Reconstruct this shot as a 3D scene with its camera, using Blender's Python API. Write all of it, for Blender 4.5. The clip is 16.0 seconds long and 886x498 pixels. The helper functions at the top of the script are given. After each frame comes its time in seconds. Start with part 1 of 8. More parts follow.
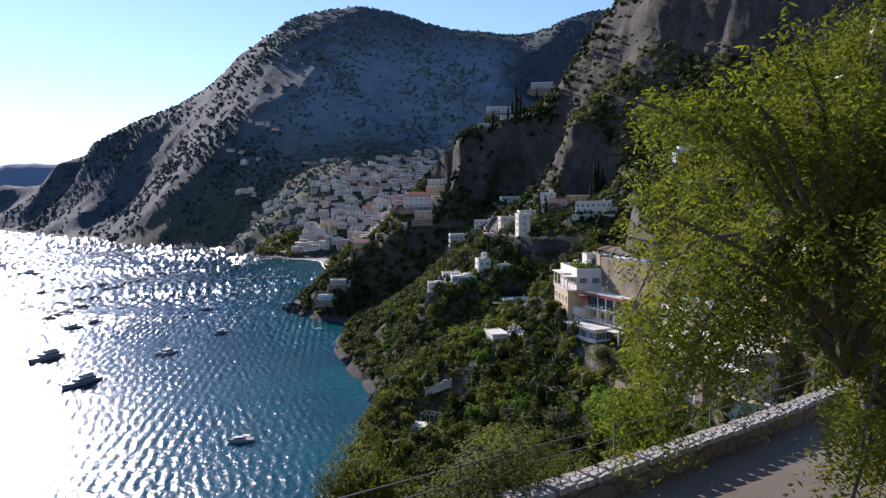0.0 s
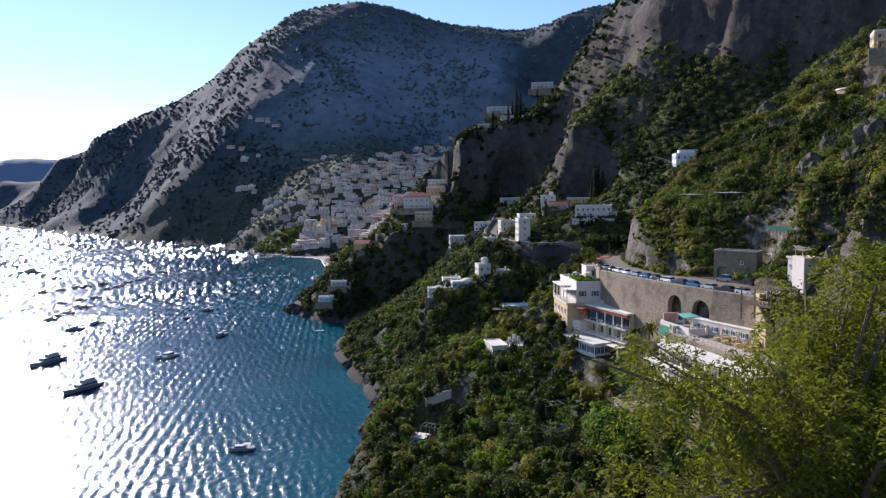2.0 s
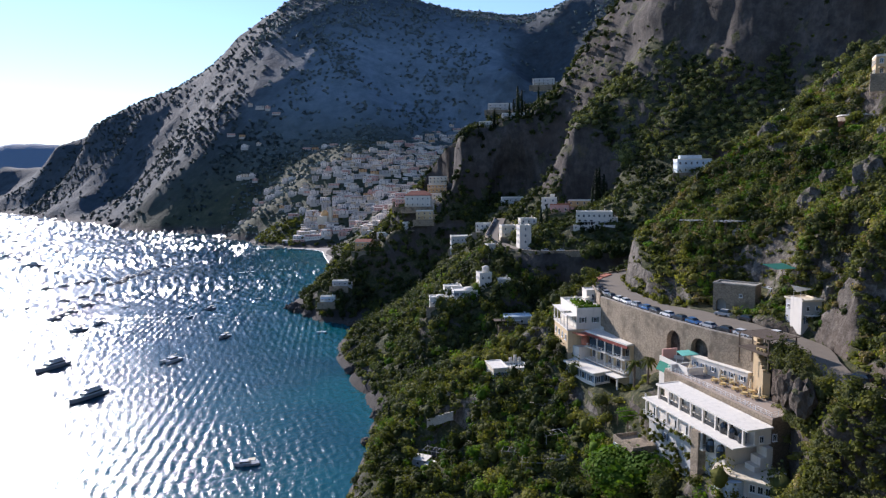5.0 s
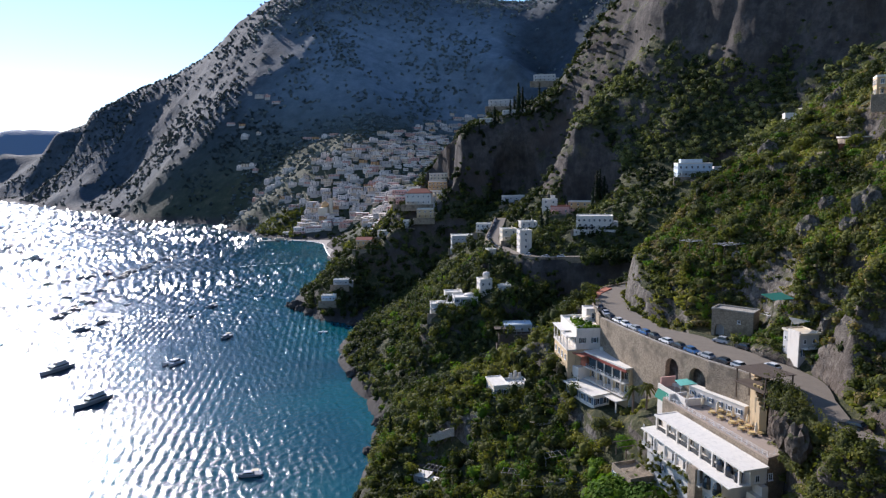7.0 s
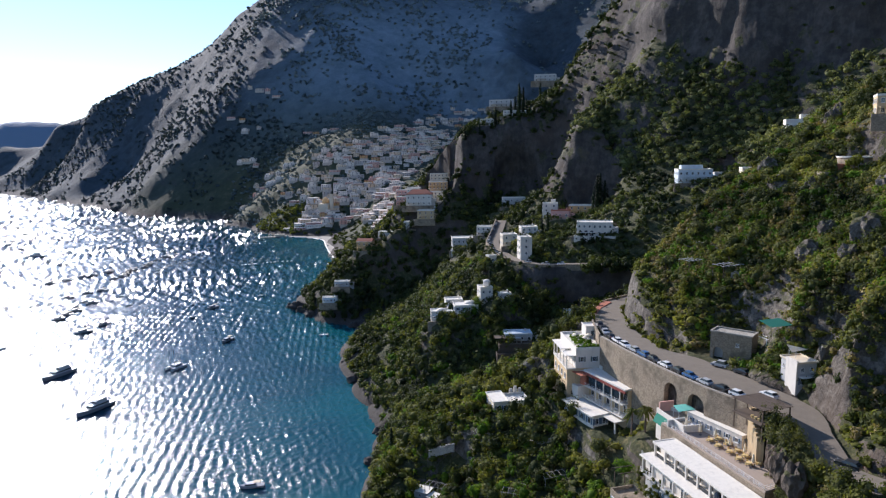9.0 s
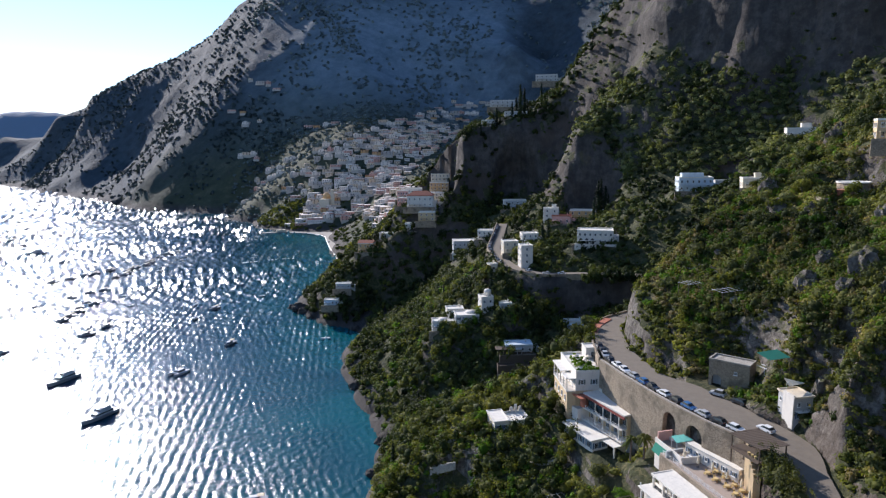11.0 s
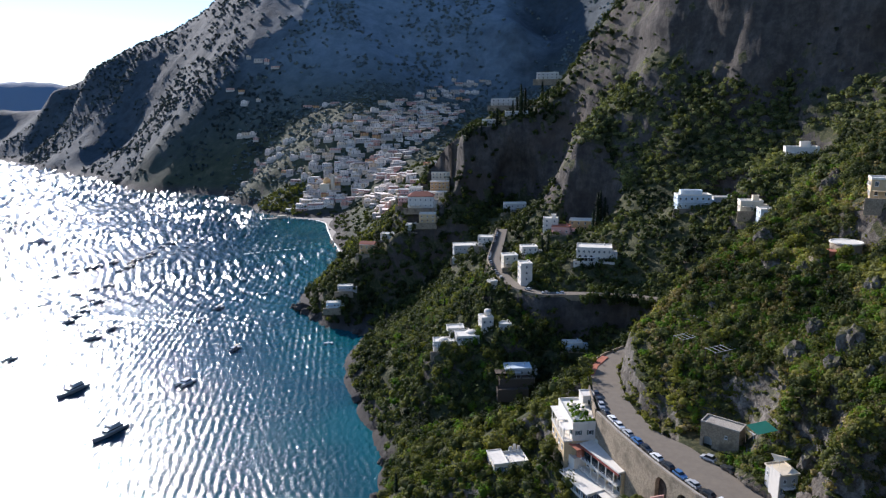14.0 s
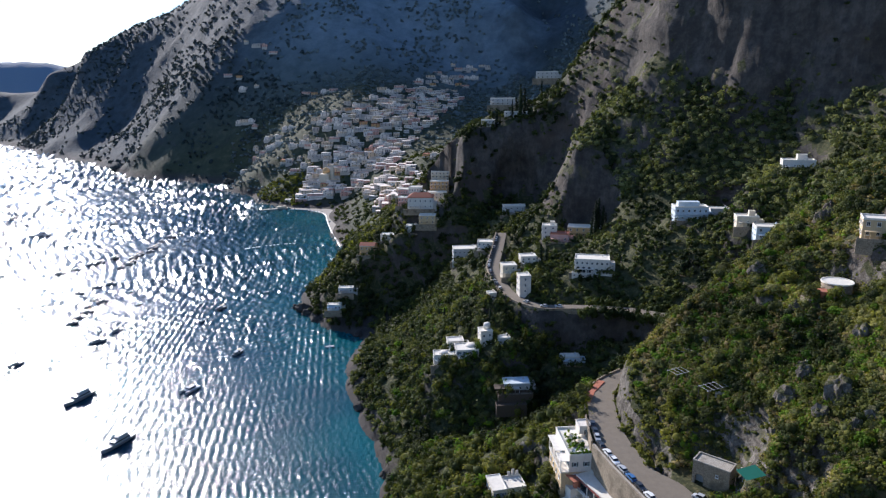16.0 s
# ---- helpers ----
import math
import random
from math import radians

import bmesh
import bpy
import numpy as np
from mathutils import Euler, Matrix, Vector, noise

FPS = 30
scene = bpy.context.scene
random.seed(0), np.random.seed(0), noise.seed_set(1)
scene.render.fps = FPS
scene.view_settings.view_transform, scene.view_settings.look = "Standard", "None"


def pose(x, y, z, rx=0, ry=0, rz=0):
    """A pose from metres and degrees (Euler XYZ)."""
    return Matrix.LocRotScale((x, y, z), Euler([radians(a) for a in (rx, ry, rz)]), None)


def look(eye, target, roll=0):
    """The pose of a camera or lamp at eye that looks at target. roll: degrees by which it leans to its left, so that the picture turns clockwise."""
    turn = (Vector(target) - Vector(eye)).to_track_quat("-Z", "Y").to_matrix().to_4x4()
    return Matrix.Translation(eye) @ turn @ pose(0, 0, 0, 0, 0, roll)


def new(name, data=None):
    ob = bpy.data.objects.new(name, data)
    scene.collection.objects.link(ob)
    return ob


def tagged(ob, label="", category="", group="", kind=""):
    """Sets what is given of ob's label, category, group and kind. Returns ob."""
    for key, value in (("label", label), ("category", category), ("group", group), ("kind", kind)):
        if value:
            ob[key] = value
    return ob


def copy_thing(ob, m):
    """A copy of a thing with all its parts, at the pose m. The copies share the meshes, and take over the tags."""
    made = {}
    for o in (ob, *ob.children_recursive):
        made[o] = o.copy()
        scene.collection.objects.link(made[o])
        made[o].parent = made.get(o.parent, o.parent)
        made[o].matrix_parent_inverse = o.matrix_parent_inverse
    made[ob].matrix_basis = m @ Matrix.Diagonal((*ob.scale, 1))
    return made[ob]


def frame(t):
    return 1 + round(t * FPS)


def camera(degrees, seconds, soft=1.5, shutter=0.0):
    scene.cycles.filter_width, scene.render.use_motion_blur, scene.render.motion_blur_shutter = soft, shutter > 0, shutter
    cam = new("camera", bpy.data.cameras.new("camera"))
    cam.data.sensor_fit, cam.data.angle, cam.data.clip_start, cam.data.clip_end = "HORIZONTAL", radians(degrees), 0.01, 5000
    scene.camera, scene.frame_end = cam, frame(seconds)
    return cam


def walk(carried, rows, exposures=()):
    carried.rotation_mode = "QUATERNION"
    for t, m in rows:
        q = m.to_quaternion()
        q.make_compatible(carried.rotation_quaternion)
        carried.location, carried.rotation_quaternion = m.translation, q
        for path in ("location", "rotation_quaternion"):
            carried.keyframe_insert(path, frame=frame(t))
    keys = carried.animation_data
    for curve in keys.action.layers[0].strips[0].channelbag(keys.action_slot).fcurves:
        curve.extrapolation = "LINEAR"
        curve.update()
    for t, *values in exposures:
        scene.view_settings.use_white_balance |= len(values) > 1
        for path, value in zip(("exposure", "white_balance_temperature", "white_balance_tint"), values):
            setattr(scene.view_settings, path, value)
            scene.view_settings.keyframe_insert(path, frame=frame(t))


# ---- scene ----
cam = camera(67.70, 16.0, soft=1.3)
# seconds; place; turn about x, y, z: a drone that climbs straight up and tips down
ROWS = [
    (0, -0.16, -0.17, 90.27, 85.652, 0.659, -0.050),
    (0.5, -0.15, -0.15, 91.13, 85.592, 0.658, -0.042),
    (1, -0.07, -0.14, 92.47, 85.486, 0.658, -0.045),
    (1.5, 0.06, -0.18, 94.03, 85.322, 0.661, -0.020),
    (2, 0.13, -0.20, 95.95, 85.150, 0.683, -0.008),
    (2.5, 0.14, -0.26, 97.83, 84.956, 0.677, 0.008),
    (3, 0.15, -0.30, 99.68, 84.783, 0.697, 0.018),
    (3.5, 0.14, -0.32, 101.72, 84.580, 0.722, 0.017),
    (4, 0.15, -0.36, 103.86, 84.348, 0.748, 0.035),
    (6.5, 0.10, -0.40, 118.58, 82.517, 0.748, 0.100),
    (7, 0.10, -0.36, 120.84, 82.298, 0.773, 0.098),
    (7.5, 0.15, -0.30, 123.00, 82.099, 0.796, 0.106),
    (8, 0.25, -0.22, 125.24, 81.893, 0.781, 0.128),
    (8.5, 0.30, -0.09, 127.48, 81.694, 0.801, 0.131),
    (9, 0.30, 0.04, 129.73, 81.489, 0.781, 0.153),
    (11.5, 0.11, 0.24, 145.02, 80.094, 0.730, 0.236),
    (12, 0.00, 0.37, 149.85, 79.604, 0.685, 0.231),
    (12.5, -0.05, 0.43, 154.73, 79.096, 0.652, 0.232),
    (13, -0.09, 0.41, 159.65, 78.616, 0.652, 0.208),
    (13.5, -0.13, 0.36, 164.61, 78.158, 0.657, 0.199),
    (14, -0.15, 0.32, 169.72, 77.676, 0.679, 0.205),
    (14.5, -0.20, 0.27, 174.71, 77.192, 0.695, 0.136),
    (15, -0.33, 0.32, 179.87, 76.701, 0.709, 0.108),
    (15.5, -0.41, 0.34, 185.06, 76.217, 0.713, 0.154),
    (16, -0.34, 0.34, 190.27, 75.728, 0.734, 0.115),
]
walk(cam, [(t, pose(*row)) for t, *row in ROWS], [(0.0, 0.58, 5650, 23), (3.5, 0.66, 5580, 21), (16.0, 0.70, 5540, 17)])

# ---------------------------------------------------------------- light
SUN_AZ, SUN_EL = -35.5, 25.0          # degrees: left of straight ahead, above the horizon
world = bpy.data.worlds.new("world")
scene.world = world
world.use_nodes = True
wn = world.node_tree.nodes
sky = wn.new("ShaderNodeTexSky")
sky.sky_type = "NISHITA"
sky.sun_disc = False
sky.sun_elevation = radians(SUN_EL)
sky.sun_rotation = radians(SUN_AZ)
sky.air_density, sky.dust_density, sky.ozone_density = 1.0, 0.03, 2.0
world.node_tree.links.new(sky.outputs[0], wn["Background"].inputs[0])
wn["Background"].inputs[1].default_value = 0.105
sun_way = Vector((math.sin(radians(SUN_AZ)) * math.cos(radians(SUN_EL)), math.cos(radians(SUN_AZ)) * math.cos(radians(SUN_EL)), math.sin(radians(SUN_EL))))
sun = new("sun", bpy.data.lights.new("sun", "SUN"))
sun.data.energy, sun.data.angle, sun.data.color = 5.0, radians(0.55), (1.0, 0.88, 0.71)
sun.matrix_world = look(sun_way * 900, (0, 0, 0))
scene.view_settings.exposure = 0.0


# ---------------------------------------------------------------- materials
def material(name, colour=(0.5, 0.5, 0.5), rough=0.8, metal=0.0, spec=0.3):
    m = bpy.data.materials.new(name)
    m.use_nodes = True
    b = m.node_tree.nodes["Principled BSDF"]
    b.inputs["Base Color"].default_value = (*colour, 1)
    b.inputs["Roughness"].default_value = rough
    b.inputs["Metallic"].default_value = metal
    b.inputs["Specular IOR Level"].default_value = spec
    return m, m.node_tree, b


def fractal(tree, scale, detail=5.0, rough=0.6, vector=None, stretch=None):
    n = tree.nodes.new("ShaderNodeTexNoise")
    n.inputs["Scale"].default_value, n.inputs["Detail"].default_value, n.inputs["Roughness"].default_value = scale, detail, rough
    if vector is None:
        vector = tree.nodes.new("ShaderNodeTexCoord").outputs["Object"]
    if stretch:
        mp = tree.nodes.new("ShaderNodeMapping")
        mp.inputs["Scale"].default_value = stretch
        tree.links.new(vector, mp.inputs[0])
        vector = mp.outputs[0]
    tree.links.new(vector, n.inputs["Vector"])
    return n.outputs["Fac"]


def ramp(tree, fac, *stops):
    r = tree.nodes.new("ShaderNodeValToRGB")
    e = r.color_ramp.elements
    while len(e) < len(stops):
        e.new(0.5)
    for el, (p, c) in zip(e, stops):
        el.position, el.color = p, (*c, 1)
    tree.links.new(fac, r.inputs[0])
    return r.outputs[0]


def mix(tree, fac, a, b, how="MIX"):
    n = tree.nodes.new("ShaderNodeMix")
    n.data_type, n.blend_type = "RGBA", how
    for v, i in ((fac, 0), (a, 6), (b, 7)):
        if isinstance(v, (int, float)):
            n.inputs[i].default_value = v
        elif isinstance(v, tuple):
            n.inputs[i].default_value = (*v, 1)
        else:
            tree.links.new(v, n.inputs[i])
    return n.outputs[2]


def step(tree, value, low, high):
    n = tree.nodes.new("ShaderNodeMapRange")
    n.inputs["From Min"].default_value, n.inputs["From Max"].default_value = low, high
    tree.links.new(value, n.inputs["Value"])
    return n.outputs[0]


def bump(tree, b, height, strength=0.3, distance=0.1):
    n = tree.nodes.new("ShaderNodeBump")
    n.inputs["Strength"].default_value, n.inputs["Distance"].default_value = strength, distance
    tree.links.new(height, n.inputs["Height"])
    tree.links.new(n.outputs[0], b.inputs["Normal"])


def plaster(name, colour, dirt=0.35, scale=0.35):
    """Painted, weathered render with streaks of dirt."""
    m, t, b = material(name, colour, 0.85)
    big = fractal(t, scale, 5, 0.65)
    streak = fractal(t, 1.4, 4, 0.6, stretch=(1, 1, 0.15))
    dull = tuple(c * 0.62 + 0.02 for c in colour)
    c = mix(t, step(t, big, 0.45, 0.75), colour, tuple(c * 0.86 for c in colour))
    c = mix(t, step(t, streak, 0.55, 0.9), c, dull)
    t.links.new(c, b.inputs["Base Color"])
    bump(t, b, fractal(t, 6, 3), 0.15, 0.03)
    return m


def stone(name, light=(0.36, 0.33, 0.28), dark=(0.12, 0.11, 0.095), size=2.2):
    m, t, b = material(name, light, 0.92)
    v = t.nodes.new("ShaderNodeTexVoronoi")
    v.feature = "DISTANCE_TO_EDGE"
    v.inputs["Scale"].default_value = size
    t.links.new(t.nodes.new("ShaderNodeTexCoord").outputs["Object"], v.inputs["Vector"])
    joint = step(t, v.outputs["Distance"], 0.0, 0.09)
    c = mix(t, step(t, fractal(t, 1.1, 6, 0.7), 0.35, 0.7), light, tuple(0.6 * a + 0.4 * d for a, d in zip(light, dark)))
    c = mix(t, step(t, fractal(t, 0.25, 4), 0.5, 0.72), c, dark)
    c = mix(t, joint, tuple(0.5 * d for d in light), c)
    t.links.new(c, b.inputs["Base Color"])
    bump(t, b, joint, 0.6, 0.08)
    return m


def leaves(name, a, b_, c_, glow=0.35, rough=0.75):
    """Foliage: varies leaf by leaf and tree by tree, lets some light through."""
    m = bpy.data.materials.new(name)
    m.use_nodes = True
    t = m.node_tree
    t.nodes.clear()
    geo = t.nodes.new("ShaderNodeNewGeometry")
    info = t.nodes.new("ShaderNodeObjectInfo")
    patch = fractal(t, 0.16, 5, 0.7, geo.outputs["Position"])
    col = ramp(t, step(t, patch, 0.34, 0.66), (0.0, a), (0.5, b_), (1.0, c_))
    dim = t.nodes.new("ShaderNodeHueSaturation")
    col2 = mix(t, step(t, geo.outputs["Random Per Island"], 0.0, 1.0), tuple(x * 0.8 for x in a), tuple(min(1, x * 1.2) for x in c_))
    col = mix(t, 0.2, col, col2)
    # stands of lighter and darker growth
    col = mix(t, step(t, fractal(t, 0.055, 3, 0.5, geo.outputs["Position"]), 0.52, 0.68), col, tuple(x * 1.15 for x in c_))
    col = mix(t, step(t, fractal(t, 0.034, 4, 0.55, geo.outputs["Position"]), 0.53, 0.66), col, tuple(x * 0.75 for x in a))
    t.links.new(col, dim.inputs["Color"])
    t.links.new(step(t, info.outputs["Random"], -1.6, 1.0), dim.inputs["Value"])
    # sprays too fine to model: relief and shade between the leaves
    spray = fractal(t, 2.6, 4, 0.75, geo.outputs["Position"])
    rel = t.nodes.new("ShaderNodeBump")
    rel.inputs["Strength"].default_value, rel.inputs["Distance"].default_value = 0.5, 0.2
    t.links.new(spray, rel.inputs["Height"])
    d = t.nodes.new("ShaderNodeBsdfPrincipled")
    t.links.new(rel.outputs[0], d.inputs["Normal"])
    d.inputs["Roughness"].default_value, d.inputs["Specular IOR Level"].default_value = rough, 0.12
    tr = t.nodes.new("ShaderNodeBsdfTranslucent")
    warm = mix(t, 1.0, dim.outputs[0], (0.95, 1.0, 0.32), "MULTIPLY")
    t.links.new(dim.outputs[0], d.inputs["Base Color"])
    t.links.new(warm, tr.inputs["Color"])
    mx = t.nodes.new("ShaderNodeMixShader")
    mx.inputs[0].default_value = glow
    t.links.new(d.outputs[0], mx.inputs[1])
    t.links.new(tr.outputs[0], mx.inputs[2])
    out = t.nodes.new("ShaderNodeOutputMaterial")
    t.links.new(mx.outputs[0], out.inputs[0])
    return m


def make_ground():
    """Steep faces bare limestone, gentler slopes scrub and dry grass."""
    m, t, b = material("hillside", (0.1, 0.1, 0.06), 0.95)
    geo = t.nodes.new("ShaderNodeNewGeometry")
    pos = geo.outputs["Position"]
    sep = t.nodes.new("ShaderNodeSeparateXYZ")
    t.links.new(geo.outputs["True Normal"], sep.inputs[0])
    rough1 = fractal(t, 0.05, 8, 0.65, pos)
    fine = fractal(t, 0.5, 6, 0.65, pos)
    wide = fractal(t, 0.012, 6, 0.6, pos)
    veins = mix(t, 0.5, fractal(t, 0.09, 7, 0.7, pos, stretch=(1, 1, 0.3)), fractal(t, 0.16, 7, 0.7, pos))
    # darker brown ramp for the far cliffs, with their shade in the colour
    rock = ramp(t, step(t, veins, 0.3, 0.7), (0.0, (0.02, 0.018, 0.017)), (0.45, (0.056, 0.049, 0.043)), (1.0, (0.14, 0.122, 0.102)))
    crag = mix(t, 0.5, fractal(t, 0.32, 9, 0.72, pos, stretch=(1, 1, 0.28)), fractal(t, 0.75, 6, 0.7, pos))
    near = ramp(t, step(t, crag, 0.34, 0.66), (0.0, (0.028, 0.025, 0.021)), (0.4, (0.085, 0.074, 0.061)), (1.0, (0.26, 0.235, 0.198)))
    level = t.nodes.new("ShaderNodeSeparateXYZ")
    t.links.new(pos, level.inputs[0])
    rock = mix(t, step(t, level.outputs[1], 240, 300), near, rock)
    rock = mix(t, step(t, wide, 0.52, 0.68), rock, (0.085, 0.062, 0.046))
    scrub = ramp(t, step(t, fine, 0.3, 0.7), (0.0, (0.022, 0.028, 0.010)), (0.6, (0.052, 0.055, 0.02)), (1.0, (0.14, 0.12, 0.055)))
    scrub = mix(t, step(t, rough1, 0.60, 0.74), scrub, (0.15, 0.12, 0.06))
    scrub = mix(t, step(t, level.outputs[1], 560, 800), scrub, ramp(t, step(t, rough1, 0.3, 0.7), (0.0, (0.026, 0.034, 0.018)), (0.6, (0.05, 0.058, 0.03)), (1.0, (0.1, 0.095, 0.055))))
    tilt = t.nodes.new("ShaderNodeMath")
    tilt.operation = "ADD"
    t.links.new(sep.outputs[2], tilt.inputs[0])
    wob = t.nodes.new("ShaderNodeMath")
    wob.operation = "MULTIPLY_ADD"
    t.links.new(rough1, wob.inputs[0])
    wob.inputs[1].default_value, wob.inputs[2].default_value = 0.5, -0.25
    t.links.new(wob.outputs[0], tilt.inputs[1])
    where = t.nodes.new("ShaderNodeSeparateXYZ")
    t.links.new(pos, where.inputs[0])
    # the high mountain: limestone under thin dry scrub, bluish haze put into its colour
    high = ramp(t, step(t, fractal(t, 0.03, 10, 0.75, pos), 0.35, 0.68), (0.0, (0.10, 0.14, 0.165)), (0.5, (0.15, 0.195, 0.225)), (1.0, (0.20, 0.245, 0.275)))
    # maquis tone dimmed for slopes the sun reaches, shade put into the colour
    dimmed_maquis = ramp(t, step(t, fractal(t, 0.03, 10, 0.75, pos), 0.35, 0.68), (0.0, (0.02, 0.031, 0.038)), (0.5, (0.039, 0.055, 0.067)), (1.0, (0.062, 0.082, 0.095)))
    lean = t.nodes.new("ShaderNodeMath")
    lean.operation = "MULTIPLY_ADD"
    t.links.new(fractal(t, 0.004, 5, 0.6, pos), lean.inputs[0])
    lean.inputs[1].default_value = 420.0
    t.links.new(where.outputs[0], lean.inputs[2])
    # dim tone on the seaward flank, the right-hand ridge and the crest
    high = mix(t, step(t, lean.outputs[0], -280, -40), dimmed_maquis, high)
    high = mix(t, step(t, lean.outputs[0], 300, 420), high, dimmed_maquis)
    high = mix(t, step(t, where.outputs[2], 440, 640), high, dimmed_maquis)
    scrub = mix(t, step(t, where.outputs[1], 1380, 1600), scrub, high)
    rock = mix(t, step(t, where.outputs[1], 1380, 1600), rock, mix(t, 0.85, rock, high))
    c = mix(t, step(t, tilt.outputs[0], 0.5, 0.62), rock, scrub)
    # the hill across the water, its blue haze given as base colour
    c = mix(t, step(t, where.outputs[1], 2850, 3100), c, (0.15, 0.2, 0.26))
    # wave-washed rock along the waterline, darkened higher up for the undercut cliffs' shade
    wet_shade = t.nodes.new("ShaderNodeMath")
    wet_shade.operation = "MULTIPLY_ADD"
    t.links.new(rough1, wet_shade.inputs[0])
    wet_shade.inputs[1].default_value = -14.0
    t.links.new(where.outputs[2], wet_shade.inputs[2])
    c = mix(t, step(t, wet_shade.outputs[0], -2.0, 9.0), mix(t, 0.65, rock, (0.035, 0.031, 0.028)), c)
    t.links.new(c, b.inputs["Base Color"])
    bump(t, b, mix(t, 0.5, veins, crag), 1.0, 2.4)
    # woods on the distant slopes, as relief
    crowns = t.nodes.new("ShaderNodeMath")
    crowns.operation = "MULTIPLY"
    t.links.new(fractal(t, 0.07, 5, 0.7, pos), crowns.inputs[0])
    t.links.new(step(t, where.outputs[1], 1100, 1400), crowns.inputs[1])
    far = t.nodes.new("ShaderNodeBump")
    far.inputs["Strength"].default_value, far.inputs["Distance"].default_value = 0.4, 4.0
    t.links.new(crowns.outputs[0], far.inputs["Height"])
    t.links.new(far.outputs[0], b.inputs["Normal"].links[0].from_node.inputs["Normal"])
    return m


def make_water():
    m, t, b = material("sea_water", (0.004, 0.05, 0.075), 0.12, 0.0, 0.5)
    geo = t.nodes.new("ShaderNodeNewGeometry")
    pos = geo.outputs["Position"]
    sep = t.nodes.new("ShaderNodeSeparateXYZ")
    t.links.new(pos, sep.inputs[0])
    # shallows along the shore are greener
    off = t.nodes.new("ShaderNodeMath")
    off.operation = "MULTIPLY_ADD"
    t.links.new(sep.outputs[1], off.inputs[0])
    off.inputs[1].default_value = 0.22
    t.links.new(sep.outputs[0], off.inputs[2])
    shallow = step(t, off.outputs[0], -110, 50)
    patch = fractal(t, 0.012, 4, 0.5, pos)
    sh = t.nodes.new("ShaderNodeMath")
    sh.operation = "MULTIPLY"
    t.links.new(shallow, sh.inputs[0])
    t.links.new(step(t, patch, 0.2, 0.6), sh.inputs[1])
    c = mix(t, sh.outputs[0], (0.003, 0.032, 0.055), (0.005, 0.09, 0.105))
    t.links.new(c, b.inputs["Base Color"])
    b.inputs["IOR"].default_value = 1.33
    # catspaws: rougher and calmer water
    t.links.new(ramp(t, step(t, fractal(t, 0.02, 3, 0.5, pos, stretch=(1.0, 0.5, 1)), 0.3, 0.7), (0.0, (0.13, 0.13, 0.13)), (1.0, (0.21, 0.21, 0.21))), b.inputs["Roughness"])
    last = None
    for scale, height in ((0.5, 0.32), (1.9, 0.18)):
        n = t.nodes.new("ShaderNodeBump")
        n.inputs["Strength"].default_value, n.inputs["Distance"].default_value = 1.0, height
        t.links.new(fractal(t, scale, 2.5, 0.5, pos, stretch=(1.0, 0.6, 1)), n.inputs["Height"])
        if last:
            t.links.new(last, n.inputs["Normal"])
        last = n.outputs[0]
    t.links.new(last, b.inputs["Normal"])
    return m


def make_asphalt():
    m, t, b = material("asphalt", (0.13, 0.125, 0.115), 0.9)
    c = mix(t, step(t, fractal(t, 0.5, 6, 0.7), 0.35, 0.7), (0.20, 0.165, 0.12), (0.135, 0.112, 0.085))
    c = mix(t, step(t, fractal(t, 30, 2), 0.4, 0.7), c, (0.18, 0.16, 0.13))
    t.links.new(c, b.inputs["Base Color"])
    bump(t, b, fractal(t, 60, 3), 0.3, 0.01)
    return m


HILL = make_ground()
WATER = make_water()
ASPHALT = make_asphalt()
WHITE = plaster("white_plaster", (0.68, 0.63, 0.55))
CREAM = plaster("cream_plaster", (0.66, 0.58, 0.44))
TAN = plaster("tan_plaster", (0.55, 0.42, 0.25))
PINK = plaster("pink_plaster", (0.62, 0.36, 0.30))
OCHRE = plaster("ochre_plaster", (0.58, 0.38, 0.18))
GREY = plaster("grey_plaster", (0.48, 0.47, 0.45))
PALEBLUE = plaster("pale_blue_plaster", (0.55, 0.62, 0.66))
ROOFING = plaster("flat_roof_coating", (0.72, 0.68, 0.59), scale=0.8)
TERRACE = plaster("terrace_tiles", (0.36, 0.29, 0.23), scale=1.2)
TERRACOTTA = plaster("terracotta", (0.40, 0.15, 0.09), scale=1.5)
REDTRIM = plaster("dark_red_paint", (0.30, 0.08, 0.06))
STONE = stone("rubble_stone", (0.34, 0.275, 0.195), (0.085, 0.07, 0.05), 1.3)
PALESTONE = stone("pale_coping_stone", (0.47, 0.43, 0.36), (0.2, 0.18, 0.15), 3.0)
WOOD = plaster("weathered_wood", (0.10, 0.075, 0.055), scale=2.0)
BARK = plaster("bark", (0.13, 0.10, 0.075), scale=3.0)
IRON = material("painted_iron", (0.09, 0.09, 0.09), 0.6)[0]
RAILWHITE = material("white_railing_paint", (0.7, 0.7, 0.68), 0.5)[0]
GLASS = material("window_glass", (0.02, 0.026, 0.032), 0.08, 0.0, 0.6)[0]
SHUTTER = plaster("green_grey_shutter", (0.11, 0.14, 0.13))
BLUEDOOR = plaster("blue_grey_shutter", (0.10, 0.15, 0.21))
GREENCLOTH = plaster("green_awning_cloth", (0.02, 0.17, 0.115))
AQUACLOTH = plaster("aqua_awning_cloth", (0.22, 0.62, 0.50))
CANVAS = plaster("cream_canvas", (0.72, 0.62, 0.44))
YELLOW = plaster("yellow_cloth", (0.56, 0.42, 0.19))
TOWNWHITE = plaster("aged_white_limewash", (0.78, 0.70, 0.62), scale=0.12)
TOWNCREAM = plaster("aged_cream_limewash", (0.70, 0.55, 0.39), scale=0.12)
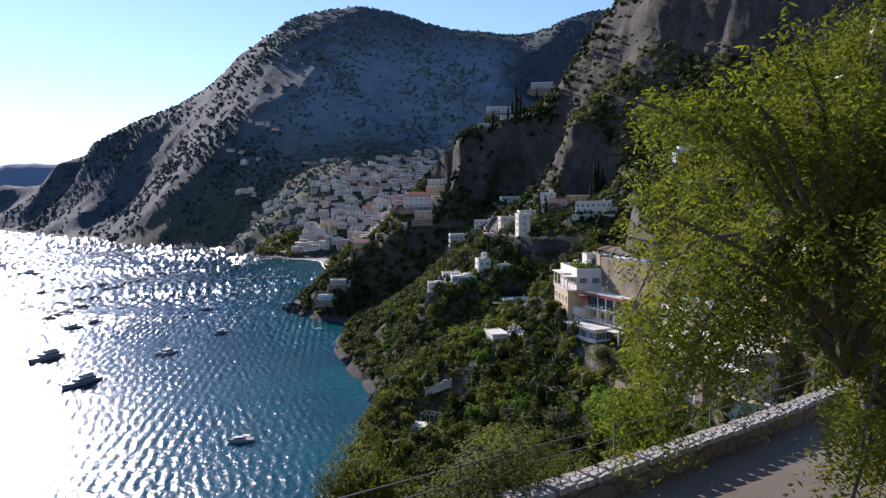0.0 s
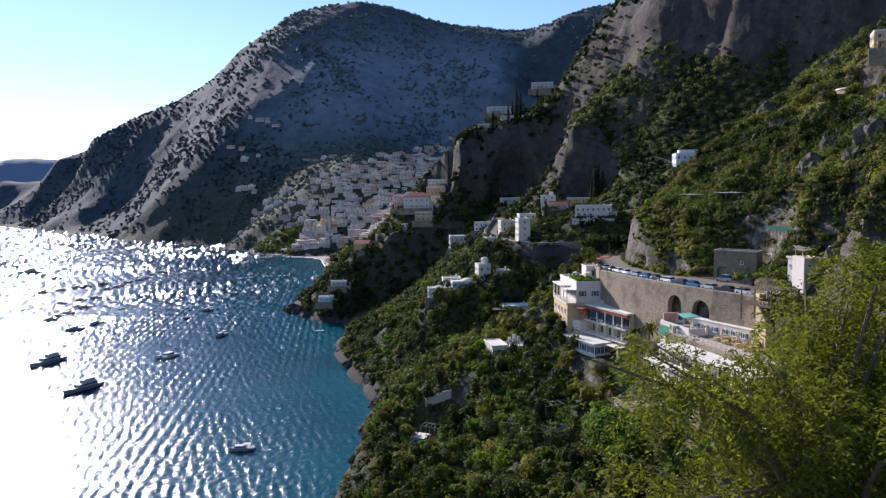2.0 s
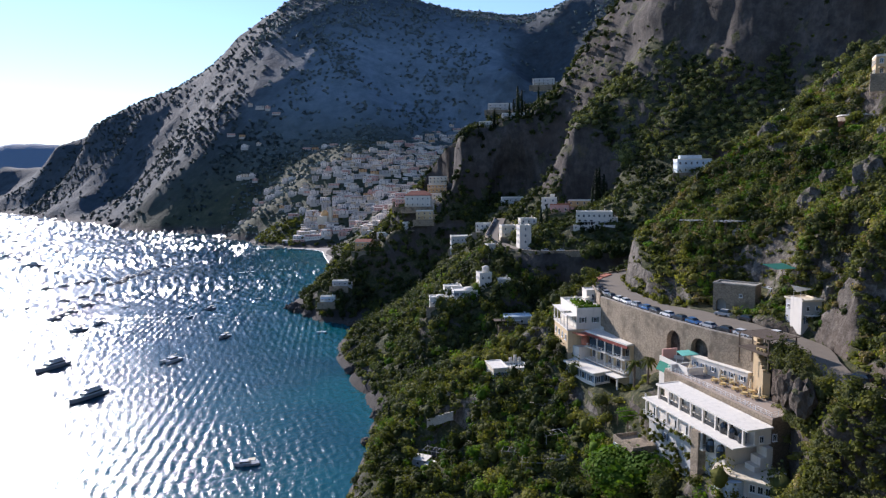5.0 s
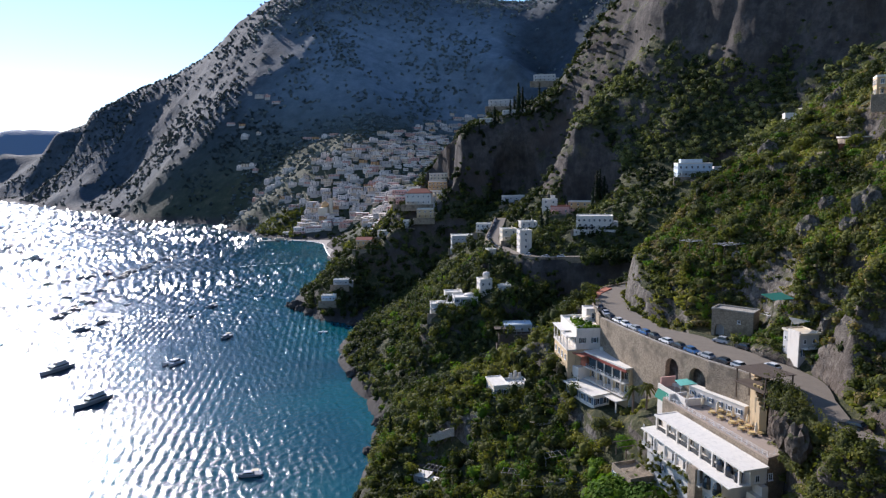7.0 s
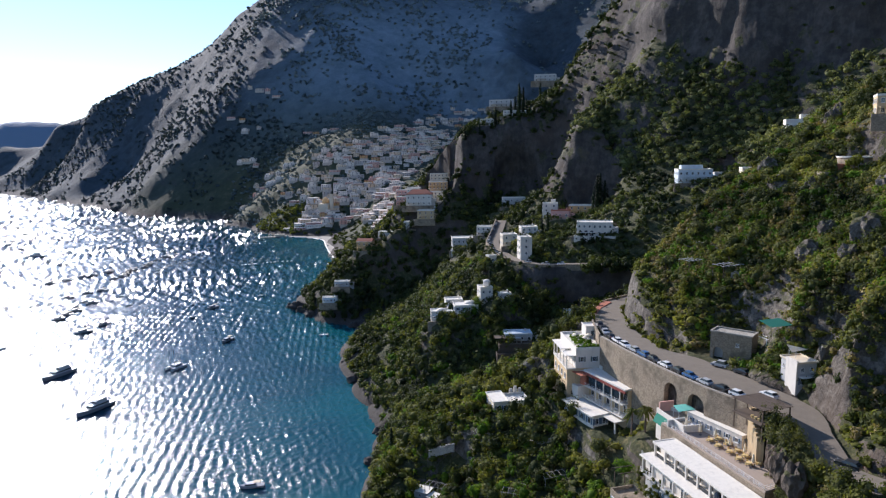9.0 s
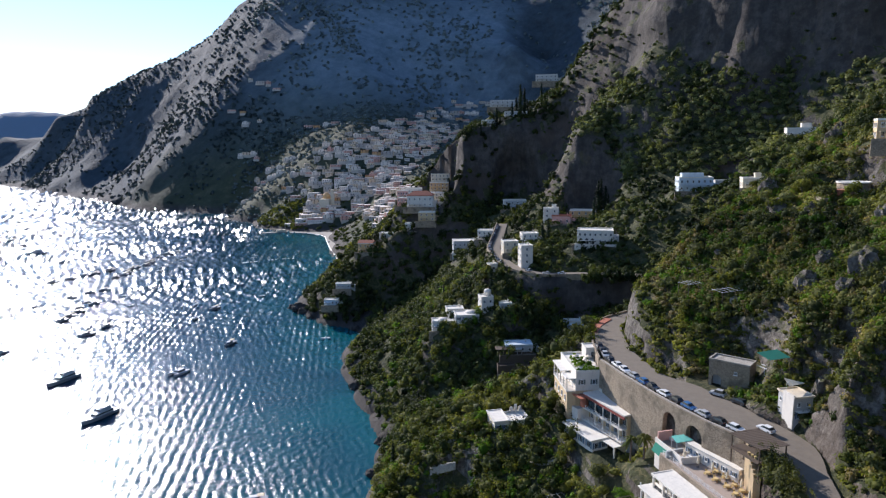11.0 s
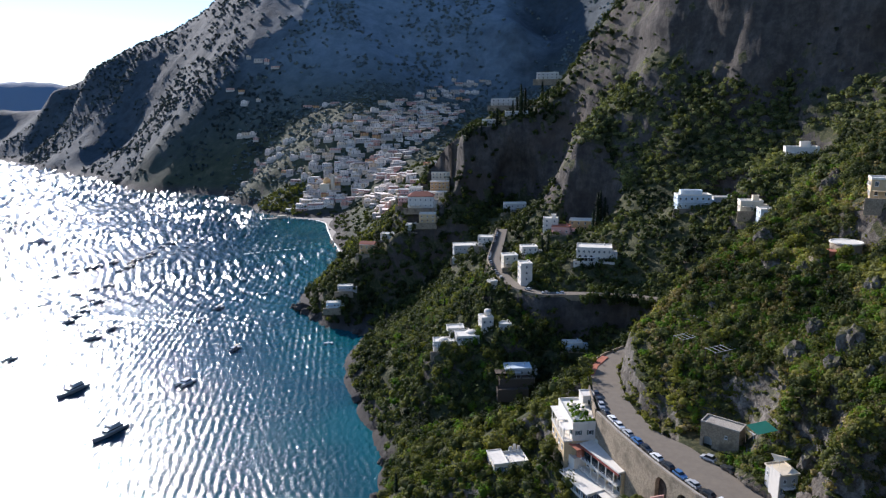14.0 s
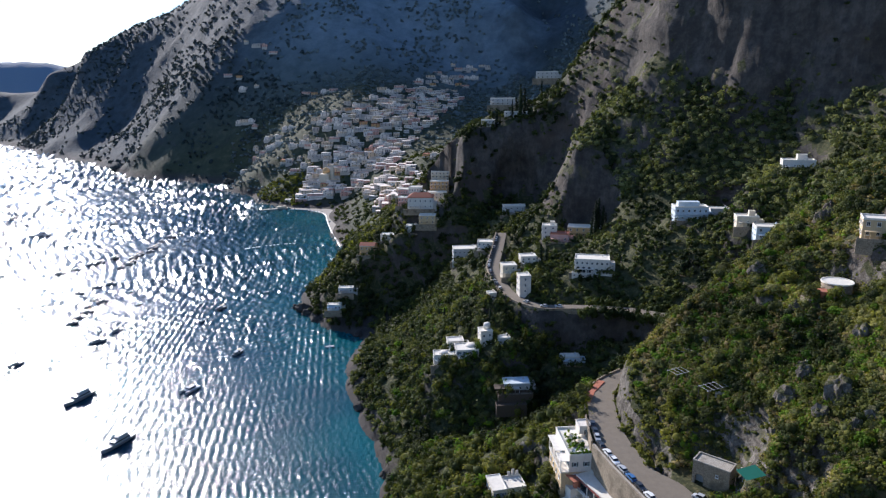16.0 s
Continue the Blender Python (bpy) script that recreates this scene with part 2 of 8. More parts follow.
TOWNPINK = plaster("aged_pink_limewash", (0.64, 0.38, 0.31), scale=0.12)
TOWNOCHRE = plaster("aged_ochre_limewash", (0.58, 0.36, 0.17), scale=0.12)
TOWNGREY = plaster("aged_grey_limewash", (0.48, 0.44, 0.41), scale=0.12)
TOWNROOF = plaster("aged_flat_roof", (0.50, 0.45, 0.39), scale=0.3)
SAND = plaster("dark_beach_pebbles", (0.30, 0.27, 0.23), scale=0.2)
OLIVE = leaves("olive_leaves", (0.06, 0.076, 0.032), (0.118, 0.134, 0.052), (0.205, 0.205, 0.078), 0.45)
WOODLEAF = leaves("woodland_leaves", (0.045, 0.06, 0.016), (0.115, 0.135, 0.03), (0.245, 0.235, 0.055), 0.48)
GROVELEAF = leaves("grove_leaves", (0.105, 0.125, 0.055), (0.185, 0.205, 0.085), (0.29, 0.295, 0.12), 0.42)
# dark holm oak green, which also carries the shade of gully and second spur
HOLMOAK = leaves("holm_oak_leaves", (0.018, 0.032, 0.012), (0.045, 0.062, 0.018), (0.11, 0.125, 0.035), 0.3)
DRYLEAF = leaves("dry_grass_and_shrubs", (0.13, 0.105, 0.04), (0.23, 0.185, 0.075), (0.36, 0.29, 0.14), 0.4)
BRIGHT = leaves("citrus_leaves", (0.06, 0.13, 0.012), (0.11, 0.21, 0.02), (0.21, 0.31, 0.03), 0.45)
DARKLEAF = leaves("cypress_leaves", (0.012, 0.022, 0.012), (0.02, 0.034, 0.016), (0.035, 0.05, 0.022), 0.12)
PEPPER = leaves("pepper_tree_leaves", (0.09, 0.115, 0.02), (0.175, 0.20, 0.035), (0.30, 0.305, 0.058), 0.6)
# leaves dimmed for the sunlit flank, with some haze blue mixed in
DIMMAQUIS = leaves("dimmed_maquis_leaves", (0.045, 0.063, 0.068), (0.068, 0.09, 0.094), (0.092, 0.113, 0.114), 0.08)
# scrub leaves paled and blued, distance haze put into their green
HAZESCRUB = leaves("hazed_far_scrub", (0.115, 0.155, 0.165), (0.16, 0.2, 0.205), (0.2, 0.24, 0.235), 0.06)


# ---------------------------------------------------------------- the land: crests, shores, cliffs and terraces it passes through
GUIDES = [
    # shore and sea bed, from behind the start round to the far cape
    [(-150, -400, -2), (-90, -60, -2), (-50, 60, -2), (-30, 229, 0), (-28, 290, 0), (-50, 357, 0), (-64, 405, 0), (-54, 472, 1)],
    [(-54, 472, 1), (-93, 504, 0), (-124, 545, 0), (-125, 621, 0), (-120, 757, 1), (-150, 885, 2), (-172, 987, 2), (-250, 1020, 2)],
    [(-250, 1020, 2), (-338, 1150, 0), (-415, 1290, 0), (-560, 1360, 0), (-705, 1452, 0), (-757, 1539, 0), (-893, 1662, 0), (-1105, 1883, 0), (-1563, 2336, 0), (-2100, 2900, 0)],
    [(-260, -400, -30), (-140, 60, -30), (-90, 300, -26), (-135, 420, -24), (-200, 560, -26), (-220, 760, -22), (-300, 930, -24), (-480, 1150, -26), (-800, 1380, -30), (-1300, 1850, -30), (-2200, 2600, -30)],
    [(-1500, 0, -60), (-1500, 1200, -60), (-3600, 1500, -60), (-3600, -2500, -60), (0, -3500, -40)],
    [(-23, 190, 16), (-24.5, 229, 17), (-22.5, 262, 14), (-22.5, 290, 16), (-34, 325, 14), (-44.5, 357, 17), (-58, 405, 15), (-48, 472, 13), (-86, 508, 10)],
    # ground under and behind the start
    [(-90, -300, 40), (-66, -60, 60), (-30, 0, 72), (-14, 14, 76), (-4, 22, 76), (6, 32, 68), (18, 46, 54), (36, 64, 46), (50, 82, 44)],
    [(-34, 40, 30), (-12, 62, 28), (6, 88, 26), (24, 110, 32)],
    [(40, -300, 105), (0, -80, 98), (4, -20, 92), (18, 4, 91), (36, 20, 95), (62, 42, 98), (96, 70, 100), (118, 100, 108)],
    [(86, 150, 92), (84.5, 141, 94), (86, 134.5, 95), (92, 132, 97), (100, 130.5, 100), (110, 128, 104), (120, 128, 108)],
    [(81.5, 143, 75), (80.8, 136, 75), (83, 129.5, 75), (89, 126.5, 76), (98, 125, 77), (108, 122, 80)],
    [(86, 116, 74), (95, 112, 76), (106, 106, 82)],
    [(97, 152, 99), (100, 142, 101), (110, 140, 106)],
    [(66, 91, 48), (60.5, 96, 47), (57, 103, 47), (57, 109, 49)],
    [(70, 97, 74), (66, 101, 73), (63, 107, 71), (61.5, 113, 69), (62.5, 120, 67), (65, 126, 65)],
    [(83.5, 146, 74.5), (80, 150, 74.5)],
    [(58, 166, 60), (61, 157, 60), (65, 148, 60), (66, 140, 60)],
    [(160, -300, 190), (160, 0, 185), (160, 70, 172), (160, 140, 165)],
    # first spur, seaward slope below the road
    [(-27, 160, 4), (-20, 190, 18), (-12, 206, 19), (-6, 224, 27), (7, 218, 36), (19, 194, 36), (34, 181, 39)],
    [(-27, 240, 6), (-14, 262, 22), (1, 269, 31), (14, 240, 42), (31, 209, 54), (42, 238, 60), (50, 262, 52)],
    [(-34, 120, 2), (-15, 130, 10), (10, 130, 20), (34, 122, 32), (46, 112, 40)],
    [(22, 165, 29), (41, 152, 36), (52, 150, 46), (56, 130, 46)],
    [(40, 208, 55), (48, 190, 54), (55, 172, 56), (66, 160, 60)],
    # first spur, inland of the road: rock edge, garden terraces, nose
    [(63, 222, 82), (65, 234, 83), (76, 244, 86), (90, 258, 90)],
    [(82, 219, 97), (86, 200, 91), (86, 183, 85), (92, 173, 94), (97, 154, 99)],
    [(99, 206, 106), (112, 190, 113), (124, 204, 122), (138, 224, 138), (120, 240, 128), (100, 240, 112)],
    [(150, 190, 150), (170, 240, 165), (190, 290, 150), (160, 280, 138), (130, 270, 118)],
    # gully between the spurs
    [(-30, 300, 4), (6, 288, 12), (40, 284, 20), (74, 292, 32), (108, 306, 52), (146, 318, 82), (185, 345, 118)],
    # level ground under the houses
    [(-8, 330, 42), (9.8, 331.9, 45), (20, 337, 51), (30, 333, 52)],
    [(30, 302, 37), (38, 310, 39)],
    [(26, 366, 66.4), (36, 380, 69)],
    [(38.4, 397.9, 72), (51.2, 405.8, 76), (66, 410, 80)],
    [(78, 374, 78), (94, 376, 80), (90, 446, 86), (72, 442, 84)],
    [(136, 380, 106), (152, 384, 108), (168, 388, 112)],
    [(160.6, 347, 112), (166, 331, 110), (178, 327, 112)],
    [(-94, 503, 10), (-88, 505, 12), (-82, 517, 22), (-62, 552, 48), (-51, 563, 56), (-30, 557, 64), (-22, 571, 82)],
    [(50, 532, 82), (62, 532, 84)],
    [(118, 202, 118), (126, 205, 121), (142, 214, 138)],
    # second spur
    [(-29, 332, 14), (-10, 340, 34), (10, 337, 46), (22, 345, 52), (41, 367, 64), (78, 384, 76), (139, 385, 106), (171, 372, 130), (200, 372, 139)],
    [(-40, 400, 14), (-20, 440, 30), (-4, 430, 46), (12, 412, 56), (32, 420, 66), (60, 430, 76), (90, 440, 92)],
    [(-30, 480, 14), (5, 490, 48), (34, 500, 70), (60, 490, 84)],
    [(44, 318, 40), (62, 324, 44), (84, 326, 48)],
    # grove slope up to the foot of the great cliff
    [(116, 462, 124), (153, 440, 148), (171, 372, 131), (230, 340, 160)],
    [(118, 500, 160), (145, 528, 180), (181, 472, 188), (222, 436, 191), (252, 396, 189), (290, 340, 186), (340, 250, 190), (330, 100, 210)],
    # head of the great cliff and the mountain behind it
    [(112, 620, 196), (128, 600, 226), (152, 556, 232), (160.1, 525.6, 248.1), (197.6, 481.4, 292.4), (235.1, 446.7, 326.1), (269.7, 404.4, 340.5), (317.8, 346.7, 340.5), (380, 260, 350)],
    [(190, 640, 300), (320, 560, 420), (450, 420, 470), (600, 100, 480), (600, -600, 480)],
    # grey outcrop above the second spur
    [(82, 470, 108), (84, 500, 108), (92, 520, 104)],
    [(92, 478, 142), (94, 506, 146), (104, 522, 150)],
    # cave cliff: foot and head
    [(12, 552, 84), (30, 566, 84), (56, 572, 84), (78, 560, 88), (92, 545, 98)],
    [(6, 584, 138), (20, 582, 143), (42, 588, 150), (66, 584, 158), (84, 590, 166), (100, 612, 186)],
    [(0, 610, 128), (10, 640, 132), (50, 650, 140), (92, 690, 142)],
    [(20, 900, 80), (70, 880, 88), (140, 860, 105)],
    # promontory with its dark flank
    [(-118, 538, 2), (-100, 540, 26), (-72, 550, 50), (-45, 556, 74), (-22, 562, 82)],
    [(-80, 515, 8), (-50, 515, 12), (-20, 520, 22), (6, 525, 44)],
    [(-68, 540, 44), (-40, 548, 62), (-10, 552, 74), (10, 540, 74)],
    [(-95, 600, 30), (-60, 640, 60), (-20, 660, 90)],
    # the town's amphitheatre
    [(-100, 800, 20), (-60, 780, 54), (0, 760, 88), (60, 780, 106)],
    [(-160, 1020, 12), (-120, 1040, 40), (-80, 1000, 64), (-10, 1000, 90), (80, 1000, 96), (180, 1000, 115)],
    [(-290, 1090, 12), (-214, 1089, 36), (-144, 1134, 80), (-76, 1300, 150), (2, 1531, 205), (69, 1609, 228)],
    [(-330, 1180, 40), (-270, 1220, 90), (-196, 1232, 132), (-126, 1200, 125)],
    [(-60, 1180, 105), (20, 1300, 138), (110, 1400, 160), (190, 1250, 135)],
    # the far mountain: its shoulders
    [(-400, 1330, 40), (-420, 1400, 110), (-380, 1450, 165), (-300, 1400, 165)],
    [(-690, 1475, 45), (-637, 1545, 130), (-530, 1565, 205), (-480, 1757, 377), (-418, 1870, 496)],
    [(-1041, 1908, 60), (-925, 1925, 70)],
    [(-1400, 2330, 70), (-1250, 2300, 150)],
    [(-316, 1735, 433), (-122, 1780, 428), (56, 1735, 397), (169, 1655, 353)],
    [(-266, 1567, 282), (-104, 1653, 301)],
    # skyline
    [(-2700, 3300, 30), (-1875, 2813, 166), (-1417, 2444, 237), (-1213, 2300, 294), (-972, 2250, 373), (-740, 2193, 475), (-643, 2158, 568), (-547, 2106, 590), (-495, 2120, 644)],
    [(-495, 2120, 644), (-405, 2160, 689), (-251, 2160, 705), (-107, 2160, 662), (37, 2160, 622), (125, 2120, 598), (252, 2000, 557)],
    [(252, 2000, 557), (349, 1892, 583), (428, 1890, 604), (572, 1900, 634), (800, 1800, 700)],
    [(190, 1560, 205), (260, 1750, 330)],
    [(420, 1250, 380), (420, 900, 420), (600, 1400, 600), (900, 700, 700)],
    [(-1500, 3400, 60), (-600, 3500, 300), (300, 3400, 350), (1500, 3000, 500), (2500, 1000, 500)],
    # the hill across the water
    [(-3100, 3650, 180), (-2591, 3900, 317), (-2408, 3900, 334), (-2276, 3900, 320), (-1900, 4100, 260)],
    [(-3300, 3300, -20), (-2700, 3450, -20), (-2350, 3500, -10)],
    [(-2700, 4600, 0), (-1500, 4700, 0), (1500, 4600, 100)],
]


def resample(line, gap):
    """Points along a bent line, closer together where the line is near the start."""
    out = []
    for a, b in zip(line[:-1], line[1:]):
        a, b = np.array(a, float), np.array(b, float)
        d = np.linalg.norm((b - a)[:2])
        g = max(gap, 0.09 * np.linalg.norm(a[:2]))
        k = max(1, int(d / g))
        out += [a + (b - a) * i / k for i in range(k)]
    return out + [np.array(line[-1], float)]


knots = np.array([p for line in GUIDES for p in resample(line, 16.0)])
knots = knots[np.unique(np.round(knots[:, :2] / 3).astype(int), axis=0, return_index=True)[1]]
SC = 500.0


def kernel(p, q):
    d = np.sqrt(((p[:, None, :2] - q[None, :, :2]) ** 2).sum(-1)) / SC
    return d


def fit_land():
    n = len(knots)
    a = np.zeros((n + 3, n + 3))
    a[:n, :n] = kernel(knots, knots) - 0.004 * np.eye(n)
    poly = np.c_[np.ones(n), knots[:, :2] / SC]
    a[:n, n:], a[n:, :n] = poly, poly.T
    return np.linalg.solve(a, np.r_[knots[:, 2], 0, 0, 0])


LAND = fit_land()

# the coast road, and the ground levelled for it and for the houses
ROAD = [(-60, -90, 90.0), (-22, -18, 86.0), (-8, 0.5, 84.6), (0.5, 7.8, 83.9), (5, 11.2, 83.6), (8.8, 14.2, 83.3), (12.4, 17.2, 83.0), (20, 24.5, 82.2), (30, 33, 81.2), (50, 50, 79.2), (70, 71, 75.4), (82, 89, 73.2), (80, 101, 72.2), (72.8, 106.4, 71.5), (69.6, 113, 71.3), (72.6, 121, 71.6), (74.6, 130, 71.9), (73.2, 141, 72.3), (68.8, 153, 72.6),
        (63.4, 167, 72.5), (57.4, 184, 72.3), (55, 200, 72.1), (55.2, 214, 71.9), (57.2, 228, 71.7), (60.8, 240, 71.5), (68, 250, 71.3), (82, 260, 71.1), (100, 268, 70.9), (118, 282, 70.7), (127, 302, 70.4), (118, 324, 70), (98, 337, 69.6), (80, 342, 69.4), (66, 344, 69.2), (52, 344.5, 68.9), (42.5, 355, 68.7),
        (35.6, 370, 68.9), (31.6, 394, 69.5), (30, 420, 70.8), (36, 456, 73.2), (42, 494, 77)]
PADS = []                               # x, y, z, half size


def smooth_noise(x, y, scale, seed):
    """Value noise on a lattice, vectorised."""
    rng = np.random.RandomState(seed)
    grid = rng.rand(256, 256)
    u, v = x / scale, y / scale
    iu, iv = np.floor(u).astype(int), np.floor(v).astype(int)
    fu, fv = u - iu, v - iv
    fu, fv = fu * fu * (3 - 2 * fu), fv * fv * (3 - 2 * fv)
    g = lambda a, b: grid[a % 256, b % 256]
    return (g(iu, iv) * (1 - fu) + g(iu + 1, iv) * fu) * (1 - fv) + (g(iu, iv + 1) * (1 - fu) + g(iu + 1, iv + 1) * fu) * fv - 0.5


def dense(line, gap):
    pts = []
    for a, b in zip(line[:-1], line[1:]):
        a, b = np.array(a, float), np.array(b, float)
        k = max(1, int(np.linalg.norm(b - a) / gap))
        pts += [a + (b - a) * i / k for i in range(k)]
    return np.array(pts + [np.array(line[-1], float)])


def smooth_line(line, gap=1.5):
    p = dense(line, gap)
    for _ in range(6):
        p[1:-1] = 0.25 * p[:-2] + 0.5 * p[1:-1] + 0.25 * p[2:]
    return p


road_mid = smooth_line(ROAD, 2.0)
bay_mid = road_mid[(road_mid[:, 1] > 122) & (road_mid[:, 1] < 200)]
BAY = 2.8                               # widening for the lay-by on the inland side


def land(x, y, rough=True):
    """Height of the ground."""
    p = np.c_[x, y]
    z = np.empty(len(p))
    for i in range(0, len(p), 20000):
        q = p[i:i + 20000]
        z[i:i + 20000] = kernel(q, knots) @ LAND[:len(knots)] + np.c_[np.ones(len(q)), q / SC] @ LAND[len(knots):]
    if rough:
        d = np.hypot(x, y)
        far = np.clip((d - 700) / 900, 0, 1)
        wob = 0
        for s, a, k in ((300, 28, 1), (130, 12, 2), (62, 5, 3), (30, 3, 4)):
            wob = wob + (0.30 - np.abs(smooth_noise(x, y, s, k)) * 1.6) * a * far
        near = np.clip((d - 60) / 200, 0.25, 1) * (1 - far)
        for s, a, k in ((45, 7, 5), (20, 4.5, 6), (9, 2.6, 7), (4, 1.2, 8)):
            wob = wob + smooth_noise(x, y, s, k) * a * near
        z = z + wob * np.clip((z + 3) / 25, 0.12, 1)
    near = np.hypot(x, y) < 620
    if near.any():
        xs, ys, zs = x[near], y[near], z[near]
        best, lvl = np.full(len(xs), 1e9), np.zeros(len(xs))
        for rx, ry, rz in road_mid:
            dd = (xs - rx) ** 2 + (ys - ry) ** 2
            m = dd < best
            best[m], lvl[m] = dd[m], rz
        best = np.sqrt(best)
        half_road = 5.2 + 1.3 * np.clip((ys - 124) / 16, 0, 1) * np.clip((246 - ys) / 20, 0, 1)
        inland = xs > np.interp(ys, bay_mid[:, 1], bay_mid[:, 0])
        half_road = half_road + np.where(inland, BAY * np.clip((ys - 128) / 8, 0, 1) * np.clip((180 - ys) / 8, 0, 1), 0)
        w = np.clip((half_road + 2.0 - best) / 2.0, 0, 1)
        below = (ys > 131) & (ys < 199) & (xs < np.interp(ys, [131, 139, 151, 169, 185, 199], [67.2, 69.0, 63.8, 57.2, 52.4, 49.4]))
        w[below] = 0
        on = w
        zs = zs * (1 - w) + (lvl - 0.5) * w
        zs[below] = np.minimum(zs[below], 62.0)
        for px, py, pz, half in PADS:
            d = np.hypot(xs - px, ys - py)
            w = np.clip((half + 12 - d) / 11, 0, 1)
            w = w * w * (3 - 2 * w) * (1 - on)
            zs = zs + (np.minimum(pz - 0.15, zs + 3.5) - zs) * w
        z[near] = zs
    return z


def ground_at(x, y):
    return float(land(np.array([float(x)]), np.array([float(y)]))[0])


def mesh_object(name, verts, faces, mat, smooth=False):
    me = bpy.data.meshes.new(name)
    verts, faces = np.asarray(verts, np.float32), np.asarray(faces, np.int32)
    k = faces.shape[1]
    me.vertices.add(len(verts))
    me.vertices.foreach_set("co", verts.ravel())
    me.loops.add(faces.size)
    me.loops.foreach_set("vertex_index", faces.ravel())
    me.polygons.add(len(faces))
    me.polygons.foreach_set("loop_start", np.arange(0, faces.size, k, dtype=np.int32))
    me.polygons.foreach_set("use_smooth", np.full(len(faces), smooth))
    me.materials.append(mat)
    me.update(calc_edges=True)
    return new(name, me)


def build_land():
    front = np.radians(np.arange(-41, 41, 0.24))
    rest = np.radians(np.arange(44, 316, 4.0))
    az = np.r_[front, rest]
    r = np.r_[0.02, np.geomspace(1.0, 60, 52), np.geomspace(60.6, 700, 360), np.geomspace(706, 3000, 210), np.geomspace(3030, 4850, 30)]
    a, rr = np.meshgrid(az, r)
    x, y = (rr * np.sin(a)).ravel(), (rr * np.cos(a)).ravel()
    z = np.maximum(land(x, y), -40)
    # ledges and buttresses on the steep faces
    zz = z.reshape(rr.shape)
    slope_r = np.gradient(zz, axis=0) / np.gradient(rr, axis=0)
    slope_a = np.gradient(zz, axis=1) / (np.gradient(a, axis=1) * rr)
    gx, gy = (slope_r * np.sin(a) + slope_a * np.cos(a)).ravel(), (slope_r * np.cos(a) - slope_a * np.sin(a)).ravel()
    g = np.hypot(gx, gy) + 1e-6
    d = np.hypot(x, y)
    steep = np.clip((g - 0.8) / 1.0, 0, 1) * np.clip((d - 60) / 30, 0, 1)
    on_road = np.min([np.hypot(x - q[0], y - q[1]) for q in road_mid[::3]], axis=0)
    steep *= np.clip((on_road - 5.8) / 3.5, 0, 1)
    size = np.clip(d / 380, 0.42, 1.0) * np.where(d > 380, 0.6, 1.0)
    push = sum((0.2 - np.abs(smooth_noise(x * 0.8 - y * 0.6, z * v, s, k))) * 1.5 * h for s, h, k, v in ((34, 13, 41, 0.9), (14, 9, 42, 0.8), (6, 5, 43, 1.3), (3.0, 2.6, 44, 1.5)))
    x, y = x + gx / g * push * steep * size, y + gy / g * push * steep * size
    arch = np.clip(1.6 * (1 - ((x - 61) / 22) ** 2 - ((z - 88) / 40) ** 2), 0, 1) * ((y > 540) & (y < 600))
    y = y + 16 * np.sqrt(arch) * np.clip(steep * 2, 0, 1)
    n, k = len(az), len(r)
    i = np.arange(k - 1)[:, None] * n + np.arange(n)[None, :]
    j = np.arange(k - 1)[:, None] * n + (np.arange(n)[None, :] + 1) % n
    faces = np.stack([i, j, j + n, i + n], -1).reshape(-1, 4)[:, ::-1]
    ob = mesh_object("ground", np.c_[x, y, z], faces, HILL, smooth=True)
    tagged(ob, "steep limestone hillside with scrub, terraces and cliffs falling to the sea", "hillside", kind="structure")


def build_sea():
    """A sheet of wind waves, finer near the start, out to the horizon."""
    az = np.radians(np.r_[np.arange(-44, 6, 0.16), np.arange(8, 316, 4.0)])
    r = np.r_[1.0, 30.0, np.geomspace(55, 2600, 560), np.geomspace(2700, 4880, 8)]
    a, rr = np.meshgrid(az, r)
    x, y = (rr * np.sin(a)).ravel(), (rr * np.cos(a)).ravel()
    rng = np.random.RandomState(77)
    z = np.zeros(len(x))
    for _ in range(48):
        length = 0.9 * 6.0 ** rng.rand()
        way = radians(62) + rng.normal(0, 0.95)
        k = 2 * math.pi / length
        z += 0.0122 * length ** 0.95 * np.sin(k * (x * math.cos(way) + y * math.sin(way)) + rng.uniform(0, 6.3))
    gust = 0.75 + 0.9 * smooth_noise(x, y, 70, 91) + 0.5 * smooth_noise(x, y, 23, 92)
    z *= gust * np.clip(1 + (rr.ravel() - 320) * 0.014, 1.0, 22.0) * np.clip((3000 - rr.ravel()) / 600, 0, 1)
    n, k = len(az), len(r)
    i = np.arange(k - 1)[:, None] * n + np.arange(n)[None, :]
    j = np.arange(k - 1)[:, None] * n + (np.arange(n)[None, :] + 1) % n
    faces = np.stack([i, i + n, j + n, j], -1).reshape(-1, 4)
    ob = mesh_object("water", np.c_[x, y, z], faces, WATER, smooth=True)
    tagged(ob, "rippled blue green sea glittering in low sunlight", "sea", kind="structure")


